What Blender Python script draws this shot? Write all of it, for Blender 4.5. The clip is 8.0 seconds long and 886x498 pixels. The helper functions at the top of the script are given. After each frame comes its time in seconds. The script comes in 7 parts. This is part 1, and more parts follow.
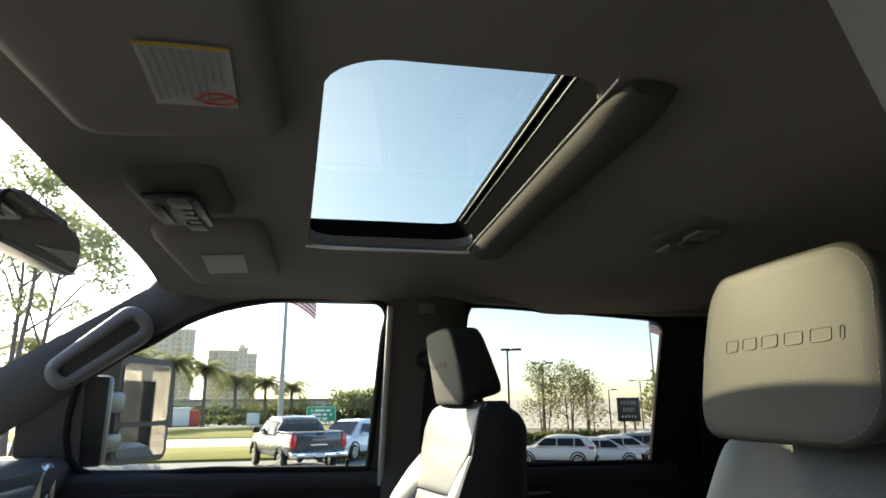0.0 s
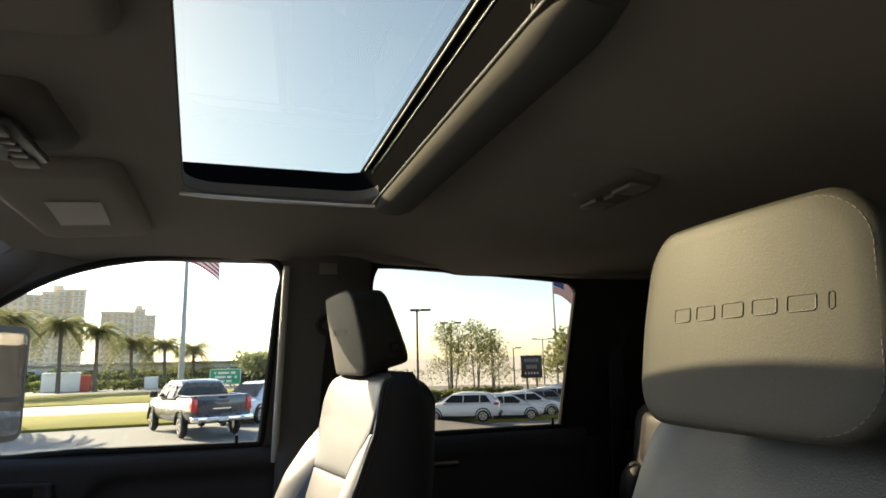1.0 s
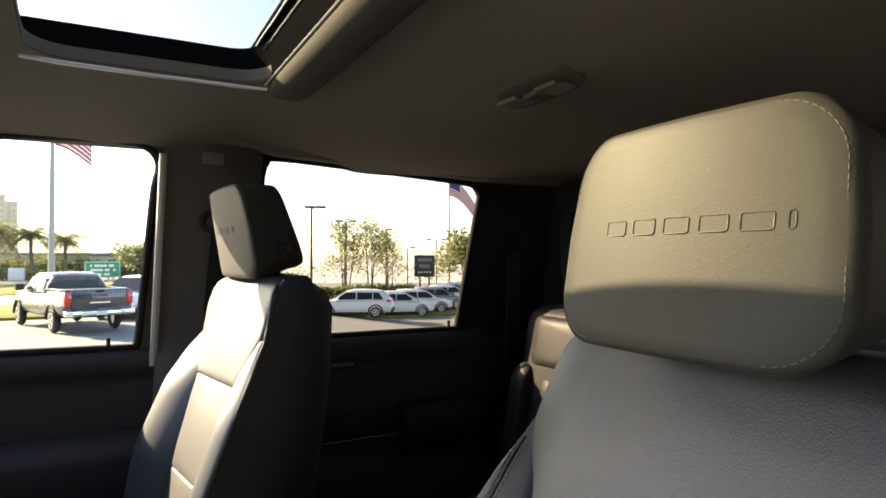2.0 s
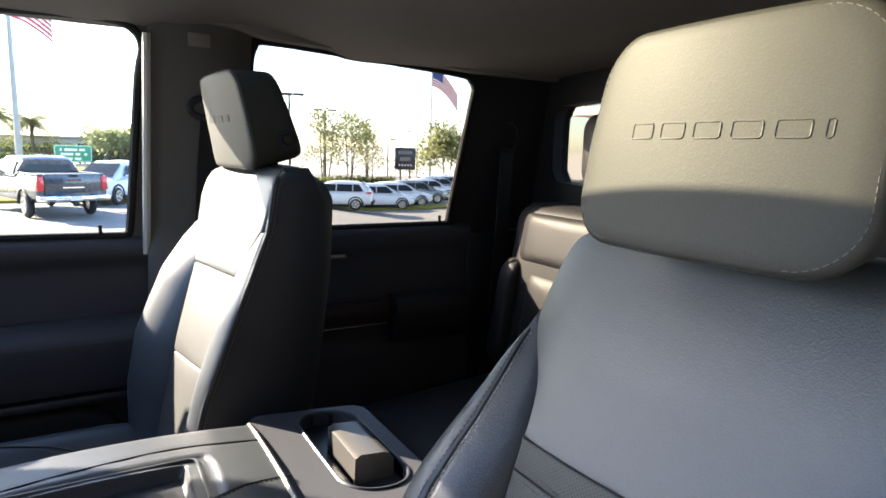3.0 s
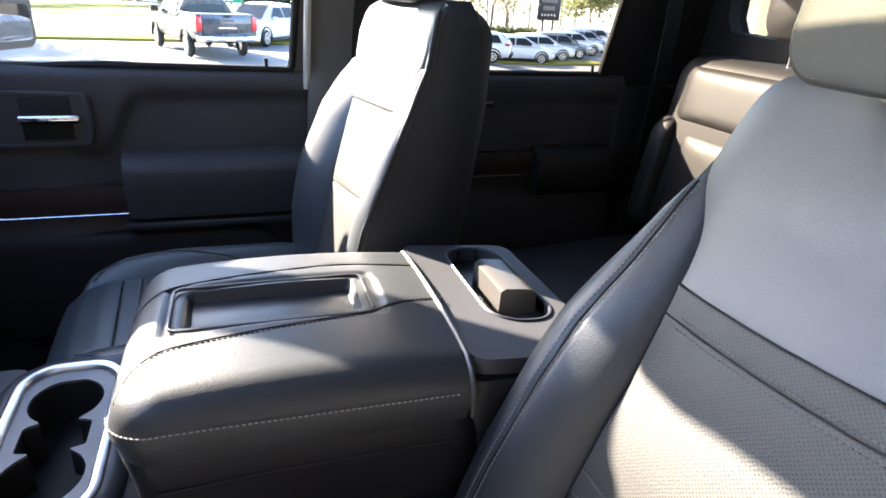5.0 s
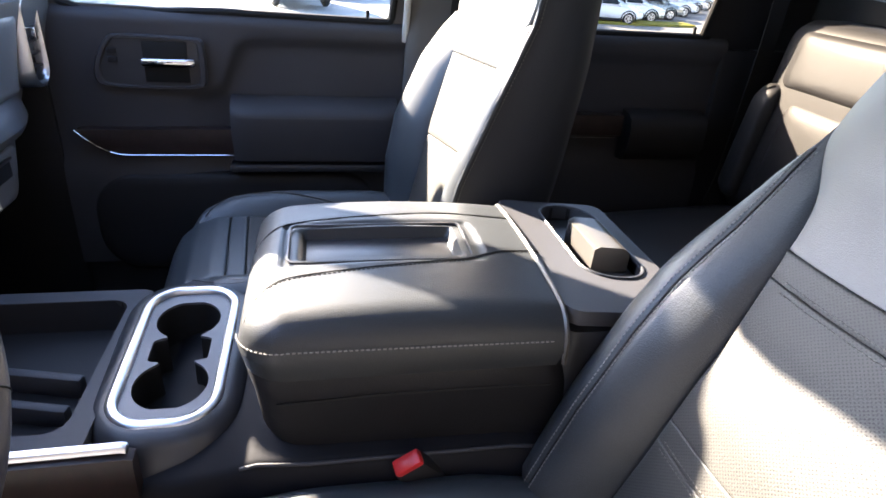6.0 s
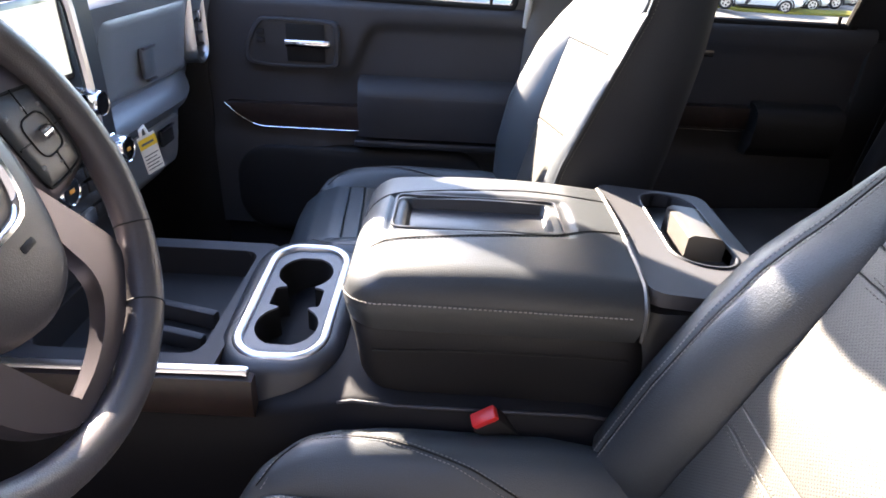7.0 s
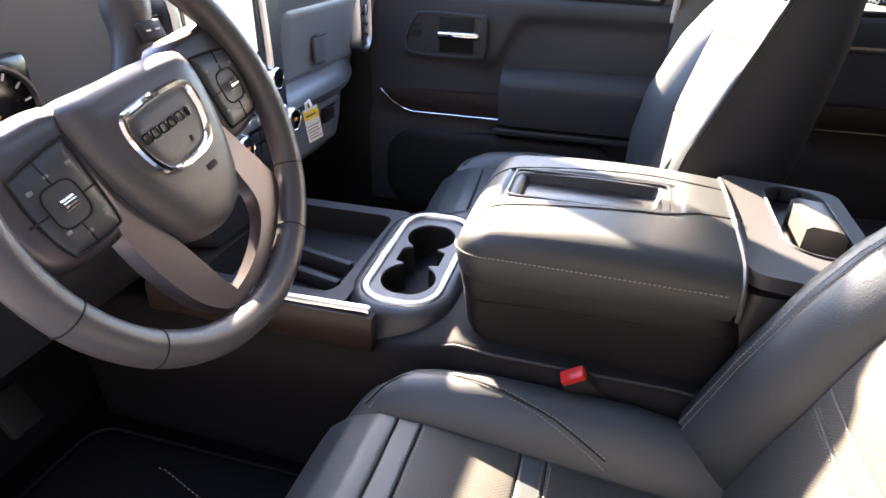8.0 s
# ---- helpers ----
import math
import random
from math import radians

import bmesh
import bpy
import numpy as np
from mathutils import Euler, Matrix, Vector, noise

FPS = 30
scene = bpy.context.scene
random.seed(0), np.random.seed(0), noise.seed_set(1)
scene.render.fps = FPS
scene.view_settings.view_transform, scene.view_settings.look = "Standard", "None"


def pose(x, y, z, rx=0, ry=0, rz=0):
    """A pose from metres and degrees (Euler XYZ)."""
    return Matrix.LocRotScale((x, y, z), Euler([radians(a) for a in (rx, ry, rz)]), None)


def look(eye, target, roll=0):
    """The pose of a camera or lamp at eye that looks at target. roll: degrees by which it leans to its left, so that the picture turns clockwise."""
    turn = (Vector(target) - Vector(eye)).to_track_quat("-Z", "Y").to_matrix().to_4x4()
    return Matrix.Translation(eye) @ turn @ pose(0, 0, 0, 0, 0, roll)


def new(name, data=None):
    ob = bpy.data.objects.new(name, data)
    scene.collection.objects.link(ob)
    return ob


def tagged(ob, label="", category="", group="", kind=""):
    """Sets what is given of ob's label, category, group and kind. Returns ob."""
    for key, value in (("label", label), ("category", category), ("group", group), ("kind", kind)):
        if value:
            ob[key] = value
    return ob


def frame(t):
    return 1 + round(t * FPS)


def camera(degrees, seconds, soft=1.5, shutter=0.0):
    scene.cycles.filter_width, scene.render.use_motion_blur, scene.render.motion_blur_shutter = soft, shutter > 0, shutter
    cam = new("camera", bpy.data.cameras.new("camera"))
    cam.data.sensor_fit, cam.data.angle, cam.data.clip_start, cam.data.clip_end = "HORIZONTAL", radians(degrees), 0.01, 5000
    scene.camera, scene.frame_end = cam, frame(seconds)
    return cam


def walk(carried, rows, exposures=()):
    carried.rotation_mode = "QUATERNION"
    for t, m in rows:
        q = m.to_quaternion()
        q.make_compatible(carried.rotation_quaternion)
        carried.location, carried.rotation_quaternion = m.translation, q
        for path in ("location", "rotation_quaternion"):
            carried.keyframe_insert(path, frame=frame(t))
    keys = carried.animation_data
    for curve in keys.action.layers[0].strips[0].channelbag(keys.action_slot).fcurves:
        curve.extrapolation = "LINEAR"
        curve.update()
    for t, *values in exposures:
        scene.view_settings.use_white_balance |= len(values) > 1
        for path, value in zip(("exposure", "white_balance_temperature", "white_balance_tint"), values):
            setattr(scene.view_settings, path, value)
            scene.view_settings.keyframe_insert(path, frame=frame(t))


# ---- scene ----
cam = camera(72.0, 8.0, soft=1.7)
PATH = [
    (0, (-0.940, 0.312, 1.622), (0.968, -0.034, 2.111), -0.5),
    (0.5, (-0.866, 0.294, 1.634), (1.021, -0.176, 2.101), -0.9),
    (1, (-0.805, 0.270, 1.642), (1.058, -0.362, 2.002), -1.4),
    (1.5, (-0.756, 0.245, 1.648), (1.056, -0.576, 1.849), -0.9),
    (3, (-0.713, 0.282, 1.655), (0.991, -0.716, 1.340), 1.5),
    (3.5, (-0.710, 0.289, 1.654), (0.999, -0.636, 1.180), 2.5),
    (4, (-0.689, 0.286, 1.638), (1.041, -0.524, 1.048), 1.8),
    (5.5, (-0.723, 0.345, 1.634), (1.025, -0.133, 0.789), 3.6),
    (6, (-0.736, 0.370, 1.635), (1.010, -0.002, 0.733), 4.0),
    (6.5, (-0.775, 0.388, 1.639), (0.979, 0.150, 0.707), 4.7),
    (7, (-0.799, 0.347, 1.644), (0.957, 0.349, 0.686), 3.0),
    (7.5, (-0.834, 0.315, 1.636), (0.901, 0.549, 0.670), 2.0),
    (8, (-0.889, 0.287, 1.634), (0.802, 0.752, 0.673), 1.1),
]

EXPOSURES = [(0.0, 2.4, 6500, 5), (1.0, 2.4, 7200, 9), (1.7, 2.75, 7600, 12), (2.8, 3.45, 6150, 13), (4.2, 3.85, 6050, 14), (5.3, 4.38, 6200, 15), (7.0, 4.75, 6300, 17), (8.0, 4.95, 6900, 17)]
walk(cam, [(t, look(eye, target, roll)) for t, eye, target, roll in PATH], EXPOSURES)

# ---- sky and sun ----
SUN_AZ, SUN_EL = radians(37.0), radians(25.5)          # azimuth from +x towards +y
sun_dir = Vector((math.cos(SUN_AZ) * math.cos(SUN_EL), math.sin(SUN_AZ) * math.cos(SUN_EL), math.sin(SUN_EL)))
world = bpy.data.worlds.new("sky")
scene.world = world
world.use_nodes = True
wn = world.node_tree.nodes
sky = wn.new("ShaderNodeTexSky")
sky.sky_type, sky.sun_disc = "NISHITA", False
sky.sun_elevation, sky.sun_rotation = SUN_EL, math.pi / 2 - SUN_AZ
sky.air_density, sky.dust_density = 0.75, 0.8
world.node_tree.links.new(sky.outputs[0], wn["Background"].inputs[0])
wn["Background"].inputs[1].default_value = 0.10
sun = new("sun", bpy.data.lights.new("sun", "SUN"))
sun.data.energy, sun.data.angle, sun.data.color = 4.0, radians(0.55), (1.0, 0.87, 0.67)
sun.matrix_world = look(sun_dir * 60, (0, 0, 0))
# ---- building tools ----
def thing(name, loc, label="", category="", group="", kind=""):
    ob = new(name)
    ob.empty_display_size = 0.1
    ob.location = loc
    return tagged(ob, label, category, group, kind)


def mesh_from(bm, smooth=True, angle=40):
    me = bpy.data.meshes.new("mesh")
    bmesh.ops.recalc_face_normals(bm, faces=bm.faces[:])
    if smooth:
        for f in bm.faces:
            f.smooth = True
        lim = radians(angle)
        for e in bm.edges:
            if len(e.link_faces) == 2 and e.calc_face_angle(0) > lim:
                e.smooth = False
    bm.to_mesh(me)
    bm.free()
    return me


def part(name, bm, material, parent=None, label="", kind="", angle=40):
    me = mesh_from(bm, True, angle)
    me.name = name
    me.materials.append(material)
    ob = new(name, me)
    if parent is not None:
        ob.parent = parent
        if parent.parent is None:
            ob.matrix_parent_inverse = parent.matrix_basis.inverted()
    return tagged(ob, label, kind=kind)


def loft(sections, closed=True, caps=True, bm=None):
    """Skins a row of equally long point loops."""
    bm = bm or bmesh.new()
    rows = [[bm.verts.new(p) for p in s] for s in sections]
    n = len(rows[0])
    for a, b in zip(rows, rows[1:]):
        for i in range(n if closed else n - 1):
            j = (i + 1) % n
            bm.faces.new((a[i], a[j], b[j], b[i]))
    if caps and closed:
        bm.faces.new(rows[0][::-1])
        bm.faces.new(rows[-1])
    return bm


def box(x0, x1, y0, y1, z0, z1, bevel=0.0, seg=2, bm=None, m=None):
    bm = bm or bmesh.new()
    made = bmesh.ops.create_cube(bm, size=1)["verts"]
    for v in made:
        v.co = Vector(((x0 + x1) / 2 + v.co.x * (x1 - x0), (y0 + y1) / 2 + v.co.y * (y1 - y0), (z0 + z1) / 2 + v.co.z * (z1 - z0)))
    if bevel:
        edges = list({e for v in made for e in v.link_edges})
        made = bmesh.ops.bevel(bm, geom=edges, offset=bevel, segments=seg, profile=0.5, affect="EDGES")["verts"]
    if m is not None:
        bmesh.ops.transform(bm, matrix=m, verts=list(set(made)) if bevel else made)
    return bm


def cyl(p0, p1, r0, r1=None, n=16, caps=True, bm=None):
    p0, p1, r1 = Vector(p0), Vector(p1), r0 if r1 is None else r1
    q = (p1 - p0).to_track_quat("Z", "Y")
    ring = [Vector((math.cos(k * math.tau / n), math.sin(k * math.tau / n), 0)) for k in range(n)]
    return loft([[p0 + q @ (v * r0) for v in ring], [p1 + q @ (v * r1) for v in ring]], True, caps, bm)


def tube(points, radius, n=8, closed=False, bm=None, flat=1.0):
    """Sweeps a round section along points; radius may be a list."""
    pts = [Vector(p) for p in points]
    k = len(pts)
    rad = radius if isinstance(radius, (list, tuple)) else [radius] * k
    up, sections = None, []
    for i, p in enumerate(pts):
        a, b = (pts[i - 1], pts[(i + 1) % k]) if closed else (pts[max(i - 1, 0)], pts[min(i + 1, k - 1)])
        t = (b - a).normalized()
        if up is None:
            up = t.orthogonal().normalized()
        up = (up - t * up.dot(t)).normalized()
        side = t.cross(up)
        sections.append([p + (up * math.cos(j * math.tau / n) + side * math.sin(j * math.tau / n) * flat) * rad[i] for j in range(n)])
    if closed:
        sections.append(sections[0])
        bm = loft(sections, True, False, bm)
        bmesh.ops.remove_doubles(bm, verts=bm.verts[:], dist=1e-6)
        return bm
    return loft(sections, True, True, bm)


def rounded(w, h, r, n=6, cx=0.0, cy=0.0):
    """Outline of a rounded rectangle, counter-clockwise."""
    out = []
    for sx, sy, a in ((1, -1, -90), (1, 1, 0), (-1, 1, 90), (-1, -1, 180)):
        for k in range(n + 1):
            t = radians(a + 90 * k / n)
            out.append((cx + sx * (w / 2 - r) + r * math.cos(t), cy + sy * (h / 2 - r) + r * math.sin(t)))
    return out


def dense_ring(pts, n=9):
    """The same outline with its long straight sides split into n."""
    gaps = [math.dist(a, b) for a, b in zip(pts, pts[1:] + pts[:1])]
    limit, out = 3 * sorted(gaps)[len(gaps) // 2], []
    for a, b, g in zip(pts, pts[1:] + pts[:1], gaps):
        k = n if g > limit and g > 1e-9 else 1
        out += [(a[0] + (b[0] - a[0]) * i / k, a[1] + (b[1] - a[1]) * i / k) for i in range(k)]
    return out


def smooth_line(points, n=10, closed=False):
    """Catmull-Rom through points of any dimension."""
    p = [Vector(q) for q in points]
    k, out = len(p), []
    for i in range(k if closed else k - 1):
        a, b, c, d = (p[(i + o) % k] if closed else p[min(max(i + o, 0), k - 1)] for o in (-1, 0, 1, 2))
        for j in range(n):
            t = j / n
            out.append(0.5 * (2 * b + (c - a) * t + (2 * a - 5 * b + 4 * c - d) * t * t + (3 * b - a - 3 * c + d) * t ** 3))
    if not closed:
        out.append(p[-1])
    return out


def radial(poly, centre, count):
    """Where rays from centre meet a polygon round it, at even angles."""
    out, cx, cy = [], centre[0], centre[1]
    for k in range(count):
        a = k * math.tau / count
        dx, dy, best = math.cos(a), math.sin(a), None
        for (x0, y0), (x1, y1) in zip(poly, list(poly[1:]) + [poly[0]]):
            ex, ey = x1 - x0, y1 - y0
            den = dx * ey - dy * ex
            if abs(den) < 1e-12:
                continue
            t = ((x0 - cx) * ey - (y0 - cy) * ex) / den
            s = ((x0 - cx) * dy - (y0 - cy) * dx) / den
            if t > 0 and -1e-9 <= s <= 1 + 1e-9 and (best is None or t > best):
                best = t
        out.append((cx + dx * best, cy + dy * best))
    return out


def plate(outer, hole, place, depth, count=96, rings=3, lip=0.0):
    """A sheet with an opening: place(u, v, h) gives the point at height h; the opening's reveal is depth deep."""
    c = (sum(p[0] for p in hole) / len(hole), sum(p[1] for p in hole) / len(hole))
    o, i = radial(outer, c, count), radial(hole, c, count)
    secs = [[place(p[0], p[1], -depth) for p in o]]
    for k in range(rings + 1):
        f = k / rings
        secs.append([place(a[0] + (b[0] - a[0]) * f, a[1] + (b[1] - a[1]) * f, lip * max(0, f - 0.8) * 5) for a, b in zip(o, i)])
    secs.append([place(b[0], b[1], -depth) for b in i])
    secs.append(secs[0])
    return loft(secs, True, False)


def pillow(outline, place, thick, sunk=0.012, rings=7, power=2.6):
    """A stuffed pad over a 2D outline; place(u, v, h) lays it on its support."""
    cx = sum(p[0] for p in outline) / len(outline)
    cy = sum(p[1] for p in outline) / len(outline)
    secs = [[place(p[0], p[1], -sunk) for p in outline]]
    for k in range(rings):
        s = 1 - (k / rings) ** 1.5 * 0.98
        h = thick * (1 - s ** (power * 3)) ** (1 / power)
        secs.append([place(cx + (p[0] - cx) * s, cy + (p[1] - cy) * s, h) for p in outline])
    return loft(secs)


def sewn(place, half, low, high, thick, tuck=0.0030, reach=0.0012, crown=0.0, nu=16, nv=14, depth=0.02):
    """A sewn panel: half(v) is its half width (or a pair of edges), low(f) and high(f) its ends; its rim is pulled into the seam."""
    def spread(n, length):
        rim = [d / length for d in (0.0, 0.0005, 0.0012, 0.0024, 0.0045)]
        return rim + [rim[-1] + (1 - 2 * rim[-1]) * k / n for k in range(1, n)] + [1 - r for r in rim[::-1]]
    middle = (low(0) + high(0)) / 2
    wide = half(middle)
    us = spread(nu, wide[1] - wide[0] if isinstance(wide, tuple) else 2 * wide)
    bm, rows = bmesh.new(), []
    for b in spread(nv, high(0) - low(0)):
        row = []
        for a in us:
            f = 2 * a - 1
            v0, v1 = low(f), high(f)
            v = v0 + (v1 - v0) * b
            w = half(v)
            x0, x1 = w if isinstance(w, tuple) else (-w, w)
            d = min(a * (x1 - x0), (1 - a) * (x1 - x0), b * (v1 - v0), (1 - b) * (v1 - v0))
            h = thick - tuck * math.exp(-d / reach) + crown * (1 - f * f) * 4 * b * (1 - b)
            row.append(bm.verts.new(place(x0 + (x1 - x0) * a, v, h)))
        rows.append(row)
    for r0, r1 in zip(rows, rows[1:]):
        for k in range(len(us) - 1):
            bm.faces.new((r0[k], r0[k + 1], r1[k + 1], r1[k]))
    drop = Vector(place(0, middle, 0)) - Vector(place(0, middle, depth))
    for v in bmesh.ops.extrude_edge_only(bm, edges=[e for e in bm.edges if len(e.link_faces) == 1])["geom"]:
        if isinstance(v, bmesh.types.BMVert):
            v.co += drop
    return bm


def dashes(line, length, gap, width, bm=None, lift=(0, 0, 0)):
    """Short stitches along a 3D line."""
    bm = bm or bmesh.new()
    pts = [Vector(p) + Vector(lift) for p in line]
    acc = [0.0]
    for a, b in zip(pts, pts[1:]):
        acc.append(acc[-1] + (b - a).length)
    def at(s):
        k = int(min(max(np.searchsorted(acc, s) - 1, 0), len(pts) - 2))
        f = (s - acc[k]) / max(acc[k + 1] - acc[k], 1e-9)
        return pts[k].lerp(pts[k + 1], f)
    s = 0.0
    while s + length < acc[-1]:
        cyl(at(s), at(s + length), width, n=5, bm=bm)
        s += length + gap
    return bm


def interp(x, pairs):
    return float(np.interp(x, [p[0] for p in pairs], [p[1] for p in pairs]))
# ---- materials ----
def material(name, colour, rough=0.5, metal=0.0, spec=0.5, grain=0.0, grain_scale=400.0, vary=0.15, vary_scale=6.0, bump=0.0, second=None, coat=0.0, weave=0.0, cell=False):
    m = bpy.data.materials.new(name)
    m.use_nodes = True
    nt = m.node_tree
    b = nt.nodes["Principled BSDF"]
    b.inputs["Roughness"].default_value, b.inputs["Metallic"].default_value = rough, metal
    b.inputs["Specular IOR Level"].default_value = spec
    b.inputs["Coat Weight"].default_value = coat
    tc = nt.nodes.new("ShaderNodeTexCoord")
    big = nt.nodes.new("ShaderNodeTexNoise")
    big.inputs["Scale"].default_value, big.inputs["Detail"].default_value = vary_scale, 5
    fine = nt.nodes.new("ShaderNodeTexVoronoi" if cell else "ShaderNodeTexNoise")
    fine.inputs["Scale"].default_value = grain_scale
    nt.links.new(tc.outputs["Object"], big.inputs["Vector"])
    nt.links.new(tc.outputs["Object"], fine.inputs["Vector"])
    ramp = nt.nodes.new("ShaderNodeMix")
    ramp.data_type = "RGBA"
    other = second or tuple(c * (1 - vary) for c in colour)
    ramp.inputs["A"].default_value, ramp.inputs["B"].default_value = (*other, 1), (*(min(1, c * (1 + vary)) for c in colour), 1)
    nt.links.new(big.outputs["Fac"], ramp.inputs["Factor"])
    spot = nt.nodes.new("ShaderNodeMix")
    spot.data_type, spot.blend_type = "RGBA", "MULTIPLY"
    spot.inputs["Factor"].default_value = grain
    nt.links.new(ramp.outputs["Result"], spot.inputs["A"])
    nt.links.new(fine.outputs["Distance" if cell else "Color"], spot.inputs["B"])
    nt.links.new(spot.outputs["Result"], b.inputs["Base Color"])
    rr = nt.nodes.new("ShaderNodeMapRange")
    rr.inputs["To Min"].default_value, rr.inputs["To Max"].default_value = max(0.02, rough - 0.06), min(1, rough + 0.06)
    nt.links.new(big.outputs["Fac"], rr.inputs["Value"])
    nt.links.new(rr.outputs["Result"], b.inputs["Roughness"])
    if bump:
        bp = nt.nodes.new("ShaderNodeBump")
        bp.inputs["Strength"].default_value, bp.inputs["Distance"].default_value = bump, 0.0006
        nt.links.new(fine.outputs["Distance" if cell else "Fac"], bp.inputs["Height"])
        nt.links.new(bp.outputs["Normal"], b.inputs["Normal"])
    return m


def glass_material(name, tint=(1, 1, 1), rough=0.0):
    m = bpy.data.materials.new(name)
    m.use_nodes = True
    nt = m.node_tree
    nt.nodes.remove(nt.nodes["Principled BSDF"])
    mix, clear, gloss = nt.nodes.new("ShaderNodeMixShader"), nt.nodes.new("ShaderNodeBsdfTransparent"), nt.nodes.new("ShaderNodeBsdfGlossy")
    clear.inputs[0].default_value = (*tint, 1)
    gloss.inputs["Roughness"].default_value = rough
    lw, power, fac = nt.nodes.new("ShaderNodeLayerWeight"), nt.nodes.new("ShaderNodeMath"), nt.nodes.new("ShaderNodeMapRange")
    power.operation = "POWER"
    power.inputs[1].default_value = 5.0
    lw.inputs["Blend"].default_value = 0.5
    nt.links.new(lw.outputs["Facing"], power.inputs[0])
    nt.links.new(power.outputs[0], fac.inputs["Value"])
    fac.inputs["To Min"].default_value, fac.inputs["To Max"].default_value = 0.03, 0.8
    nt.links.new(fac.outputs["Result"], mix.inputs[0])
    nt.links.new(clear.outputs[0], mix.inputs[1])
    nt.links.new(gloss.outputs[0], mix.inputs[2])
    nt.links.new(mix.outputs[0], nt.nodes["Material Output"].inputs[0])
    return m


M_LEATHER = material("black_leather", (0.037, 0.043, 0.048), 0.43, spec=0.62, grain=0.22, grain_scale=700, vary=0.14, bump=0.26, cell=True)
M_GRAIN = material("grained_leather", (0.035, 0.039, 0.042), 0.43, spec=0.60, grain=0.3, grain_scale=560, vary=0.14, bump=0.40, cell=True)
M_LID = material("lid_leather", (0.029, 0.032, 0.035), 0.45, spec=0.48, grain=0.22, grain_scale=620, vary=0.14, bump=0.30, cell=True)
M_HEAD_LEATHER = material("headrest_leather", (0.039, 0.038, 0.032), 0.55, spec=0.25, grain=0.2, grain_scale=650, vary=0.12, bump=0.13, cell=True)
M_LEATHER_SIDE = material("black_vinyl", (0.022, 0.022, 0.024), 0.50, spec=0.30, grain=0.2, grain_scale=560, bump=0.35, cell=True)
M_STITCH = material("grey_thread", (0.20, 0.19, 0.18), 0.7)
M_THREAD = material("dark_thread", (0.085, 0.08, 0.07), 0.7)
M_PLASTIC = material("soft_black_plastic", (0.022, 0.022, 0.024), 0.55, spec=0.22, grain=0.2, grain_scale=900, bump=0.3)
M_LOWER = material("black_lower_trim", (0.009, 0.009, 0.011), 0.6, spec=0.15, grain=0.2, grain_scale=900, bump=0.3)
M_BOX = material("padded_box_vinyl", (0.013, 0.013, 0.015), 0.5, spec=0.25, grain=0.2, grain_scale=560, bump=0.35, cell=True)
M_PLASTIC_HARD = material("charcoal_plastic", (0.032, 0.033, 0.037), 0.38, spec=0.5, grain=0.15, grain_scale=1200, bump=0.2)
M_TRIM = material("soft_touch_trim", (0.050, 0.050, 0.055), 0.5, spec=0.3, grain=0.2, grain_scale=900, bump=0.3)
M_PRIVACY = glass_material("privacy_glass", (0.47, 0.44, 0.39))
M_SUNGLASS = glass_material("tinted_roof_glass", (0.49, 0.48, 0.385))
M_MATTE = material("matte_black_frame", (0.007, 0.007, 0.008), 1.0, spec=0.0)
M_PANEL = material("dark_ash_panel", (0.20, 0.20, 0.206), 0.36, spec=0.6, grain=0.2, grain_scale=900, bump=0.3)
M_DASH = material("dark_grey_dash", (0.115, 0.115, 0.121), 0.36, spec=0.6, grain=0.2, grain_scale=900, bump=0.3)
# the sun that the door seal catches is put into this pale colour
M_SEAL = material("sun_pale_seal", (0.42, 0.41, 0.38), 0.4, vary=0.08)
M_WHEEL = material("wheel_leather", (0.062, 0.055, 0.058), 0.38, spec=0.55, grain=0.2, grain_scale=800, bump=0.25, cell=True)
M_SILVERGREY = material("silver_grey_paint", (0.10, 0.094, 0.086), 0.38, metal=0.45, vary=0.06)
M_GLOSS = material("piano_black", (0.008, 0.008, 0.009), 0.12, vary=0.1)
M_SATIN = material("satin_silver", (0.74, 0.74, 0.75), 0.30, metal=1.0, vary=0.06)
M_CHROME = material("chrome", (0.85, 0.85, 0.86), 0.08, metal=1.0, vary=0.03)
M_PEWTER = material("pewter_paint", (0.105, 0.092, 0.102), 0.36, metal=0.8, vary=0.08)
M_HEADLINER = material("grey_headliner_cloth", (0.245, 0.229, 0.213), 0.95, spec=0.1, grain=0.35, grain_scale=1500, vary=0.1, bump=0.35)
M_PILLAR = material("grey_pillar_trim", (0.115, 0.108, 0.100), 0.8, spec=0.2, grain=0.25, grain_scale=1300, bump=0.3)
M_CARPET = material("black_carpet", (0.014, 0.014, 0.016), 1.0, spec=0.05, grain=0.5, grain_scale=900, bump=0.8)
M_RUBBER = material("black_rubber", (0.010, 0.010, 0.010), 0.65, spec=0.25)
M_WOOD = material("dark_ash_wood", (0.034, 0.023, 0.021), 0.40, spec=0.3, vary=0.5, vary_scale=30, grain=0.4, grain_scale=120, bump=0.2)
M_PAPER = material("white_paper", (0.78, 0.77, 0.74), 0.8, vary=0.04)
M_YELLOW = material("yellow_print", (0.80, 0.55, 0.04), 0.7, vary=0.05)
M_RED = material("red_button", (0.62, 0.03, 0.03), 0.35, vary=0.08)
M_INK = material("dark_ink", (0.12, 0.12, 0.13), 0.8)
M_REDINK = material("red_ink", (0.5, 0.08, 0.06), 0.8)
M_GLASS = glass_material("clear_glass", (0.93, 0.95, 0.95))
M_TINT = glass_material("side_glass", (0.76, 0.80, 0.79))
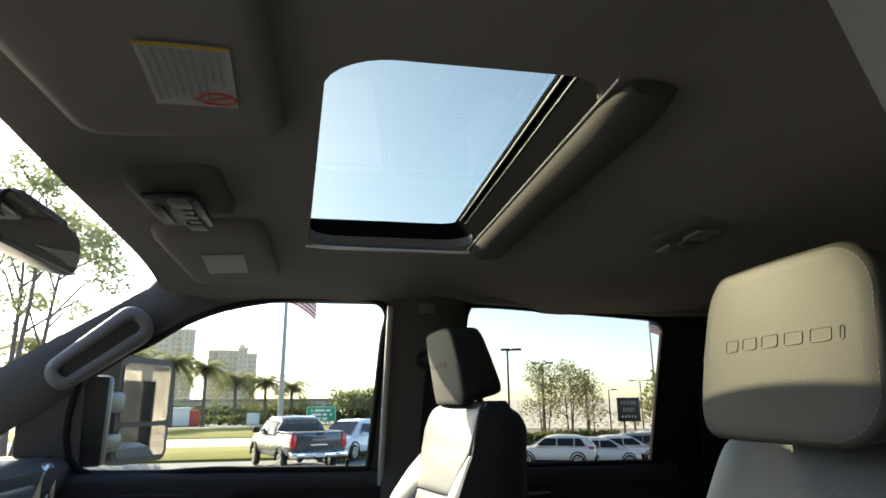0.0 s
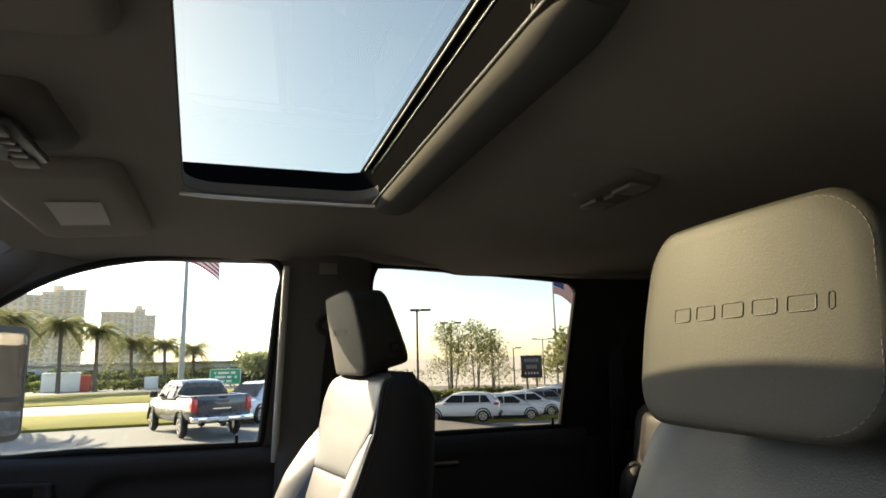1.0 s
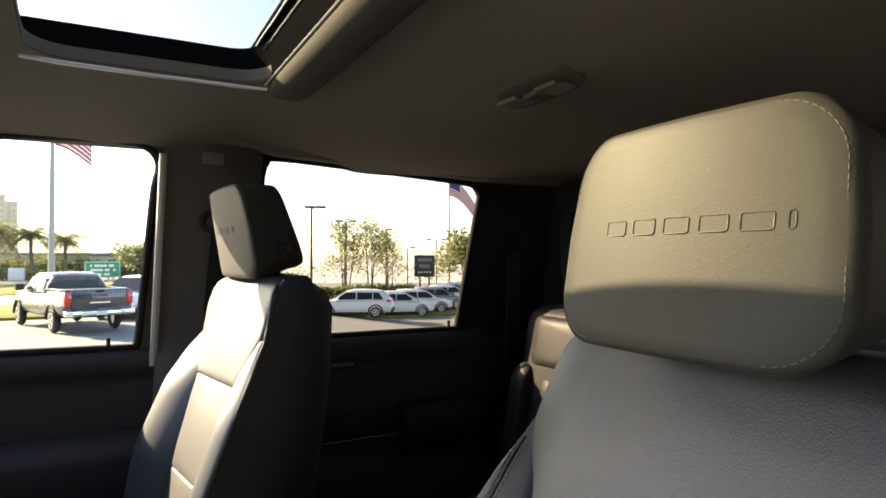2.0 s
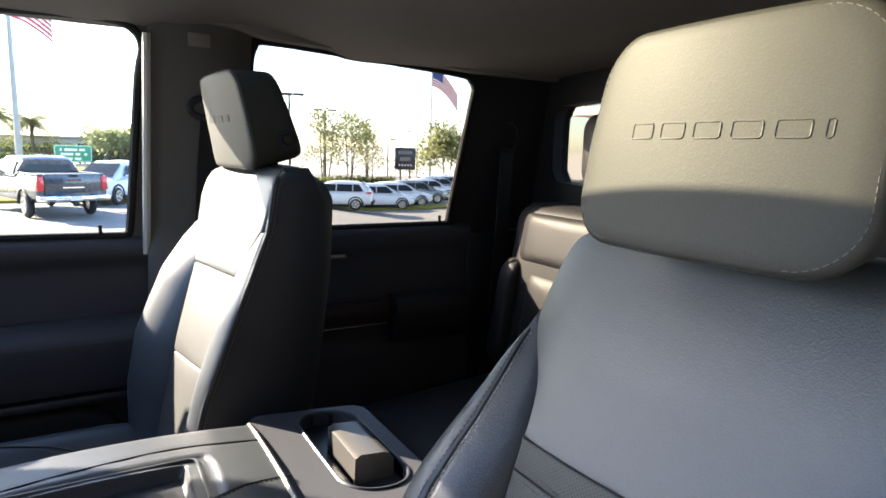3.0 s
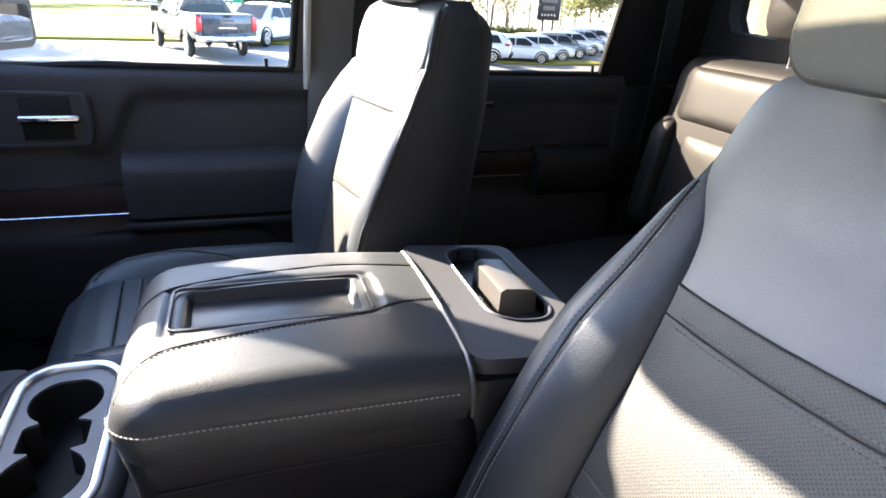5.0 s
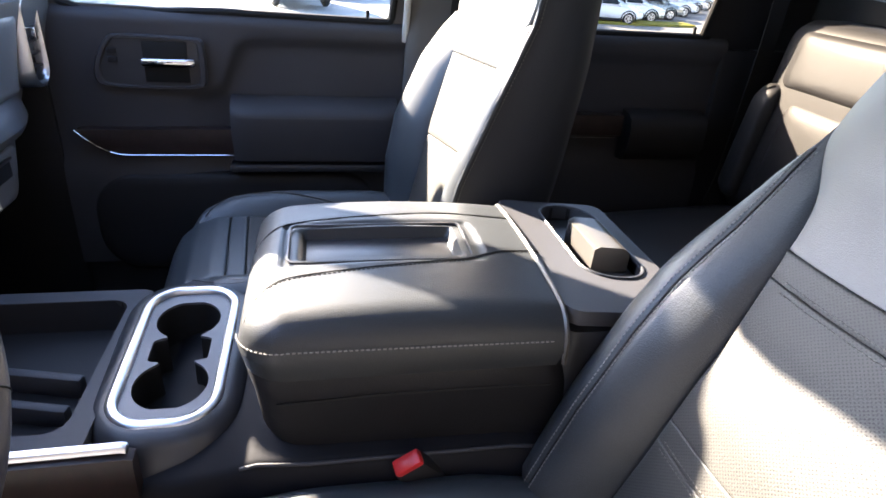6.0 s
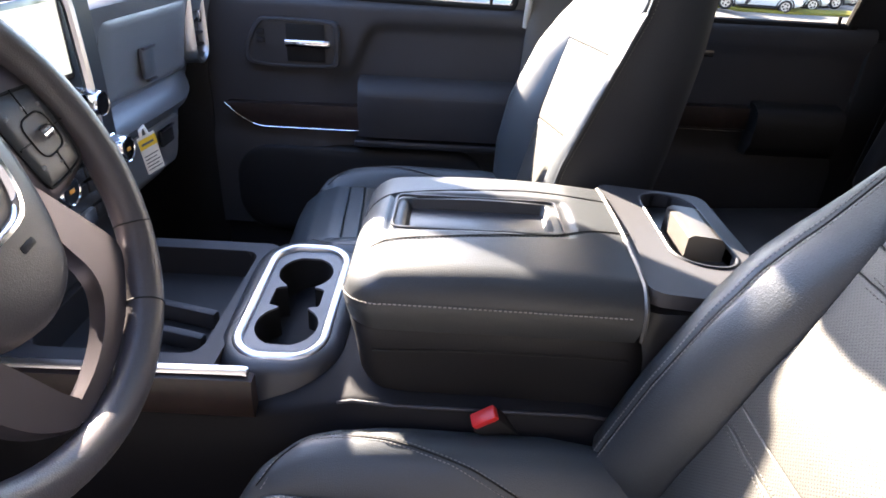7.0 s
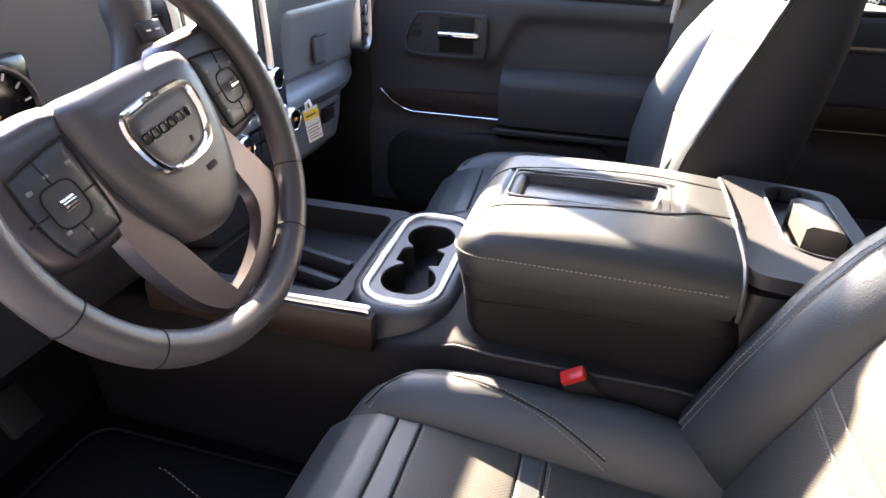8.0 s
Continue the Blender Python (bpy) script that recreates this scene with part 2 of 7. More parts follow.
M_MIRROR = material("mirror_silver", (0.9, 0.9, 0.9), 0.01, metal=1.0, vary=0.01)


def perforated(name, base):
    """Leather with rows of small punched holes."""
    m = base.copy()
    m.name = name
    nt = m.node_tree
    b = nt.nodes["Principled BSDF"]
    tc = nt.nodes.new("ShaderNodeTexCoord")
    sep = nt.nodes.new("ShaderNodeSeparateXYZ")
    nt.links.new(tc.outputs["Object"], sep.inputs[0])
    waves = []
    for axis, spacing in (("X", 0.0046), ("Z", 0.0056)):
        mul, cosine = nt.nodes.new("ShaderNodeMath"), nt.nodes.new("ShaderNodeMath")
        mul.operation, cosine.operation = "MULTIPLY", "COSINE"
        mul.inputs[1].default_value = math.tau / spacing
        if axis == "Z":                                   # runs up the backrest and along the cushion alike
            run = nt.nodes.new("ShaderNodeMath")
            run.operation = "SUBTRACT"
            nt.links.new(sep.outputs["Z"], run.inputs[0])
            nt.links.new(sep.outputs["Y"], run.inputs[1])
            nt.links.new(run.outputs[0], mul.inputs[0])
        else:
            nt.links.new(sep.outputs[axis], mul.inputs[0])
        nt.links.new(mul.outputs[0], cosine.inputs[0])
        waves.append(cosine)
    prod, hole = nt.nodes.new("ShaderNodeMath"), nt.nodes.new("ShaderNodeMapRange")
    prod.operation = "MULTIPLY"
    nt.links.new(waves[0].outputs[0], prod.inputs[0])
    nt.links.new(waves[1].outputs[0], prod.inputs[1])
    hole.inputs["From Min"].default_value, hole.inputs["From Max"].default_value = 0.40, 0.62
    hole.inputs["To Min"].default_value, hole.inputs["To Max"].default_value = 1.0, 0.20
    nt.links.new(prod.outputs[0], hole.inputs["Value"])
    mix = nt.nodes.new("ShaderNodeMix")
    mix.data_type, mix.blend_type = "RGBA", "MULTIPLY"
    mix.inputs["Factor"].default_value = 1.0
    old = b.inputs["Base Color"].links[0].from_socket
    nt.links.new(old, mix.inputs["A"])
    nt.links.new(hole.outputs["Result"], mix.inputs["B"])
    nt.links.new(mix.outputs["Result"], b.inputs["Base Color"])
    return m


M_PERF = perforated("perforated_leather", material("insert_leather", (0.042, 0.041, 0.037), 0.52, spec=0.40, grain=0.2, grain_scale=480, vary=0.12, bump=0.25, cell=True))
M_AMBER = material("amber_mark", (0.8, 0.35, 0.05), 0.5)
M_GREYINK = material("grey_ink", (0.45, 0.45, 0.44), 0.8)
M_LENS = material("milky_lens", (0.13, 0.125, 0.115), 0.45)
M_REDCLOTH = material("faded_red", (0.55, 0.08, 0.06), 0.7)
M_DISPLAY = material("glare_display", (0.02, 0.02, 0.02), 0.15, vary=0.1)
# weak emission stands in for the white window glare on the screen
glow = M_DISPLAY.node_tree.nodes["Principled BSDF"]
glow.inputs["Emission Color"].default_value, glow.inputs["Emission Strength"].default_value = (0.92, 0.95, 0.80, 1), 0.05
M_SHADE = material("dark_shade_cloth", (0.085, 0.083, 0.080), 0.9, spec=0.15, grain=0.3, grain_scale=1300, bump=0.35)
mirror_bsdf = M_MIRROR.node_tree.nodes["Principled BSDF"]
M_MIRROR.node_tree.links.remove(mirror_bsdf.inputs["Roughness"].links[0])
mirror_bsdf.inputs["Roughness"].default_value = 0.0
# ---- the cab: x to the passenger side, y forwards ----
def side_x(z):
    return 0.82 - 0.169 * (z - 1.445)


def roof_z(x, y):
    side = 0.015 + 0.040 * min(1.0, max(0.0, (y + 0.28) / 0.36))
    z = 1.957 - side * (abs(x + 0.01) / 0.74) ** 5
    if y < 0:
        z -= 0.068 * min(1.0, -y / 0.3) ** 1.3
    if y > 0.42:
        z -= 0.026 * min(1.0, (y - 0.42) / 0.32) ** 1.6
    return z


SR = (-0.395, 0.362, 0.020, 0.368)                       # sunroof opening in the headliner
def bowed(pts):
    """The front edge of the opening bows back towards the driver's side."""
    return [(x, y - (0.05 * ((0.1 - x) / 0.5) ** 2.2 if x < 0.1 and y > 0.2 else 0.0)) for x, y in pts]


hole = bowed(rounded(SR[1] - SR[0], SR[3] - SR[2], 0.06, 8, (SR[0] + SR[1]) / 2, (SR[2] + SR[3]) / 2))
outer = [(0.76, -0.96), (0.76, 0.58), (0.66, 0.735), (0.0, 0.705), (-0.68, 0.66), (-0.78, 0.55), (-0.78, -0.96)]
bm = plate(outer, hole, lambda u, v, h: Vector((u, v, roof_z(u, v) - h)), 0.022, 160, 10)
tagged(part("ceiling", bm, M_HEADLINER), "grey cloth headliner with a sunroof opening", "headliner", kind="structure")

# sunroof frame, seal and rolled shade
sunroof = thing("sunroof", (0.01, 0.2, 1.95), "closed tinted glass sunroof with black frame and rolled cloth shade", "sunroof", kind="structure")
def ring_at(inset, z, r=0.06, dy=0.0, dx=0.0):
    return [(x + (dx if x > 0.1 else 0.0), y + dy * (1.0 if y > 0.2 else -0.05), z if z else roof_z(x, y) + 0.0015) for x, y in bowed(rounded(SR[1] - SR[0] - 2 * inset, SR[3] - SR[2] - 2 * inset, r, 8, (SR[0] + SR[1]) / 2, (SR[2] + SR[3]) / 2))]
bm = loft([ring_at(-0.002, 0), ring_at(0.001, 0), ring_at(0.001, 1.962, dy=0.004, dx=0.008), ring_at(0.004, 1.985, dy=0.045, dx=0.03), ring_at(0.004, 2.03, dy=0.078, dx=0.055), ring_at(-0.03, 2.035, dy=0.078, dx=0.055)], True, False)
part("frame", bm, M_MATTE, sunroof, "black sunroof frame")
bm = tube([(SR[1] - 0.03 + 0.02 * f, y, 1.9455) for f, y in ((0, 0.375), (0.6, 0.33), (1, 0.2), (1, 0.07), (0.6, 0.02))], 0.0035, 6)
part("trim_strip", bm, M_SATIN, sunroof, "thin silver trim strip")
for y, z in ((0.034, 2.026), (0.022, 2.018)):
    part("rail", cyl((-0.385, y, z), (0.37, y, z), 0.0014, n=8), M_SATIN, sunroof, "thin bright guide rail")
part("glass_panel", loft([[(x, y, 2.036 + 0.006 * math.sin(math.pi * (y / 0.5))) for x in (-0.43, -0.2, 0.0, 0.2, 0.46)] for y in np.linspace(0.03, 0.5, 6)], False, False), M_SUNGLASS, sunroof, "tinted glass panel, closed")
part("roof_skin", box(-0.43, 0.46, -0.95, 0.03, 2.034, 2.046), M_MATTE, sunroof, "dark fixed rear roof")
secs = []
for k in range(25):
    x = -0.405 + 0.765 * k / 24
    e = min(1.0, (min(k, 24 - k) + 0.35) / 2.2) ** 0.5
    secs.append([(x, -0.014 + 0.036 * math.cos(a) * (0.6 + 0.4 * e), 1.943 + 0.024 * math.sin(a) * e) for a in np.linspace(0, math.tau, 16, endpoint=False)])
part("sunshade_edge", loft(secs), M_SHADE, sunroof, "grey cloth sunshade edge")
part("shade_lip", cyl((-0.40, 0.0225, 1.9535), (0.352, 0.0225, 1.9535), 0.0016, n=6), M_SATIN, sunroof)

# side trims with window openings, passenger side
FW = [(0.214, 1.4515), (0.25, 1.4505), (0.6, 1.457), (0.93, 1.464), (0.935, 1.69), (0.785, 1.775), (0.69, 1.834), (0.594, 1.872), (0.478, 1.895), (0.36, 1.903), (0.237, 1.905), (0.186, 1.892), (0.165, 1.857), (0.175, 1.795), (0.190, 1.62), (0.202, 1.48), (0.206, 1.458)]
RW = [(-0.04, 1.447), (-0.041, 1.47), (-0.048, 1.65), (-0.055, 1.83), (-0.056, 1.85), (-0.065, 1.88), (-0.09, 1.893), (-0.28, 1.885), (-0.60, 1.866), (-0.655, 1.852), (-0.668, 1.83), (-0.666, 1.81), (-0.648, 1.64), (-0.631, 1.47), (-0.626, 1.4465), (-0.60, 1.4465), (-0.08, 1.447)]
inner = lambda u, v, h: Vector((side_x(v) - h, u, v))
bm = plate([(0.10, 1.40), (1.08, 1.40), (1.08, 1.62), (0.80, 1.86), (0.70, 1.95), (0.10, 1.95)], FW, inner, 0.02, 160, 2)
tagged(part("wall_right_front", bm, M_PILLAR), "grey trim round the front passenger window", "trim", kind="structure")
bm = plate([(-0.98, 1.40), (0.02, 1.40), (0.02, 1.95), (-0.98, 1.95)], RW, inner, 0.02, 140, 2)
tagged(part("wall_right_rear", bm, M_PLASTIC), "dark trim round the rear passenger window", "trim", kind="structure")
for name, W, cat in (("window_1", FW, "front"), ("window_2", RW, "rear")):
    win = thing(name, (0.85, W[0][0], 1.45), cat + " passenger door window with black rubber seal", "window", kind="structure")
    seal = [Vector((side_x(z) + 0.003, y, z)) for y, z in W]
    line = smooth_line(seal, 5, True)
    part("seal", tube(line, 0.0095, 8, True), M_RUBBER, win)
    cy, cz = sum(p[0] for p in W) / len(W), sum(p[1] for p in W) / len(W)
    bm = bmesh.new()
    vs = [bm.verts.new((side_x(z) + 0.010, cy + (y - cy) * 1.02, cz + (z - cz) * 1.02)) for y, z in W]
    bm.faces.new(vs)
    pane = part("pane", bm, M_TINT if cat == "front" else M_PRIVACY, win)
    pane.visible_shadow = cat != "front"

# pillars
def pillar(name, sections, label, mat=M_PILLAR):
    return tagged(part(name, loft(sections), mat), label, "pillar", kind="structure")
bsec = []
for z in np.linspace(0.85, 1.95, 24):
    x = side_x(z) if z > 1.445 else 0.80
    lean = 0.032 * (z - 1.445)
    wf, wr = 0.158 - lean, -0.045 - 0.03 * (z - 1.445)
    bsec.append([(x + 0.05, wf + 0.01, z), (x - 0.006, wf + 0.012, z), (x - 0.016, wf + 0.002, z), (x - 0.022, wf - 0.02, z), (x - 0.024, (wf + wr) / 2, z), (x - 0.020, wr + 0.02, z), (x - 0.006, wr + 0.002, z), (x + 0.05, wr, z)])
pillar("pillar_b", bsec, "grey trimmed pillar between the passenger doors")
part("pillar_trim", tube([(side_x(z) - 0.024, 0.172 - 0.03 * (z - 1.445), z) for z in np.linspace(1.41, 1.88, 12)], 0.0085, 8), M_SEAL).name = "trim"
tagged(bpy.data.objects["trim"], "door seal strip beside the pillar, coloured pale for caught sun", "trim", kind="structure")
asec = []
for f in np.linspace(-0.12, 1.25, 16):
    up = Vector((0.768, 0.745, 1.958)).lerp(Vector((0.786, 1.10, 1.736)), f)
    up.z += 0.03 * max(0.0, 1 - max(f, 0) / 0.16)
    lo = Vector((0.766, 0.735, 1.810)).lerp(Vector((0.790, 1.06, 1.585)), f)
    nrm = Vector((-0.9, -0.35, 0.1)).normalized()
    sec = [up.lerp(lo, s) + nrm * 0.028 * math.sin(math.pi * s) ** 0.7 for s in np.linspace(0, 1, 9)]
    asec.append(sec + [lo + Vector((0.06, 0.03, 0)), up + Vector((0.05, 0.02, 0.0))])
pillar("pillar_a", asec, "grey windscreen pillar trim on the passenger side")
grab = thing("grab_handle", (0.69, 0.9, 1.77), "grey moulded grab handle on the windscreen pillar", "grab handle")
g0, g1 = Vector((0.745, 0.800, 1.832)), Vector((0.760, 0.990, 1.690))
nrm = Vector((-0.9, -0.42, 0.05)).normalized()
axis = (g1 - g0).normalized()
acr = axis.cross(nrm).normalized()
M_GRAB = material("grey_grab_handle", (0.20, 0.20, 0.205), 0.5, spec=0.35, grain=0.15, grain_scale=1100, bump=0.2)


def grab_ring(grow, lift):
    """Outline of the handle, grown or shrunk, raised from the pillar."""
    ring = rounded((g1 - g0).length + 0.01 + 2 * grow, 0.066 + 2 * grow, 0.030 + grow, 6)
    return [(g0 + g1) / 2 + axis * u + acr * v * (0.9 if u > 0 else 1.1) + nrm * lift for u, v in ring]


part("grip", loft([grab_ring(grow, lift) for grow, lift in ((0.015, -0.004), (0.015, 0.014), (0.011, 0.022), (0.002, 0.028), (-0.009, 0.029), (-0.016, 0.024), (-0.018, 0.010))], True, False), M_GRAB, grab, "moulded grey grip frame", angle=60)
part("recess", loft([grab_ring(-0.016, 0.012), grab_ring(-0.016, 0.002)]), M_PLASTIC_HARD, grab, "dark recess behind the grip")

# driver side: pillar behind the open doorway and the roof rail
bsec = []
for z in np.linspace(0.75, 1.97, 24):
    x = -side_x(z) + 0.004 if z > 1.445 else -0.816
    wf, wr = 0.104 + 0.12 * max(0, z - 1.68), -0.16
    bsec.append([(x - 0.05, wf, z), (x + 0.006, wf, z), (x + 0.02, wf - 0.02, z), (x + 0.024, (wf + wr) / 2, z), (x + 0.01, wr, z), (x - 0.05, wr, z)])
pillar("pillar_b_driver", bsec, "grey trimmed pillar beside the driver seat")
bm = plate([(-0.98, 0.85), (-0.10, 0.85), (-0.10, 1.95), (-0.98, 1.95)], RW[4:-2] + [(-0.16, 1.447)], lambda u, v, h: Vector((-(side_x(v) if v > 1.445 else 0.82) - 0.02 + h, u, v)), 0.05, 100, 2)
tagged(part("wall_left_rear", bm, M_PLASTIC), "dark trim round the rear driver-side window", "trim", kind="structure")
bm = loft([[(-0.70, y, 1.945), (-0.755, y, 1.90), (-0.79, y, 1.89), (-0.86, y, 1.93), (-0.84, y, 2.02), (-0.70, y, 2.03)] for y in (-0.96, -0.3, 0.3, 0.72)])
tagged(part("roof_rail_left", bm, M_PILLAR), "grey roof rail above the open doorway", "trim", kind="structure")
rail_low = lambda y: interp(y, [(-0.96, 1.866), (-0.65, 1.866), (-0.28, 1.884), (-0.09, 1.892), (-0.02, 1.905), (0.13, 1.916), (0.72, 1.916)])
bm = loft([[(0.69, y, 1.965), (0.705, y, rail_low(y) + 0.016), (0.713, y, rail_low(y) + 0.003), (0.724, y, rail_low(y)), (0.748, y, rail_low(y) + 0.002), (0.80, y, rail_low(y) + 0.015), (0.80, y, 2.03), (0.69, y, 2.03)] for y in (-0.96, -0.65, -0.45, -0.28, -0.18, -0.09, -0.05, -0.02, 0.05, 0.13, 0.3, 0.72)])
tagged(part("roof_rail_right", bm, M_HEADLINER), "grey roof rail above the passenger doors", "trim", kind="structure")
asec = []
for f in np.linspace(-0.1, 1.2, 6):
    c = Vector((-0.74, 0.74, 1.90)).lerp(Vector((-0.82, 1.22, 1.48)), f)
    asec.append([c + Vector((0.045 * math.cos(a), 0.06 * math.cos(a + 0.6), 0.05 * math.sin(a))) for a in np.linspace(0, math.tau, 10, endpoint=False)])
pillar("pillar_a_driver", asec, "grey windscreen pillar trim on the driver side")

# back wall and rear glass
bm = plate([(-0.82, 0.70), (0.82, 0.70), (0.80, 1.95), (-0.80, 1.95)], rounded(1.44, 0.235, 0.05, 6, 0.0, 1.685), lambda u, v, h: Vector((u, -0.93 + h, v)), 0.06, 120, 2)
tagged(part("wall_back", bm, M_PLASTIC), "dark back wall of the cab with a rear window", "wall", kind="structure")
bm = box(-0.735, 0.735, -0.97, -0.965, 1.55, 1.82)
pane = tagged(part("window_3", bm, M_PRIVACY), "rear cab window", "window", kind="structure")
pane.visible_shadow = False

# floor, firewall, windscreen
bm = bmesh.new()
n = 24
grid = [[bm.verts.new((-0.84 + 1.68 * i / n, -0.95 + 2.25 * j / n, 0.70 + 0.006 * noise.noise((i * 0.9, j * 0.9, 0)))) for i in range(n + 1)] for j in range(n + 1)]
for j in range(n):
    for i in range(n):
        bm.faces.new((grid[j][i], grid[j][i + 1], grid[j + 1][i + 1], grid[j + 1][i]))
bmesh.ops.solidify(bm, geom=bm.faces[:], thickness=0.03)
tagged(part("floor", bm, M_CARPET), "black carpeted cab floor", "floor", kind="structure")
tagged(part("wall_front", box(-0.86, 0.86, 1.28, 1.34, 0.66, 1.40, 0.01), M_CARPET), "black firewall behind the footwells", "wall", kind="structure")
for s, nm in ((1, "sill_right"), (-1, "sill_left")):
    tagged(part(nm, box(min(s * 0.80, s * 0.87), max(s * 0.80, s * 0.87), -0.95, 1.30, 0.60, 0.86 if s > 0 else 0.74, 0.015), M_PLASTIC), "black plastic door sill", "sill", kind="structure")
tagged(part("wall_right_quarter", box(0.80, 0.85, -0.97, -0.69, 0.66, 1.42, 0.01), M_PLASTIC), "dark trim behind the rear passenger door", "trim", kind="structure")
tagged(part("kick_panel", box(0.79, 0.85, 0.98, 1.32, 0.70, 1.50, 0.01), M_PLASTIC), "black kick panel ahead of the passenger door", "panel", kind="structure")
bm = loft([[Vector((x, 0.77 + 0.03 * (1 - (x / 0.7) ** 2), 1.962)) .lerp(Vector((x * 1.08, 1.42 + 0.16 * (1 - (x / 0.7) ** 2), 1.46)), f) + Vector((0, d, d)) for f in (0, 0.25, 0.5, 0.75, 1)] for d in (0,) for x in np.linspace(-0.77, 0.775, 15)], False, False)
ws = tagged(part("windscreen", bm, M_GLASS), "clear windscreen", "windscreen", kind="structure")
ws.visible_shadow = False

# outer body of the truck that the cab belongs to
body = thing("truck_body", (0, 0.2, 0.0), "dark painted outer body of the pickup round the cab", "truck body", kind="structure")
M_OUTER = material("dark_outer_paint", (0.05, 0.055, 0.065), 0.3, metal=0.2, vary=0.05, coat=0.7)
secs = []
for y, hw, zt in ((1.36, 0.98, 1.42), (1.8, 0.99, 1.40), (2.4, 0.98, 1.37), (2.75, 0.95, 1.32), (2.88, 0.90, 1.22)):
    secs.append([(-hw, y, 0.52), (-hw, y, zt - 0.20), (-hw * 0.93, y, zt - 0.05), (-hw * 0.6, y, zt), (0, y, zt + 0.02), (hw * 0.6, y, zt), (hw * 0.93, y, zt - 0.05), (hw, y, zt - 0.20), (hw, y, 0.52)])
part("bonnet", loft(secs), M_OUTER, body)
for s in (-1, 1):
    part("bed_side", loft([[(s * 0.97, y, 0.60), (s * 0.99, y, 1.0), (s * 0.97, y, 1.38), (s * 0.88, y, 1.40), (s * 0.88, y, 0.60)] for y in (-3.0, -2.9, -1.1, -1.02)]), M_OUTER, body)
    for y in (-2.1, 2.1):
        part("wheel", tube([(s * 0.86, y + 0.33 * math.cos(a), 0.41 + 0.33 * math.sin(a)) for a in np.linspace(0, math.tau, 24, endpoint=False)], 0.09, 8, True), M_RUBBER, body)
part("bed_floor", box(-0.90, 0.90, -2.98, -1.02, 0.60, 0.70, 0.02), M_OUTER, body)
part("tailgate", box(-0.88, 0.88, -3.05, -2.98, 0.62, 1.39, 0.02), M_OUTER, body)
part("door_skin", loft([[(0.86, y, 0.60), (0.95, y, 0.75), (0.97, y, 1.15), (0.94, y, 1.38), (0.875, y, 1.425), (0.86, y, 1.425)] for y in (-1.0, -0.2, 0.6, 1.34)]), M_OUTER, body)
part("door_skin", loft([[(-0.88, y, 0.60), (-0.95, y, 0.75), (-0.97, y, 1.15), (-0.94, y, 1.38), (-0.895, y, 1.425), (-0.88, y, 1.425)] for y in (-1.0, -0.6, -0.2)]), M_OUTER, body)
part("chassis", box(-0.80, 0.80, -2.9, 2.7, 0.38, 0.60, 0.03), M_RUBBER, body)

# ---- front seats: built at the driver's place, then set for each side ----
Y_CENTRE = [(0.93, 0.085), (1.02, 0.078), (1.10, 0.055), (1.25, 0.0), (1.39, -0.060), (1.47, -0.103), (1.535, -0.132), (1.575, -0.150), (1.60, -0.170)]
Y_BOLSTER = [(0.90, 0.085), (0.95, 0.105), (1.05, 0.125), (1.17, 0.080), (1.27, 0.036), (1.37, -0.018), (1.45, -0.075), (1.48, -0.105), (1.52, -0.14), (1.56, -0.17)]
Y_BACK = [(0.90, -0.10), (1.10, -0.15), (1.27, -0.20), (1.50, -0.235), (1.565, -0.235), (1.60, -0.22)]
HALF = [(0.90, 0.205), (1.0, 0.225), (1.10, 0.235), (1.30, 0.236), (1.45, 0.230), (1.52, 0.222), (1.56, 0.195), (1.585, 0.15)]
INNER = [(0.90, 0.150), (1.0, 0.140), (1.15, 0.132), (1.30, 0.133), (1.39, 0.142), (1.44, 0.165), (1.475, 0.205), (1.495, 0.224)]


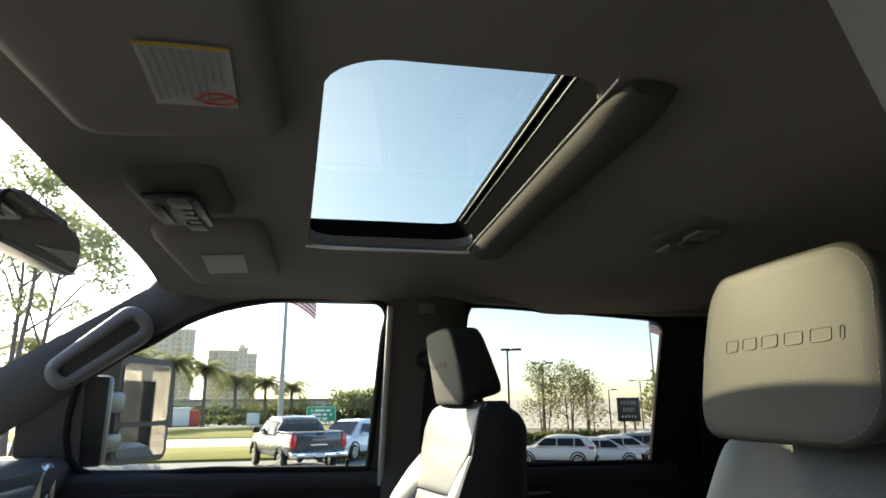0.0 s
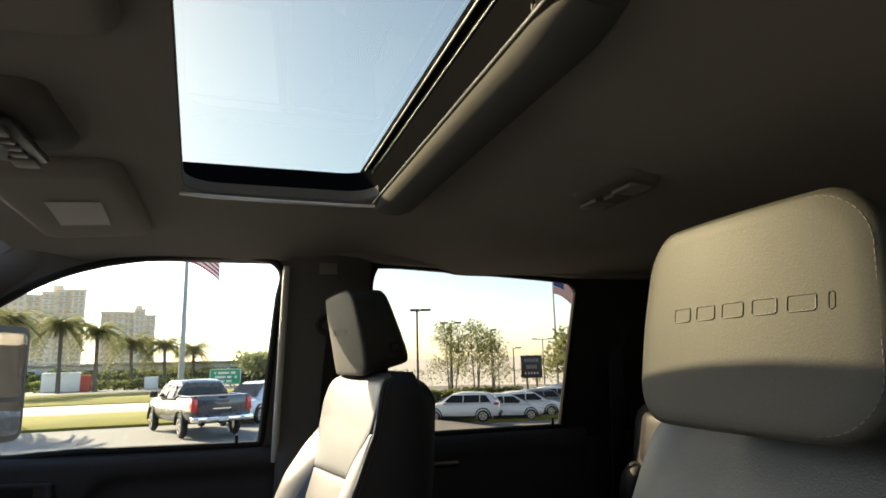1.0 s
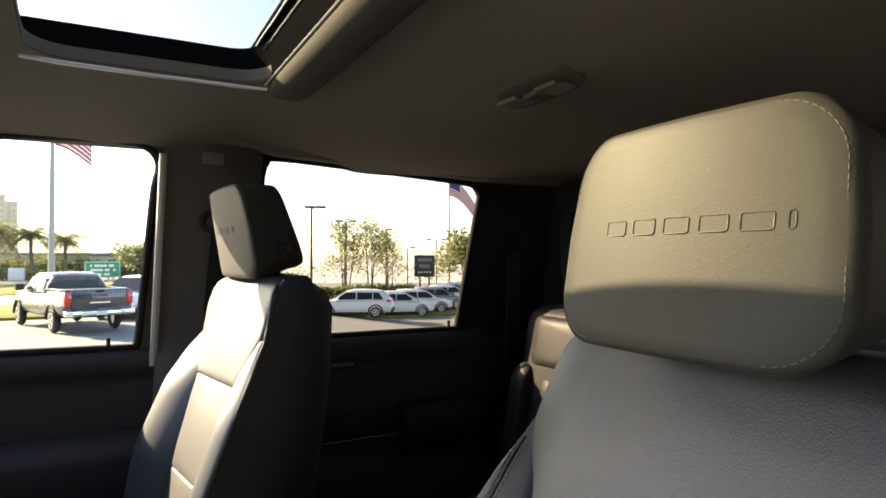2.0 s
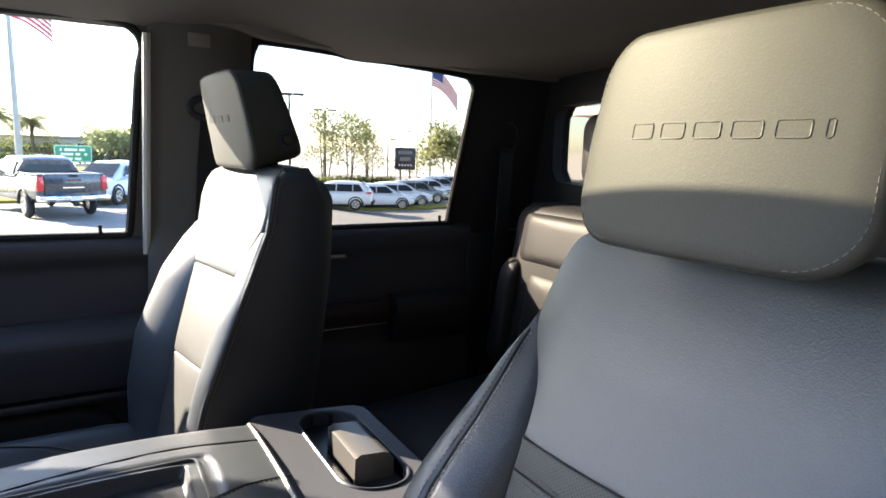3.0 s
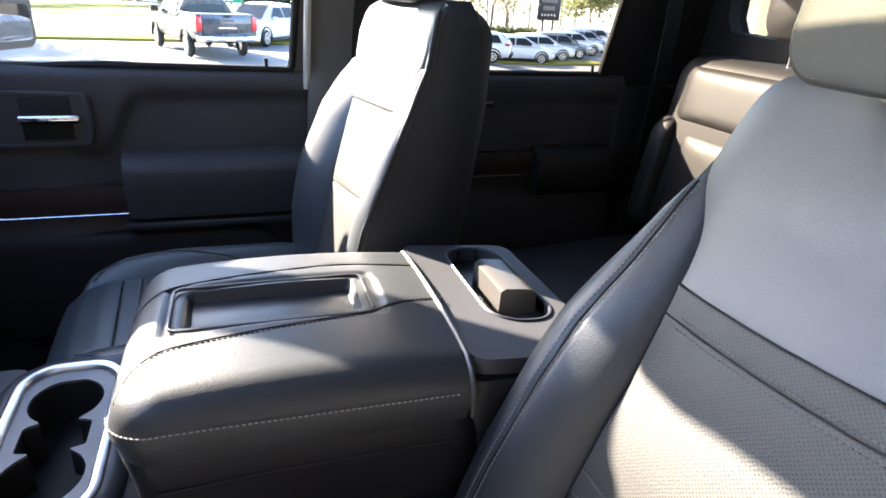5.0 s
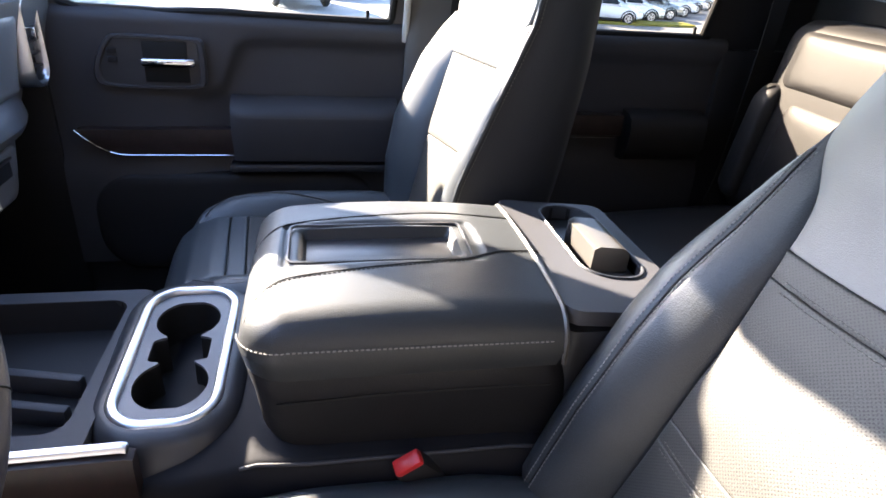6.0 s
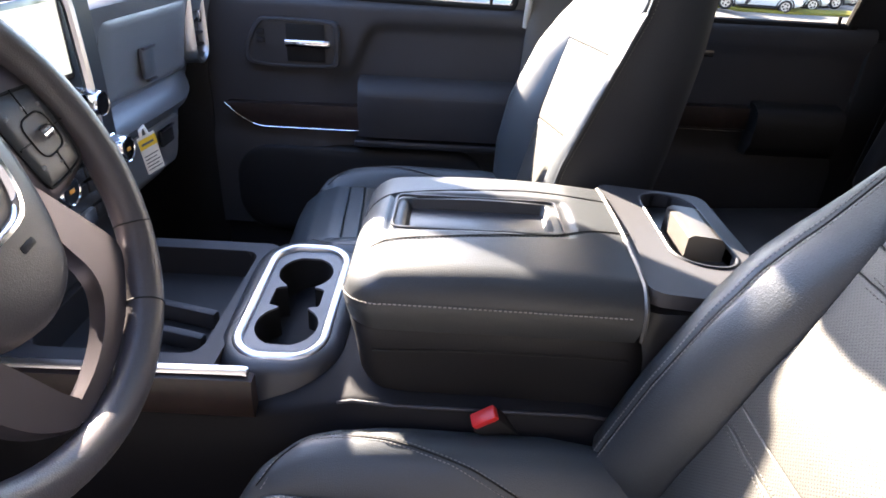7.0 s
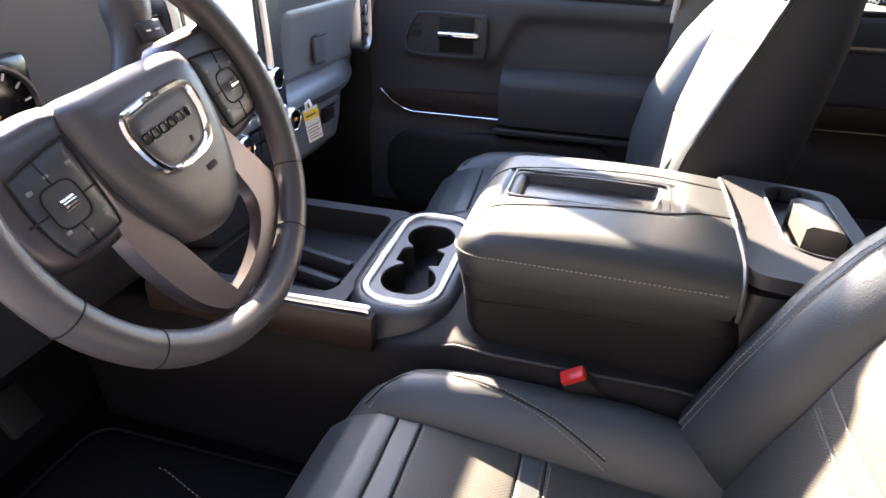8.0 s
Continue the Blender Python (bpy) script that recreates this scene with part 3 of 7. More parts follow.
def seat_cushion(seat, cx, slide, lift, yaw, inboard):
    """Base, side bolsters and sewn panels of a front seat's cushion."""
    move = Matrix.Translation((cx, slide, lift)) @ Matrix.Translation((0, 0.10, 0)) @ Matrix.Rotation(yaw, 4, "Z") @ Matrix.Translation((0, -0.10, 0))

    def base(nm, bm, mat, lab="", parent=seat, kind="", angle=40):
        bmesh.ops.transform(bm, matrix=move, verts=bm.verts[:])
        return part(nm, bm, mat, parent, lab, kind, angle)

    secs = []
    for y in np.linspace(0.06, 0.60, 18):
        w = interp(y, [(0.06, 0.230), (0.3, 0.235), (0.45, 0.222), (0.52, 0.200), (0.57, 0.150), (0.60, 0.10)])
        top = interp(y, [(0.06, 0.985), (0.3, 1.005), (0.45, 1.015), (0.53, 1.005), (0.60, 0.97)])
        sec = [(-w, 0.84), (-w - 0.004, 0.92), (-w + 0.004, top - 0.03), (-w + 0.03, top - 0.012), (0, top - 0.014), (w - 0.03, top - 0.012), (w - 0.004, top - 0.03), (w + 0.004, 0.92), (w, 0.84)]
        secs.append([(x, y, z) for x, z in sec])
    base("cushion_core", loft(secs), M_LEATHER_SIDE, "black leather cushion sides")
    cz = lambda v: interp(v, [(0.06, 0.985), (0.2, 0.995), (0.36, 1.014), (0.47, 1.026), (0.53, 1.026), (0.57, 1.014), (0.60, 0.990), (0.622, 0.950), (0.632, 0.90)])
    on_c = lambda u, v, h: Vector((u, v + 0.6 * h * max(0, (v - 0.55) / 0.08), cz(v) + h))
    outer = [(0.05, 0.232), (0.2, 0.244), (0.40, 0.236), (0.47, 0.228), (0.52, 0.212), (0.55, 0.186), (0.575, 0.150), (0.590, 0.118)]
    crest = [(0.05, 1.03), (0.2, 1.05), (0.40, 1.060), (0.50, 1.054), (0.56, 1.036), (0.590, 1.000)]

    def bolster_row(y, more=0.0):
        xi, z0, zt = 0.126 - 0.02 * max(0, (y - 0.55) / 0.04), cz(y), interp(y, crest) + more * min(1.0, max(0.0, (0.585 - y) / 0.08))
        w = max(interp(y, outer) - xi, 0.008)
        zt = max(zt, z0 + 0.004)
        return [(xi - 0.004, z0 - 0.02), (xi, z0 + 0.002), (xi + 0.12 * w, z0 + (zt - z0) * 0.40), (xi + 0.30 * w, z0 + (zt - z0) * 0.82), (xi + 0.48 * w, zt), (xi + 0.62 * w, zt + 0.0005), (xi + 0.76 * w, zt - 0.006), (xi + 0.88 * w, zt - 0.020), (xi + w, zt - 0.05), (xi + w - 0.004, zt - 0.09), (xi, z0 - 0.05)]
    for s in (-1, 1):
        base("cushion_bolster", loft([[(s * x, y, z) for x, z in bolster_row(y, inboard if s > 0 else 0.0)] for y in np.concatenate([np.linspace(0.05, 0.50, 16), np.linspace(0.515, 0.590, 10)])]), M_LEATHER, angle=60)
        for gap in (0.0, 0.007):
            line = []
            for y, x in smooth_line([Vector(p) for p in ((0.23, 0.140), (0.28, 0.155), (0.35, 0.174), (0.43, 0.190), (0.49, 0.190), (0.53, 0.172), (0.556, 0.138))], 9):
                row = bolster_row(y, inboard if s > 0 else 0.0)[1:9]
                x -= gap * (1.0 if y < 0.5 else 0.8)
                line.append((s * x, y - gap * (0 if y < 0.5 else 0.6), float(np.interp(x, [r[0] for r in row], [r[1] for r in row])) + 0.0004))
            base("stitching", dashes(line, 0.0036, 0.0022, 0.0007), M_STITCH, "pale grey stitched seam", kind="stuff")
            if gap == 0.0:
                base("seam_groove", tube([(x - s * 0.0035, y, z - 0.0004) for x, y, z in line], 0.0011, 5), M_RUBBER)
    for nm, y0, y1, mat in (("cushion_insert", 0.10, 0.300, M_PERF), ("cushion_band", 0.301, 0.334, M_LEATHER), ("cushion_insert", 0.335, 0.470, M_PERF), ("cushion_band", 0.471, 0.504, M_LEATHER)):
        base(nm, sewn(on_c, lambda v: 0.1275, lambda f, y0=y0: y0, lambda f, y1=y1: y1, 0.0065, 0.0030, 0.0012, 0.003 if y1 - y0 > 0.1 else 0.0), mat, angle=70)
    for y in (0.3055, 0.2955, 0.4755, 0.4655):
        base("stitching", dashes([(x, y, cz(y) + 0.0062) for x in np.linspace(-0.118, 0.118, 30)], 0.0036, 0.0022, 0.0007), M_STITCH, "pale grey stitched seam", kind="stuff")
    front_half = [(0.505, 0.128), (0.545, 0.130), (0.580, 0.124), (0.612, 0.118), (0.628, 0.108), (0.633, 0.06)]
    base("cushion_front", sewn(on_c, lambda v: interp(v, front_half), lambda f: 0.505, lambda f: 0.633, 0.007, 0.0035, 0.0014, 0.002, 24, 22), M_LEATHER, "smooth black leather cushion front", angle=70)
    base("front_skirt", loft([[(x, y, z) for x, y in ((-0.215, 0.40), (-0.20, 0.50), (-0.15, 0.575), (-0.10, 0.612), (0, 0.620), (0.10, 0.612), (0.15, 0.575), (0.20, 0.50), (0.215, 0.40))] for z in (0.84, 0.93, 0.962)]), M_LEATHER_SIDE, "black leather front of the cushion")
    base("seat_base", box(-0.225, 0.225, 0.02, 0.52, 0.73, 0.86, 0.02), M_PLASTIC, "black plastic seat base")
    for s in (-1, 1):
        base("seat_rail", box(s * 0.17 - 0.02, s * 0.17 + 0.02, -0.05, 0.56, 0.695 - lift, 0.735, 0.004), M_PLASTIC_HARD)


def driver_backrest(seat, cx):
    """Backrest and headrest of the driver's seat, built round x = 0 and moved to cx."""
    def back(nm, bm, mat, lab="", parent=seat, kind="", angle=40):
        bmesh.ops.translate(bm, vec=(cx, 0, 0), verts=bm.verts[:])
        return part(nm, bm, mat, parent, lab, kind, angle)

    yc_at = lambda z: interp(z, Y_CENTRE)
    secs = []
    for z in np.concatenate([np.linspace(0.90, 1.50, 13), np.linspace(1.52, 1.583, 7)]):
        w, yb, yc = interp(z, HALF), interp(z, Y_BACK), yc_at(z) - 0.03
        yf = max(min(interp(z, Y_BOLSTER) - 0.035, yc + 0.05), yb + 0.045)
        r = 0.035
        row = [(-w, yf), (-w, (yf + yb) / 2), (-w + 0.005, yb + r), (-w + r, yb + 0.004), (-w * 0.5, yb - 0.012), (0, yb - 0.018), (w * 0.5, yb - 0.012), (w - r, yb + 0.004), (w - 0.005, yb + r), (w, (yf + yb) / 2), (w, yf), (w * 0.55, min(yf, yc)), (0, yc), (-w * 0.55, min(yf, yc))]
        secs.append([(x, y, z) for x, y in row])
    back("back_shell", loft(secs), M_LEATHER_SIDE, "black leather sides and back of the backrest")

    # bolsters: broad inner face, a sewn groove near the crest, a rounded outer strip
    def bolster_at(z, k):
        xi, xo = interp(z, INNER), interp(z, HALF) + 0.004
        yc, yb = yc_at(z), interp(z, Y_BOLSTER)
        t = min(1.0, max(0.0, (1.494 - z) / (0.16 if k > 1.1 else 0.07)), max(0.0, (z - 0.900) / 0.03)) ** (1.0 if k > 1.1 else 0.8)
        yb = yc + (yb - yc) * (0.12 + 0.88 * t) * k
        back_set = 0.030 * max(0.0, (xi - 0.12) / 0.1) ** 2          # the top follows the panel round to the side
        yc, yb = yc - back_set, yb - back_set
        w, g, e = xo - xi, 0.0035 * t, (0.012 if k > 1.1 else 0.0) * t
        rise = lambda f: yc + (yb - yc) * f
        return [(xi - 0.006, yc - 0.03), (xi - 0.002, yc - 0.010), (xi + 0.06 * w, rise(0.28)), (xi + 0.17 * w, rise(0.56)), (xi + 0.32 * w, rise(0.80)), (xi + 0.47 * w, rise(0.95)), (xi + 0.555 * w, rise(0.985)), (xi + 0.588 * w, rise(0.98) - g), (xi + 0.606 * w, rise(0.98) - g), (xi + 0.64 * w, rise(0.995)), (xi + 0.73 * w + 0.3 * e, yb), (xi + 0.82 * w + 0.6 * e, yb - 0.004), (xi + 0.91 * w + 0.85 * e, yb - 0.014), (xo + e, yb - 0.040), (xo + e - 0.003, yb - 0.040 - 0.030 * t), (xi + 0.3 * w, yc - 0.02 - 0.04 * t)]
    for s, k in ((-1, 1.0), (1, 1.36)):
        back("bolster", loft([[(s * x, y, z) for x, y in bolster_at(z, k)] for z in np.linspace(0.905, 1.492, 36)]), M_GRAIN, angle=60)
        for off in (-0.0058, 0.0, 0.0058):
            line = []
            for z in np.linspace(0.95, 1.470, 70):
                sec = bolster_at(z, k)[1:13]
                x = (sec[6][0] + sec[7][0]) / 2 + off
                line.append((s * x, float(np.interp(x, [p[0] for p in sec], [p[1] for p in sec])) + (0.0005 if off else 0.0003), z))
            if off:
                back("stitching", dashes(line, 0.0036, 0.0022, 0.0008), M_STITCH, "pale grey stitched seam", kind="stuff")
            else:
                back("seam_groove", tube(line, 0.0018, 5), M_RUBBER)

    # centre panels, sewn edge to edge
    on = lambda u, v, h: Vector((u, yc_at(v) + h - 0.004, v))
    sag = lambda z: (lambda f: z - 0.006 * (1 - f * f) + 0.010 * (1 - f))
    for nm, z0, z1, mat in (("band", 1.3687, 1.3949, M_PERF), ("insert", 1.2062, 1.3683, M_PERF), ("band", 1.1812, 1.2058, M_PERF), ("insert", 0.985, 1.1808, M_PERF)):
        back(nm, sewn(on, lambda v: interp(v, INNER) - 0.001, sag(z0), sag(z1), 0.0115, 0.0016, 0.0004, crown=0.003 if nm == "insert" else 0.0), mat, angle=28)
    up_l = [(1.386, 0.142), (1.42, 0.150), (1.447, 0.168), (1.478, 0.216), (1.50, 0.220), (1.525, 0.216), (1.560, 0.202), (1.578, 0.178), (1.591, 0.135)]
    up_half = [(v.x, v.y) for v in smooth_line([Vector((*p, 0)) for p in up_l], 4)]
    up_on = lambda u, v, h: Vector((u, yc_at(v) + h - 0.006 - 0.030 * max(0, (abs(u) - 0.12) / 0.1) ** 2, v))
    back("upper_panel", sewn(up_on, lambda v: interp(v, up_half), sag(1.3952), lambda f: 1.591, 0.0130, 0.0018, 0.0005, 0.004, 26, 24, 0.03), M_LEATHER, "smooth black leather upper panel", angle=28)
    top_line = [(x, yc_at(1.584) + 0.006 - 0.030 * max(0, (abs(x) - 0.12) / 0.1) ** 2, 1.5835 - 0.012 * (abs(x) / 0.17) ** 4) for x in np.linspace(-0.165, 0.165, 60)]
    back("top_piping", tube(top_line, 0.0022, 6), M_LEATHER, "leather piping along the top", angle=60)
    back("stitching", dashes([(x, y + 0.0022, z - 0.007) for x, y, z in top_line], 0.0034, 0.0022, 0.0007), M_STITCH, "pale grey stitched seam", kind="stuff")
    for z in (1.3735, 1.3637, 1.1860, 1.1762):
        back("stitching", dashes([(x, yc_at(z - 0.006 * (1 - (x / 0.14) ** 2) + 0.010 * (1 - x / 0.14)) + 0.0081, z - 0.006 * (1 - (x / 0.14) ** 2) + 0.010 * (1 - x / 0.14)) for x in np.linspace(-0.125, 0.125, 40)], 0.0030, 0.0024, 0.0006), M_THREAD, "dark stitched seam", kind="stuff")

    # headrest
    hz, hs = 1.668, 0.985
    face_y = lambda x, z: -0.080 - 0.012 * (x / 0.12) ** 2 - 0.015 * (z / 0.09)
    secs = []
    for s in (0.04, 0.25, 0.45, 0.62, 0.76, 0.87):
        secs.append([(x * s * (1.02 - 0.08 * max(0.0, z * s / 0.09)), face_y(x * s, z * s), hz + z * s) for x, z in dense_ring(rounded(0.236 * 0.93 * hs, 0.170 * 0.93 * hs, 0.040 * 0.93, 10))])
    for d in (0.0, 0.012, 0.04, 0.09, 0.18, 0.3, 0.45, 0.6, 0.75, 0.86, 0.93, 0.98, 1.0):
        e = 0.93 if d == 0 else 0.975 if d < 0.03 else 1.0 if d < 0.8 else (1 - ((d - 0.8) / 0.2) ** 2.4 * 0.3)
        wid, hgt = (0.236 * e - 0.045 * d) * hs, (0.170 * e - 0.040 * d) * hs
        row = []
        for x, z in dense_ring(rounded(wid, hgt, 0.040 * e, 10)):
            taper = 1.02 - 0.08 * max(0.0, z / 0.09)
            row.append((x * taper, -0.080 - 0.150 * d - 0.012 * (x / 0.12) ** 2 * (1 - d) - 0.015 * (z / 0.09) * (1 - d), hz + z - 0.004 * d))
        secs.append(row)
    head = back("headrest", loft(secs), M_HEAD_LEATHER, "black leather headrest with an embossed name band", angle=75)
    # embossed name on the front, as plain raised bars; darker vinyl imitates groove shade
    for i in range(6):
        u, w = -0.062 + 0.0285 * i, 0.0205 if i < 5 else 0.004
        zc = 0.006
        ring3 = [(-(u + w / 2 + x), face_y(u + w / 2 + x, zc + z) + 0.0001, hz + zc + z) for x, z in rounded(w, 0.0110, 0.0012, 1)]
        back("name_bar", tube(ring3, 0.0006, 5, True), M_LEATHER_SIDE, "embossed letter outline drawn as a bar", head)
    edge = [(x * (1.02 - 0.08 * max(0.0, z / 0.09)), face_y(x, z) - 0.0002, hz + z) for x, z in rounded(0.222 * hs, 0.158 * hs, 0.038, 12)]
    back("stitching", dashes(edge + edge[:1], 0.0034, 0.0022, 0.0004), M_THREAD, "dark stitched seam", head, "stuff")
    for s in (-1, 1):
        back("headrest_post", cyl((s * 0.06, -0.165, 1.53), (s * 0.06, -0.165, 1.61), 0.008, n=12), M_RUBBER, "black headrest post")
    sx = 0.108 * hs
    bt = back("release_button", cyl((sx * 0.93, -0.195, 1.626), (sx * 1.055, -0.195, 1.626), 0.016, n=20), M_PLASTIC, "round black headrest button")
    back("button_cap", cyl((sx * 1.05, -0.195, 1.626), (sx * 1.08, -0.195, 1.626), 0.009, 0.007, n=16), M_GLOSS, "", bt)


def passenger_backrest(seat):
    """Backrest and headrest of the passenger's seat, set more upright and turned a little."""
    edge_y = lambda z: interp(z, [(0.93, 0.205), (1.10, 0.190), (1.27, 0.152), (1.395, 0.104), (1.53, 0.052), (1.607, 0.040), (1.625, 0.020)])     # console-side welt
    rear_y = lambda z: interp(z, [(0.93, 0.03), (1.10, 0.0), (1.305, -0.036), (1.46, -0.056), (1.576, -0.060), (1.600, -0.048), (1.625, -0.014)])
    near_y = lambda z: interp(z, [(0.93, 0.205), (1.10, 0.190), (1.27, 0.150), (1.30, 0.141), (1.395, 0.106), (1.45, 0.084), (1.53, 0.058), (1.607, 0.038), (1.63, 0.012)])
    face_y = lambda x, z: near_y(z) + (x - 0.20) * interp(z, [(1.27, 0.02), (1.45, 0.07), (1.60, 0.09)])
    crest_y = lambda z: interp(z, [(0.93, 0.215), (1.05, 0.238), (1.184, 0.236), (1.289, 0.216), (1.412, 0.163), (1.47, 0.122), (1.505, 0.088)])
    far_x = lambda z: interp(z, [(0.93, 0.615), (1.05, 0.640), (1.45, 0.640), (1.54, 0.628), (1.60, 0.585), (1.625, 0.54)])
    near_x = lambda z: interp(z, [(0.93, 0.215), (1.05, 0.200), (1.60, 0.198), (1.615, 0.204), (1.625, 0.225)])
    secs = []
    for z in np.concatenate([np.linspace(0.93, 1.55, 16), np.linspace(1.565, 1.625, 9)]):
        xn, xf, ye, yr = near_x(z), far_x(z), edge_y(z), rear_y(z)
        yr = min(yr, ye - 0.03)
        mid = (ye + yr) / 2
        fy = min(face_y(0.40, z), ye + 0.02) - 0.022
        secs.append([(x, y, z) for x, y in ((xn + 0.001, ye - 0.003), (xn - 0.005, mid + 0.02), (xn - 0.006, mid - 0.02), (xn, yr + 0.022), (xn + 0.012, yr + 0.006), (xn + 0.035, yr), (0.36, yr - 0.012), (0.48, yr - 0.012), (xf - 0.035, yr), (xf - 0.008, yr + 0.012), (xf, yr + 0.04), (xf - 0.002, max(fy - 0.01, yr + 0.045)), (xf - 0.06, fy), (0.40, fy), (xn + 0.05, fy))])
    part("back_shell", loft(secs), M_LEATHER_SIDE, seat, "black vinyl sides and back of the backrest", angle=50)
    welt = [(near_x(z) - 0.0005, edge_y(z) + 0.001, z) for z in np.linspace(0.95, 1.612, 40)]
    part("welt", tube(welt, 0.0030, 6), M_LEATHER, seat, "leather piping along the side", angle=60)
    part("stitching", dashes([(x - 0.0015, y - 0.008, z) for x, y, z in welt], 0.0036, 0.0024, 0.0007), M_THREAD, seat, "dark stitched seam", "stuff")
    on = lambda u, v, h: Vector((u, face_y(u, v) + h - 0.006, v))
    slant = lambda za, zb: (lambda f: za + (zb - za) * (f + 1) / 2)
    up_near = [(1.43, 0.272), (1.45, 0.260), (1.49, 0.232), (1.53, 0.206), (1.60, 0.203), (1.615, 0.210), (1.626, 0.235)]
    up_far = [(1.43, 0.515), (1.47, 0.540), (1.52, 0.580), (1.56, 0.588), (1.59, 0.570), (1.612, 0.535), (1.626, 0.49)]
    part("upper_panel", sewn(on, lambda v: (interp(v, up_near), interp(v, up_far)), slant(1.451, 1.436), lambda f: 1.622, 0.008, 0.0040, 0.0018, 0.004, 24, 26, 0.03), M_LEATHER, seat, "smooth black leather upper panel", angle=70)
    in_edges = lambda v: (0.262, interp(v, [(0.95, 0.505), (1.20, 0.500), (1.45, 0.517)]))
    part("insert", sewn(on, in_edges, slant(1.305, 1.270), slant(1.450, 1.435), 0.007, crown=0.003), M_PERF, seat, angle=70)
    part("insert", sewn(on, in_edges, slant(0.98, 0.96), slant(1.304, 1.269), 0.007, crown=0.003), M_PERF, seat, angle=70)
    for dz in (-0.042, -0.052):
        for za, zb in ((1.451, 1.436), (1.305, 1.270)):
            part("stitching", dashes([(x, face_y(x, za + dz) + 0.0018, za + dz + (zb - za) * (x - 0.262) / 0.25) for x in np.linspace(0.27, 0.50, 30)], 0.0030, 0.0024, 0.0006), M_STITCH, seat, "pale grey stitched seam", "stuff")
    part("bolster", sewn(lambda u, v, h: Vector((u, face_y(u, v) + h - 0.006 + 0.012 * math.sin(math.pi * min(1, max(0, (u - 0.2) / 0.062))) * min(1.0, max(0.0, (1.53 - v) / 0.12)), v)), lambda v: (near_x(v) + 0.001, interp(v, [(0.93, 0.261), (1.45, 0.259), (1.53, 0.208)])), lambda f: 0.94, lambda f: 1.528, 0.007, 0.004, 0.0016, 0.0, 8, 36, 0.03), M_LEATHER, seat, "slim console-side bolster", angle=70)
    secs = []
    for z in np.linspace(0.94, 1.503, 40):
        xi, xo, y0, yk = interp(z, [(0.95, 0.503), (1.20, 0.498), (1.45, 0.516), (1.503, 0.555)]), far_x(z) + 0.006, face_y(0.51, z), crest_y(z)
        yk = max(yk, y0 + 0.001)
        w = xo - xi
        e = min(1.0, (1.505 - z) / 0.05) ** 0.5
        secs.append([(xi + f * w, y0 - 0.008 + (yk - y0 + 0.008) * g if f < 0.7 else yk - g, z) for f, g in ((0.0, -0.4), (0.01, 0.0), (0.08, 0.22), (0.22, 0.55), (0.38, 0.82), (0.52, 0.96), (0.60, 1.0), (0.72, 0.001), (0.84, 0.008), (0.94, 0.026), (1.0, 0.050), (0.98, 0.085), (0.70, 0.12))])
    part("bolster", loft(secs), M_LEATHER, seat, "broad door-side bolster", angle=60)

    # headrest: leans forward, flat sides, rounded edges
    front = lambda x, z: 0.074 + (z - 1.695) * 0.165 + (x - 0.27) * 0.06 - 0.010 * ((x - 0.40) / 0.12) ** 2
    rear = lambda z: -0.012 + (z - 1.71) * 0.36
    secs = []
    def ring(d, sc):
        row = []
        zl, zh = 1.617 + 0.024 * d, 1.773 + 0.004 * d
        for x, z in dense_ring(rounded(0.262 * sc - 0.030 * d * sc, (zh - zl) * sc, 0.030 * sc, 8)):
            zz = (zl + zh) / 2 + z
            xx = 0.402 + x * (1.0 - 0.09 * max(0.0, z / 0.08))
            row.append((xx, front(xx, zz) * (1 - d) + rear(zz) * d, zz))
        return row
    for sc in (0.05, 0.35, 0.65, 0.88, 0.955):
        secs.append(ring(0.0, sc))
    for d, sc in ((0.02, 0.988), (0.07, 1.0), (0.3, 1.0), (0.6, 1.0), (0.82, 1.0), (0.93, 0.985), (0.985, 0.95), (1.0, 0.90), (1.0, 0.4)):
        secs.append(ring(d, sc))
    head = part("headrest", loft(secs), M_HEAD_LEATHER, seat, "black leather headrest, sunlit in front", angle=60)
    side_seam = [Vector(p) + Vector((-0.0006, 0, 0)) for p in ring(0.075, 1.0)]
    part("seam_groove", tube(side_seam, 0.0008, 5, True), M_RUBBER, head)
    part("stitching", dashes([tuple(p + Vector((0, 0.006, 0))) for p in side_seam], 0.0036, 0.0024, 0.0006), M_THREAD, head, "dark stitched seam", "stuff")
    for i in range(6):
        u, w = 0.470 - 0.0258 * i, 0.0180 if i < 5 else 0.004
        ring3 = [(u - w / 2 + x, front(u - w / 2 + x, 1.700 + z) - 0.0001, 1.700 + z) for x, z in rounded(w, 0.0110, 0.0012, 1)]
        part("name_bar", tube(ring3, 0.0004, 5, True), M_HEAD_LEATHER, head, "embossed letter outline drawn as a bar")
    bt = part("release_button", cyl((0.288, 0.0, 1.668), (0.273, 0.0, 1.668), 0.017, 0.016, n=20), M_PLASTIC, seat, "round black headrest button")
    part("button_cap", cyl((0.274, 0.0, 1.668), (0.270, 0.0, 1.668), 0.009, 0.007, n=16), M_GLOSS, bt)
    for x in (0.345, 0.465):
        part("headrest_post", cyl((x, 0.0, 1.58), (x, 0.005, 1.65), 0.008, n=12), M_RUBBER, seat, "black headrest post")


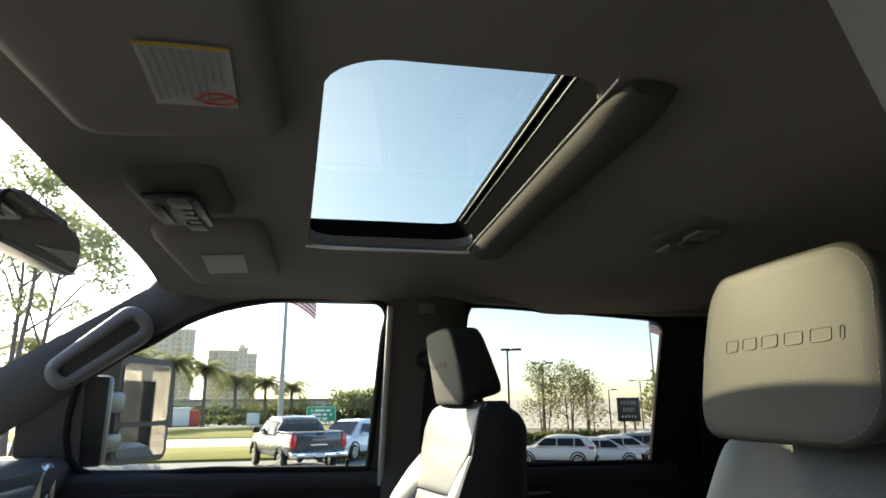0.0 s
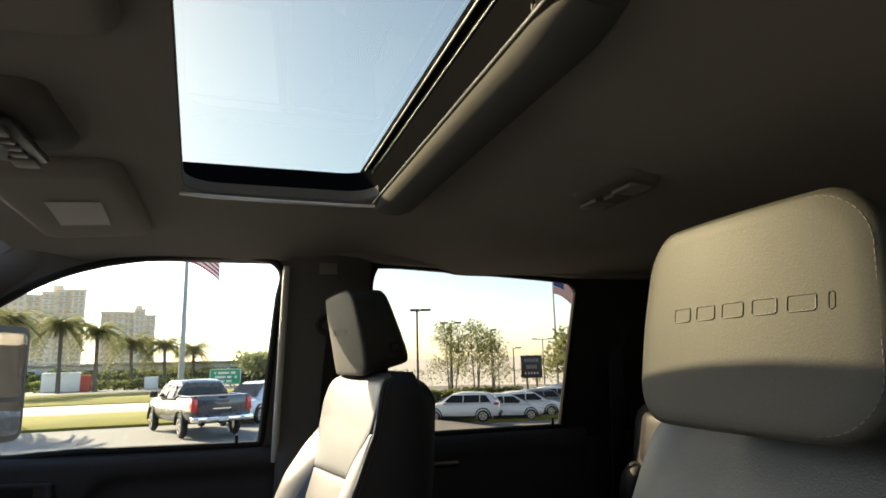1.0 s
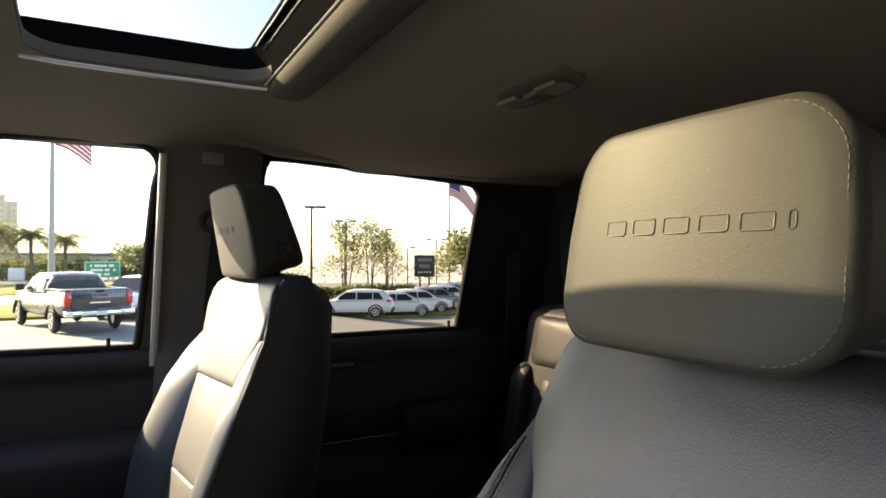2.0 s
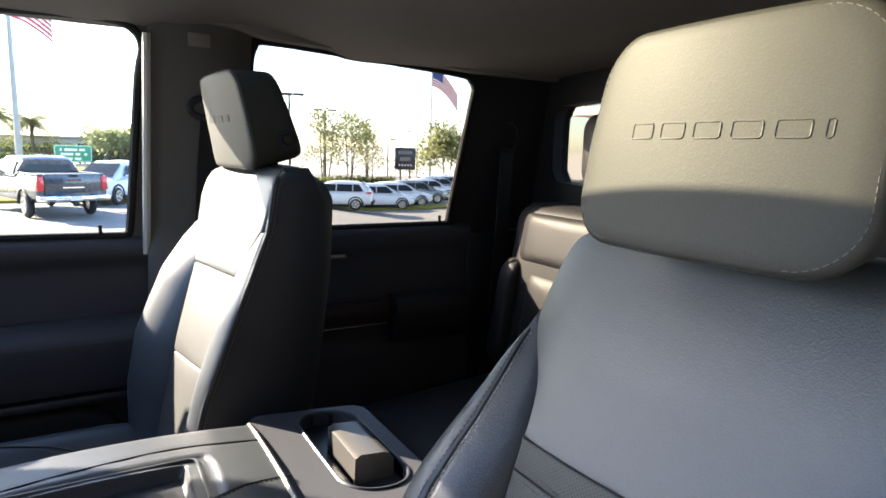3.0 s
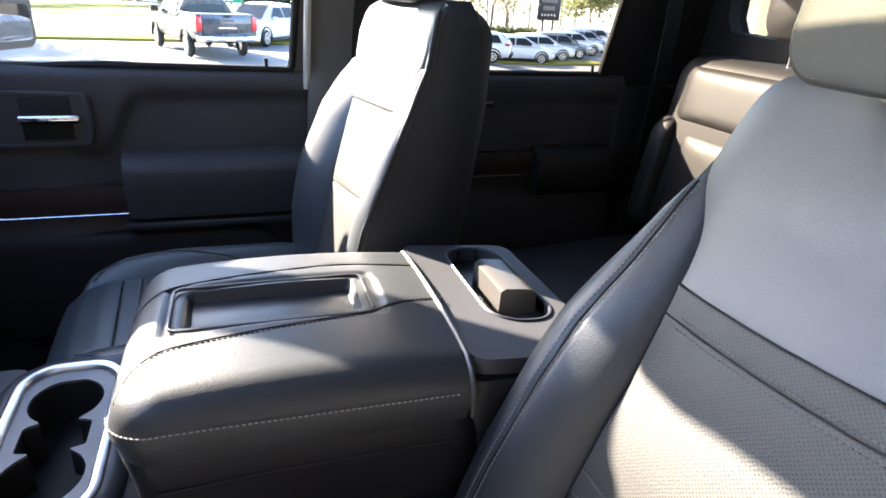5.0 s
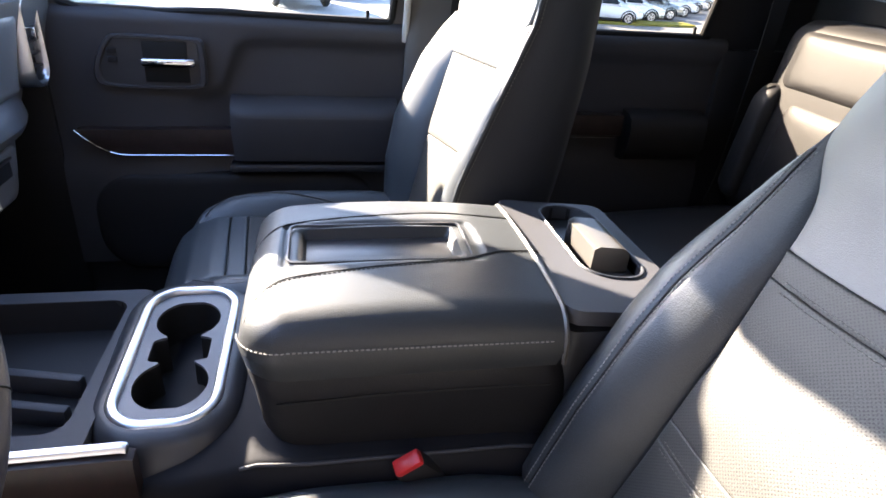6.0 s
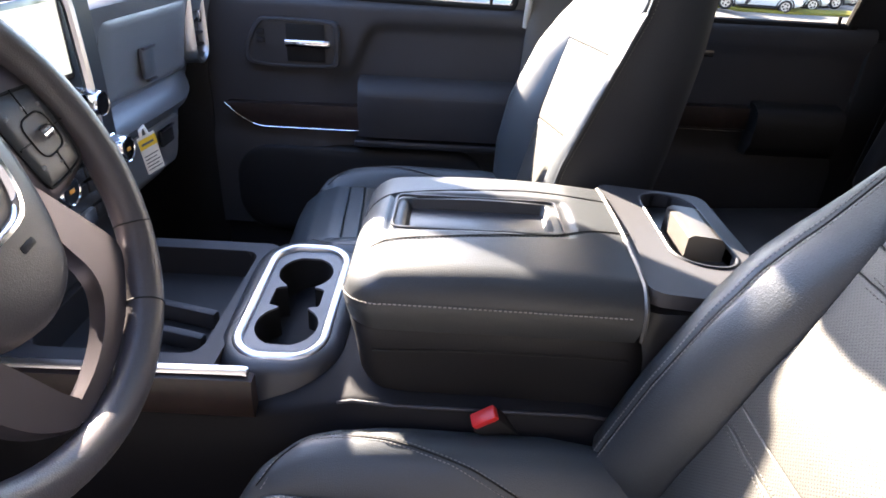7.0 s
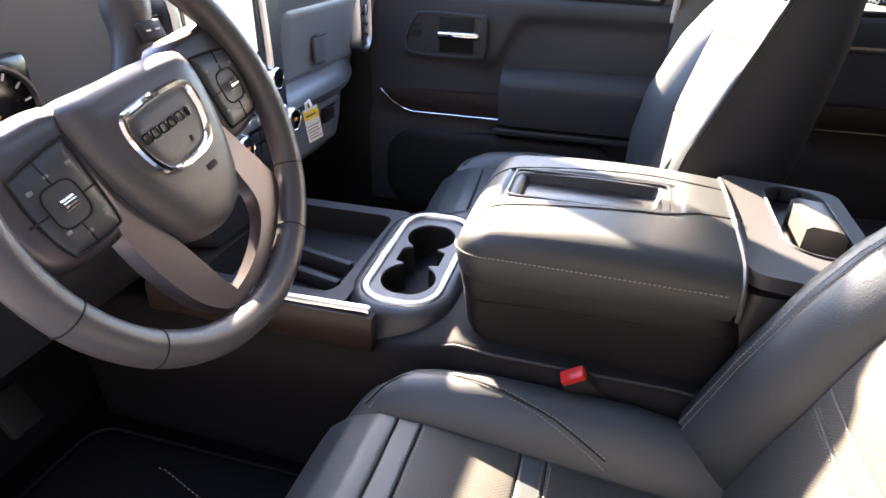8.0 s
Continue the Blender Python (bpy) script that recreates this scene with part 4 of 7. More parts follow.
driver_seat = thing("driver_seat", (-0.435, 0.3, 0.70), "black leather bucket seat with sunlit backrest and pale stitching", "car seat", "front seats")
seat_cushion(driver_seat, -0.435, 0.0, 0.0, 0.0, 0.014)
driver_backrest(driver_seat, -0.435)
passenger_seat = thing("passenger_seat", (0.392, 0.398, 0.70), "black leather passenger bucket seat set more upright, sunlit", "car seat", "front seats")
seat_cushion(passenger_seat, 0.392, 0.053, 0.060, radians(4.5), 0.0)
passenger_backrest(passenger_seat)
# ---- centre console ----
console = thing("center_console", (-0.02, 0.45, 0.70), "black centre console with padded leather lid and cup holders", "console")
LX0, LX1, LY0, LY1 = -0.197, 0.165, 0.103, 0.472


def lid_top():
    """The padded lid as one height field: crowned, with two sewn seams and a sunk tray."""
    cx, cy, hw, hl, cr, R = (LX0 + LX1) / 2, (LY0 + LY1) / 2, (LX1 - LX0) / 2, (LY1 - LY0) / 2, 0.055, 0.042
    xs = sorted(set(np.round(np.concatenate([np.linspace(-hw, hw, 64), [x - cx for x in (-0.075, -0.068, -0.050, -0.044, 0.030, 0.036, 0.048, 0.055)]]), 5)))
    ys = sorted(set(np.round(np.concatenate([np.linspace(-hl, hl, 64), [y - cy for y in (0.165, 0.175, 0.20, 0.208, 0.395, 0.402, 0.424, 0.432)]]), 5)))

    def height(x, y):
        X, Y = x + cx, y + cy
        z = 1.279 - 0.010 * (x / hw) ** 2 - 0.010 * (y / hl) ** 2
        near = interp(Y, [(0.09, -0.037), (0.145, -0.044), (0.20, -0.068), (0.266, -0.078), (0.42, -0.096), (0.455, -0.128)])
        far = interp(Y, [(0.108, 0.072), (0.215, 0.079), (0.40, 0.058), (0.47, 0.02)])
        for seam in (near, far):
            z -= 0.0015 * math.exp(-((X - seam) / 0.0028) ** 2)
        def soft(v, a, b, w):
            return min(1, max(0, (v - a) / w)) * min(1, max(0, (b - v) / w))
        z -= 0.004 * soft(X, -0.072, 0.052, 0.006) * soft(Y, 0.165 + 0.25 * max(0, abs(X + 0.01) - 0.035), 0.430, 0.006)
        z -= 0.017 * soft(X, -0.053, 0.036, 0.006) * soft(Y, 0.198, 0.404, 0.006)
        return z
    bm = bmesh.new()
    grid = []
    for y in ys:
        row = []
        for x in xs:
            qx, qy = abs(x) - (hw - cr), (y - (hl - cr) if y > 0 else -1.0)
            sd = math.hypot(max(qx, 0), max(qy, 0)) + min(max(qx, qy), 0) - cr
            px, py = x, y
            if sd > 0:
                k = cr / math.hypot(qx, qy)
                px, py, sd = math.copysign(hw - cr + qx * k, x), math.copysign(hl - cr + qy * k, y), 0.0
            z = height(px, py)
            d = -sd
            if d < R:
                z -= R - math.sqrt(max(0, R * R - (R - d) ** 2))
            row.append(bm.verts.new((px + cx, py + cy, z)))
        grid.append(row)
    for j in range(len(ys) - 1):
        for i in range(len(xs) - 1):
            bm.faces.new((grid[j][i], grid[j][i + 1], grid[j + 1][i + 1], grid[j + 1][i]))
    rim = [e for e in bm.edges if len(e.link_faces) == 1]
    out = bmesh.ops.extrude_edge_only(bm, edges=rim)["geom"]
    for v in out:
        if isinstance(v, bmesh.types.BMVert):
            v.co.z = 1.196
            v.co.x = cx + (v.co.x - cx) * 0.972
            v.co.y = cy + (v.co.y - cy) * 0.975
    bmesh.ops.remove_doubles(bm, verts=bm.verts[:], dist=1e-5)
    return bm


lid = part("lid", lid_top(), M_LID, console, "padded black leather lid, half in sunlight", angle=60)
near_line = [Vector((x, y, 0)) for y, x in ((0.09, -0.037), (0.12, -0.040), (0.145, -0.044), (0.17, -0.055), (0.20, -0.068), (0.266, -0.078), (0.34, -0.087), (0.41, -0.095), (0.436, -0.108), (0.455, -0.128), (0.463, -0.148))]


def lid_z(x, y):
    """Height of the lid's skin, with its rounded shoulders."""
    qx, qy = abs(x + 0.016) - 0.126, (y - 0.2875 - 0.1295 if y > 0.2875 else -1.0)
    d = min(0.042, max(0.0, 0.055 - math.hypot(max(qx, 0), max(qy, 0)) - min(max(qx, qy), 0)))
    return 1.279 - 0.010 * ((x + 0.016) / 0.181) ** 2 - 0.010 * ((y - 0.2875) / 0.1845) ** 2 - 0.042 + math.sqrt(0.042 ** 2 - (0.042 - d) ** 2)


part("stitching", dashes([(p.x - 0.005, p.y, lid_z(p.x - 0.005, p.y) + 0.0002) for p in smooth_line(near_line, 6)], 0.0036, 0.0022, 0.0008), M_RUBBER, lid, "dark stitched seam", "stuff")
part("seam_groove", tube([(p.x, p.y, lid_z(p.x, p.y) - 0.0006) for p in smooth_line(near_line, 6)], 0.0013, 5), M_RUBBER, lid)
far_line = [Vector((x, y, 0)) for y, x in ((0.100, 0.072), (0.15, 0.076), (0.215, 0.079), (0.30, 0.070), (0.40, 0.058), (0.43, 0.048), (0.452, 0.028), (0.463, 0.004))]
part("seam_groove", tube([(p.x, p.y, lid_z(p.x, p.y) - 0.0006) for p in smooth_line(far_line, 6)], 0.0014, 5), M_RUBBER, lid)
side = [(LX0 - 0.0005, y, 1.2335 + 0.004 * math.sin((y - 0.1) * 4)) for y in np.linspace(0.118, 0.417, 52)]
side += [(LX0 + 0.055 - 0.0555 * math.cos(a), 0.417 + 0.0555 * math.sin(a), 1.2368 - 0.004 * a) for a in np.linspace(0.08, 1.5, 16)]
part("stitching", dashes(side, 0.0036, 0.0024, 0.0009), M_STITCH, lid, "pale grey stitched seam", "stuff")
part("tray_mat", box(-0.047, 0.030, 0.204, 0.398, 1.252, 1.2585, 0.002), M_PLASTIC_HARD, lid, "dark rubber tray mat")
part("tray_frame", tube([(x, y, 1.2735) for x, y in rounded(0.108, 0.235, 0.012, 4, -0.010, 0.302)], 0.0022, 6, True), M_PLASTIC_HARD, lid, "thin dark frame of the tray")
# box below the lid
secs = []
for z, dx, y0, y1 in ((0.74, -0.01, 0.03, 0.43), (1.08, -0.006, 0.05, 0.44), (1.11, 0.0, 0.06, 0.452), (1.16, 0.003, 0.07, 0.458), (1.190, 0.006, 0.085, 0.464), (1.199, 0.002, 0.092, 0.460)):
    secs.append([(x, y, z) for x, y in rounded(0.340 + 2 * dx, y1 - y0, 0.045, 6, -0.016, (y0 + y1) / 2)])
part("armrest_box", loft(secs), M_BOX, console, "dark padded box under the lid", angle=50)
part("box_seam", tube([(-0.1905, y, 1.168 - 0.05 * max(0, (y - 0.32)) ** 1 - 0.06 * max(0, 0.16 - y)) for y in np.linspace(0.11, 0.43, 20)], 0.0016, 5), M_RUBBER, console)
# side rail of the base, from the seat to the dashboard
secs = []
for y, x0, x1, zt in ((0.0, -0.195, 0.165, 1.06), (0.15, -0.205, 0.175, 1.085), (0.40, -0.212, 0.182, 1.092), (0.455, -0.21, 0.185, 1.095), (0.49, -0.20, 0.19, 1.075), (0.62, -0.178, 0.205, 1.03), (0.95, -0.172, 0.205, 1.03), (1.2, -0.17, 0.20, 1.05)):
    secs.append([(x0 + 0.01, y, 0.71), (x0 - 0.006, y, 0.95), (x0, y, zt - 0.012), (x0 + 0.012, y, zt), (x1 - 0.012, y, zt), (x1, y, zt - 0.012), (x1 + 0.006, y, 0.95), (x1 - 0.01, y, 0.71)])
part("base", loft(secs), M_LOWER, console, "black plastic console base", angle=50)
# lighter tube painted in as the highlight along the ledge
part("ledge_glint", tube([(x + 0.004, y, z) for y, x, z in ((0.10, -0.2015, 1.072), (0.15, -0.205, 1.081), (0.40, -0.212, 1.088), (0.455, -0.210, 1.091), (0.475, -0.205, 1.082))], 0.0022, 6), M_TRIM, console, "lighter line for the light caught by the console ledge")
# cup holder panel with figure-eight opening
CX, CY, CZ = 0.022, 0.579, 1.094


def cup_opening():
    """Two round wells, a neck between them and a squarish block in the middle."""
    def half(a):
        b = 0.0
        for c, r in ((-0.070, 0.0475), (0.070, 0.0455)):
            b = max(b, math.sqrt(max(0.0, r * r - (a - c) ** 2)))
        if abs(a) < 0.06:
            b = max(b, 0.023)
        if abs(a) < 0.025:
            b = max(b, 0.040 - max(0.0, abs(a) - 0.019) ** 2 * 160)
        return max(b, 0.0015)
    run = [-0.001 - 0.114 * math.cos(math.pi * k / 84) for k in range(85)]
    return [(CX + a, CY - half(a)) for a in run] + [(CX + a, CY + half(a)) for a in run[::-1]]


tilt = lambda x, y: CZ + 0.01 * (x - CX) / 0.15
opening = cup_opening()
stadium = [(x, y) for x, y in rounded(0.285, 0.126, 0.046, 10, CX, CY)]
bm = bmesh.new()
for ring in (stadium, opening):
    vs = [bm.verts.new((x, y, tilt(x, y))) for x, y in ring]
    for a, b in zip(vs, vs[1:] + vs[:1]):
        bm.edges.new((a, b))
bmesh.ops.triangle_fill(bm, use_beauty=True, edges=bm.edges[:])
rim = [e for e in bm.edges if len(e.link_faces) == 1]
for v in bmesh.ops.extrude_edge_only(bm, edges=rim)["geom"]:
    if isinstance(v, bmesh.types.BMVert):
        v.co.z -= 0.012
cups = part("cup_panel", bm, M_DASH, console, "charcoal cup holder panel", angle=30)
secs = [[(x, y, tilt(x, y) - 0.004) for x, y in opening], [(CX + (x - CX) * 0.97, CY + (y - CY) * 0.95, 1.036) for x, y in opening]]
bm = loft(secs, True, False)
bm.verts.ensure_lookup_table()
bm.faces.new(bm.verts[len(opening):2 * len(opening)])
part("cup_well", bm, M_RUBBER, cups, "deep black cup well")
band = [[(x, y, tilt(x, y) + dz) for x, y in rounded(0.285 + 2 * g, 0.126 + 2 * g, 0.046 + g, 10, CX, CY)] for g, dz in ((0.0095, -0.008), (0.0092, 0.003), (0.0074, 0.0062), (0.0030, 0.0078), (-0.0030, 0.0074), (-0.0056, 0.0058), (-0.0066, 0.002), (-0.0066, -0.004))]
part("chrome_ring", loft(band, True, False), M_SATIN, cups, "satin silver ring round the cup holders", angle=50)
# raised collar round the cup panel, bin ahead of it
secs = []
for g, z in ((0.046, 1.02), (0.043, 1.045), (0.030, 1.086), (0.022, 1.095), (0.012, 1.098), (0.004, 1.098)):
    secs.append([(x, y, z + 0.01 * (x - CX) / 0.15) for x, y in rounded(0.285 + 2 * g, 0.126 + 2 * g, 0.046 + g, 10, CX, CY)])
part("collar", loft(secs, True, False), M_PLASTIC_HARD, console, "charcoal raised collar", angle=60)
bin_hole = rounded(0.300, 0.250, 0.025, 4, 0.024, 0.808)
top = plate([(-0.160, 0.655), (0.205, 0.655), (0.205, 1.0), (-0.160, 1.0)], bin_hole, lambda u, v, h: Vector((u, v, 1.088 + h)), 0.02, 96, 2)
storage = part("storage_tray", top, M_TRIM, console, "open storage bin ahead of the cup holders")
secs = [[(x, y, 1.086) for x, y in bin_hole], [(0.024 + (x - 0.024) * 0.97, 0.808 + (y - 0.808) * 0.97, 1.034) for x, y in bin_hole]]
bm = loft(secs, True, False)
bm.verts.ensure_lookup_table()
bm.faces.new(bm.verts[len(bin_hole):])
part("bin_liner", bm, M_PLASTIC, storage, "black bin liner")
for x, z in ((0.030, 1.066), (-0.028, 1.062)):
    slant_m = Matrix.Translation((x, 0.80, 0)) @ Matrix.Rotation(radians(-14), 4, "Z")
    part("divider", box(-0.008, 0.008, -0.095, 0.095, 1.034, z, 0.004, 2, None, slant_m), M_TRIM, storage, "raised divider rib")
part("trim_strip", loft([[(x, y, z + dz) for x, dz in ((-0.176, -0.004), (-0.1755, 0.001), (-0.174, 0.0030), (-0.170, 0.0035), (-0.165, 0.0030), (-0.164, -0.004))] for y, z in ((0.600, 1.099), (0.606, 1.101), (0.75, 1.098), (1.0, 1.093))]), M_SATIN, console, "satin silver trim strip")
part("wood_trim", loft([[(x, y, z) for x, z in ((-0.166, 1.028), (-0.183, 1.030), (-0.187, 1.036), (-0.186, 1.080), (-0.183, 1.090 + dz), (-0.166, 1.092 + dz))] for y, dz in ((0.592, 0.001), (0.598, 0.003), (0.75, 0.001), (1.0, -0.004))]), M_WOOD, console, "dark brown wood side trim")
# rear cup holders behind the lid
deck_z = lambda v: 1.263 - 0.08 * (0.095 - v)
hole2 = rounded(0.235, 0.088, 0.040, 8, 0.022, -0.008)
rear = part("rear_deck", plate(rounded(0.338, 0.180, 0.022, 5, -0.012, 0.009), hole2, lambda u, v, h: Vector((u, v, deck_z(v) + h)), 0.02, 120, 3), M_TRIM, console, "charcoal rear deck with cup holders")
bm = loft([[(x, y, deck_z(y) - 0.002) for x, y in hole2], [(x, y, 1.18) for x, y in hole2]], True, False)
bm.verts.ensure_lookup_table()
bm.faces.new(bm.verts[len(hole2):])
part("rear_cup_well", bm, M_RUBBER, rear, "black rear cup well")
part("well_rim", tube([(x, y, deck_z(y) + 0.0005) for x, y in rounded(0.240, 0.093, 0.042, 8, 0.022, -0.008)], 0.0022, 6, True), M_PLASTIC_HARD, rear, "grey edge of the cup well")
bm = loft([[(x, y0, z) for y0, z in ((-0.046, 1.18), (-0.046, 1.258), (-0.040, 1.266), (-0.030, 1.269), (0.000, 1.272), (0.008, 1.268), (0.012, 1.18))] for x in (-0.040, -0.036, 0.058, 0.062)])
part("hinge_block", bm, M_SILVERGREY, rear, "pewter coloured cup divider")
part("lid_bead", tube([(-0.1965, 0.1005, 1.20)] + [(x, 0.1005, lid_z(x, 0.104) + 0.0008) for x in (-0.195, -0.190, -0.18, -0.165, -0.13, -0.07, 0.0, 0.07, 0.10, 0.133, 0.148, 0.158, 0.163)] + [(0.1645, 0.1005, 1.20)], 0.0032, 6), M_SILVERGREY, console, "grey bead behind the lid")
part("rear_box", loft([[(x, y, z) for x, y in rounded(0.3375, 0.1795, 0.022, 5, -0.012, 0.009)] for z in (0.74, 1.1, 1.232)]), M_PLASTIC_HARD, console)

# seat belt buckle beside the driver seat
buckle = thing("seat_belt_buckle", (-0.228, 0.27, 0.95), "seat belt buckle with a red release button", "buckle")
m = Matrix.Translation((-0.222, 0.284, 1.088)) @ Matrix.Rotation(radians(-34), 4, "X") @ Matrix.Rotation(radians(-20), 4, "Y")
part("housing", box(-0.011, 0.011, -0.020, 0.020, -0.075, 0.0, 0.006, 2, None, m), M_PLASTIC, buckle, "black buckle housing")
part("release_button", box(-0.0095, 0.0095, -0.019, 0.016, -0.003, 0.009, 0.003, 2, None, m), M_RED, buckle, "red release button")
part("stalk", cyl((-0.220, 0.245, 1.04), (-0.220, 0.20, 0.90), 0.012, n=10), M_PLASTIC, buckle)
# ---- passenger doors ----
door = thing("door_1", (0.80, 0.5, 0.85), "black front passenger door panel with armrest, wood strip and chrome handle", "door", kind="structure")


def door_face(y0, y1, fn, ztop, name, parent, ny=96, nz=90):
    """Moulded panel with its edges turned outwards."""
    bm = bmesh.new()
    g = []
    for j in range(nz + 1):
        row = []
        for i in range(ny + 1):
            y = y0 + (y1 - y0) * i / ny
            z = 0.84 + (ztop(y) - 0.84) * j / nz
            row.append(bm.verts.new((fn(y, z), y, z)))
        g.append(row)
    for j in range(nz):
        for i in range(ny):
            bm.faces.new((g[j][i], g[j][i + 1], g[j + 1][i + 1], g[j + 1][i]))
    rim = [e for e in bm.edges if len(e.link_faces) == 1]
    for v in bmesh.ops.extrude_edge_only(bm, edges=rim)["geom"]:
        if isinstance(v, bmesh.types.BMVert):
            v.co.x = 0.845
    return part(name, bm, M_TRIM, parent, "soft black moulded door panel", angle=60)


def sig(v):
    return 1 / (1 + math.exp(-max(-40, min(40, v))))


def front_face(y, z):
    top = belt(y)
    x = 0.796 + 0.03 * max(0, (z - (top - 0.03)) / 0.03) ** 2.5                     # rolled top edge
    edge = 1.395 - 0.13 * sig((y - 0.585) / 0.014)                                  # swoop below the upper pad
    x += 0.020 * sig((edge - z) / 0.007) * sig((0.66 - y) / 0.02)
    x -= 0.012 * sig((1.10 - z) / 0.012)                                            # map pocket
    return x + 0.003 * math.sin(9 * z + 3 * y)


belt = lambda y: 1.452 + 0.016 * max(0, y - 0.25)
door_face(0.165, 0.985, front_face, belt, "panel", door)
secs = []
for y in np.linspace(0.190, 0.588, 20):
    e = min(1, (0.590 - y) / 0.03, (y - 0.185) / 0.02) ** 0.5
    secs.append([(0.805, y, 1.118), (0.762 - 0.01 * e, y, 1.122), (0.746 - 0.02 * e + 0.02, y, 1.15), (0.742, y, 1.20), (0.738 + 0.02 * (1 - e), y, 1.228), (0.742 + 0.02 * (1 - e), y, 1.244), (0.760, y, 1.256), (0.782, y, 1.268), (0.808, y, 1.272)])
part("armrest", loft(secs), M_TRIM, door, "padded black armrest", angle=60)
part("stitching", dashes([(0.7365, y, 1.2345) for y in np.linspace(0.20, 0.57, 40)], 0.0036, 0.0024, 0.0006), M_THREAD, door, "grey stitched seam", "stuff")
part("pull_pocket", box(0.752, 0.80, 0.20, 0.60, 1.092, 1.112, 0.006), M_PLASTIC_HARD, door)
pocket = lambda g: rounded(0.70 - 2 * g, 0.265 - 2 * g, 0.105 - g, 8, 0.585, 0.9475)
part("map_pocket", loft([[(x, y, z) for y, z in pocket(g)] for x, g in ((0.812, 0.0), (0.790, 0.0), (0.781, 0.004), (0.776, 0.012), (0.774, 0.030), (0.774, 0.095))]), M_PLASTIC, door, "rounded black map pocket at the foot of the door", angle=60)
secs = []
for y in np.linspace(0.585, 0.935, 22):
    zb = 1.135 + 0.052 * max(0, (y - 0.83) / 0.105) ** 2.0
    zt = 1.196 - 0.004 * (y - 0.585) / 0.35
    secs.append([(0.80, y, zb), (0.769, y, zb), (0.765, y, (zb + zt) / 2), (0.770, y, zt), (0.80, y, zt)])
part("wood_trim", loft(secs), M_WOOD, door, "dark brown wood trim strip")
part("chrome_line", tube([(0.765, y, 1.133 + 0.056 * max(0, (y - 0.83) / 0.105) ** 2.0) for y in np.linspace(0.585, 0.938, 24)], 0.0014, 6), M_CHROME, door, "thin chrome line")
bezel_line = [tuple(v)[:2] for v in smooth_line([Vector((*p, 0)) for p in ((0.642, 1.388), (0.648, 1.397), (0.66, 1.400), (0.74, 1.403), (0.815, 1.403), (0.836, 1.396), (0.858, 1.362), (0.870, 1.330), (0.868, 1.306), (0.855, 1.296), (0.80, 1.291), (0.70, 1.291), (0.655, 1.294), (0.643, 1.304), (0.640, 1.345))], 4, True)]
bezel_at = lambda y, z, k: (0.750 + (y - 0.750) * k, 1.347 + (z - 1.347) * k)
part("bezel", loft([[(0.786 - d, *bezel_at(y, z, k)) for y, z in bezel_line] for d, k in ((-0.01, 1.05), (0.003, 1.05), (0.008, 1.02), (0.008, 0.95), (0.004, 0.92))], True, False), M_TRIM, door, "dark moulded handle bezel")
part("bezel_face", loft([[(0.7825, *bezel_at(y, z, 0.93)) for y, z in bezel_line], [(0.7835, *bezel_at(y, z, 0.6)) for y, z in bezel_line]]), M_PLASTIC_HARD, door)
part("handle", box(0.764, 0.779, 0.655, 0.772, 1.3395, 1.3585, 0.0065, 4), M_CHROME, door, "chrome door handle")
part("handle_recess", box(0.7785, 0.7822, 0.672, 0.768, 1.303, 1.394, 0.0018), M_RUBBER, door)
for z in (1.372, 1.352):
    part("lock_button", box(0.777, 0.783, 0.822, 0.842, z - 0.007, z + 0.006, 0.002), M_PLASTIC, door)
part("lock_pin", cyl((0.818, 0.262, 1.45), (0.818, 0.262, 1.476), 0.004, 0.0045, n=10), M_RUBBER, door, "black door lock pin")

rdoor = thing("door_2", (0.80, -0.35, 0.85), "black rear passenger door panel in shadow", "door", kind="structure")
door_face(-0.70, -0.035, lambda y, z: 0.802 + 0.025 * max(0, (z - 1.425) / 0.025) ** 2.5 - 0.014 * sig((1.11 - z) / 0.012) + 0.012 * sig((1.385 - z) / 0.007), lambda y: 1.45, "panel", rdoor, 40, 60)
secs = []
for y in np.linspace(-0.66, -0.435, 12):
    e = min(1, (-0.433 - y) / 0.03, (y + 0.665) / 0.03) ** 0.5
    secs.append([(0.805, y, 1.12), (0.765, y, 1.125), (0.745, y, 1.16), (0.742, y, 1.215), (0.75, y, 1.24), (0.77, y, 1.252), (0.808, y, 1.257)])
part("armrest", loft(secs), M_LEATHER_SIDE, rdoor, angle=60)
part("handle", loft([[(0.778 + 0.006 * math.cos(a), -0.295 + 0.115 * f, 1.375 + 0.008 * math.sin(a)) for a in np.linspace(0, math.tau, 10, endpoint=False)] for f in np.linspace(0, 1, 6)]), M_CHROME, rdoor, "chrome door handle")
part("wood_trim", box(0.768, 0.80, -0.425, -0.06, 1.190, 1.246, 0.004), M_WOOD, rdoor)
part("chrome_line", tube([(0.766, y, 1.186) for y in np.linspace(-0.425, -0.06, 6)], 0.0014, 6), M_CHROME, rdoor)
part("lock_pin", cyl((0.818, -0.60, 1.445), (0.818, -0.60, 1.472), 0.004, 0.0045, n=10), M_RUBBER, rdoor)

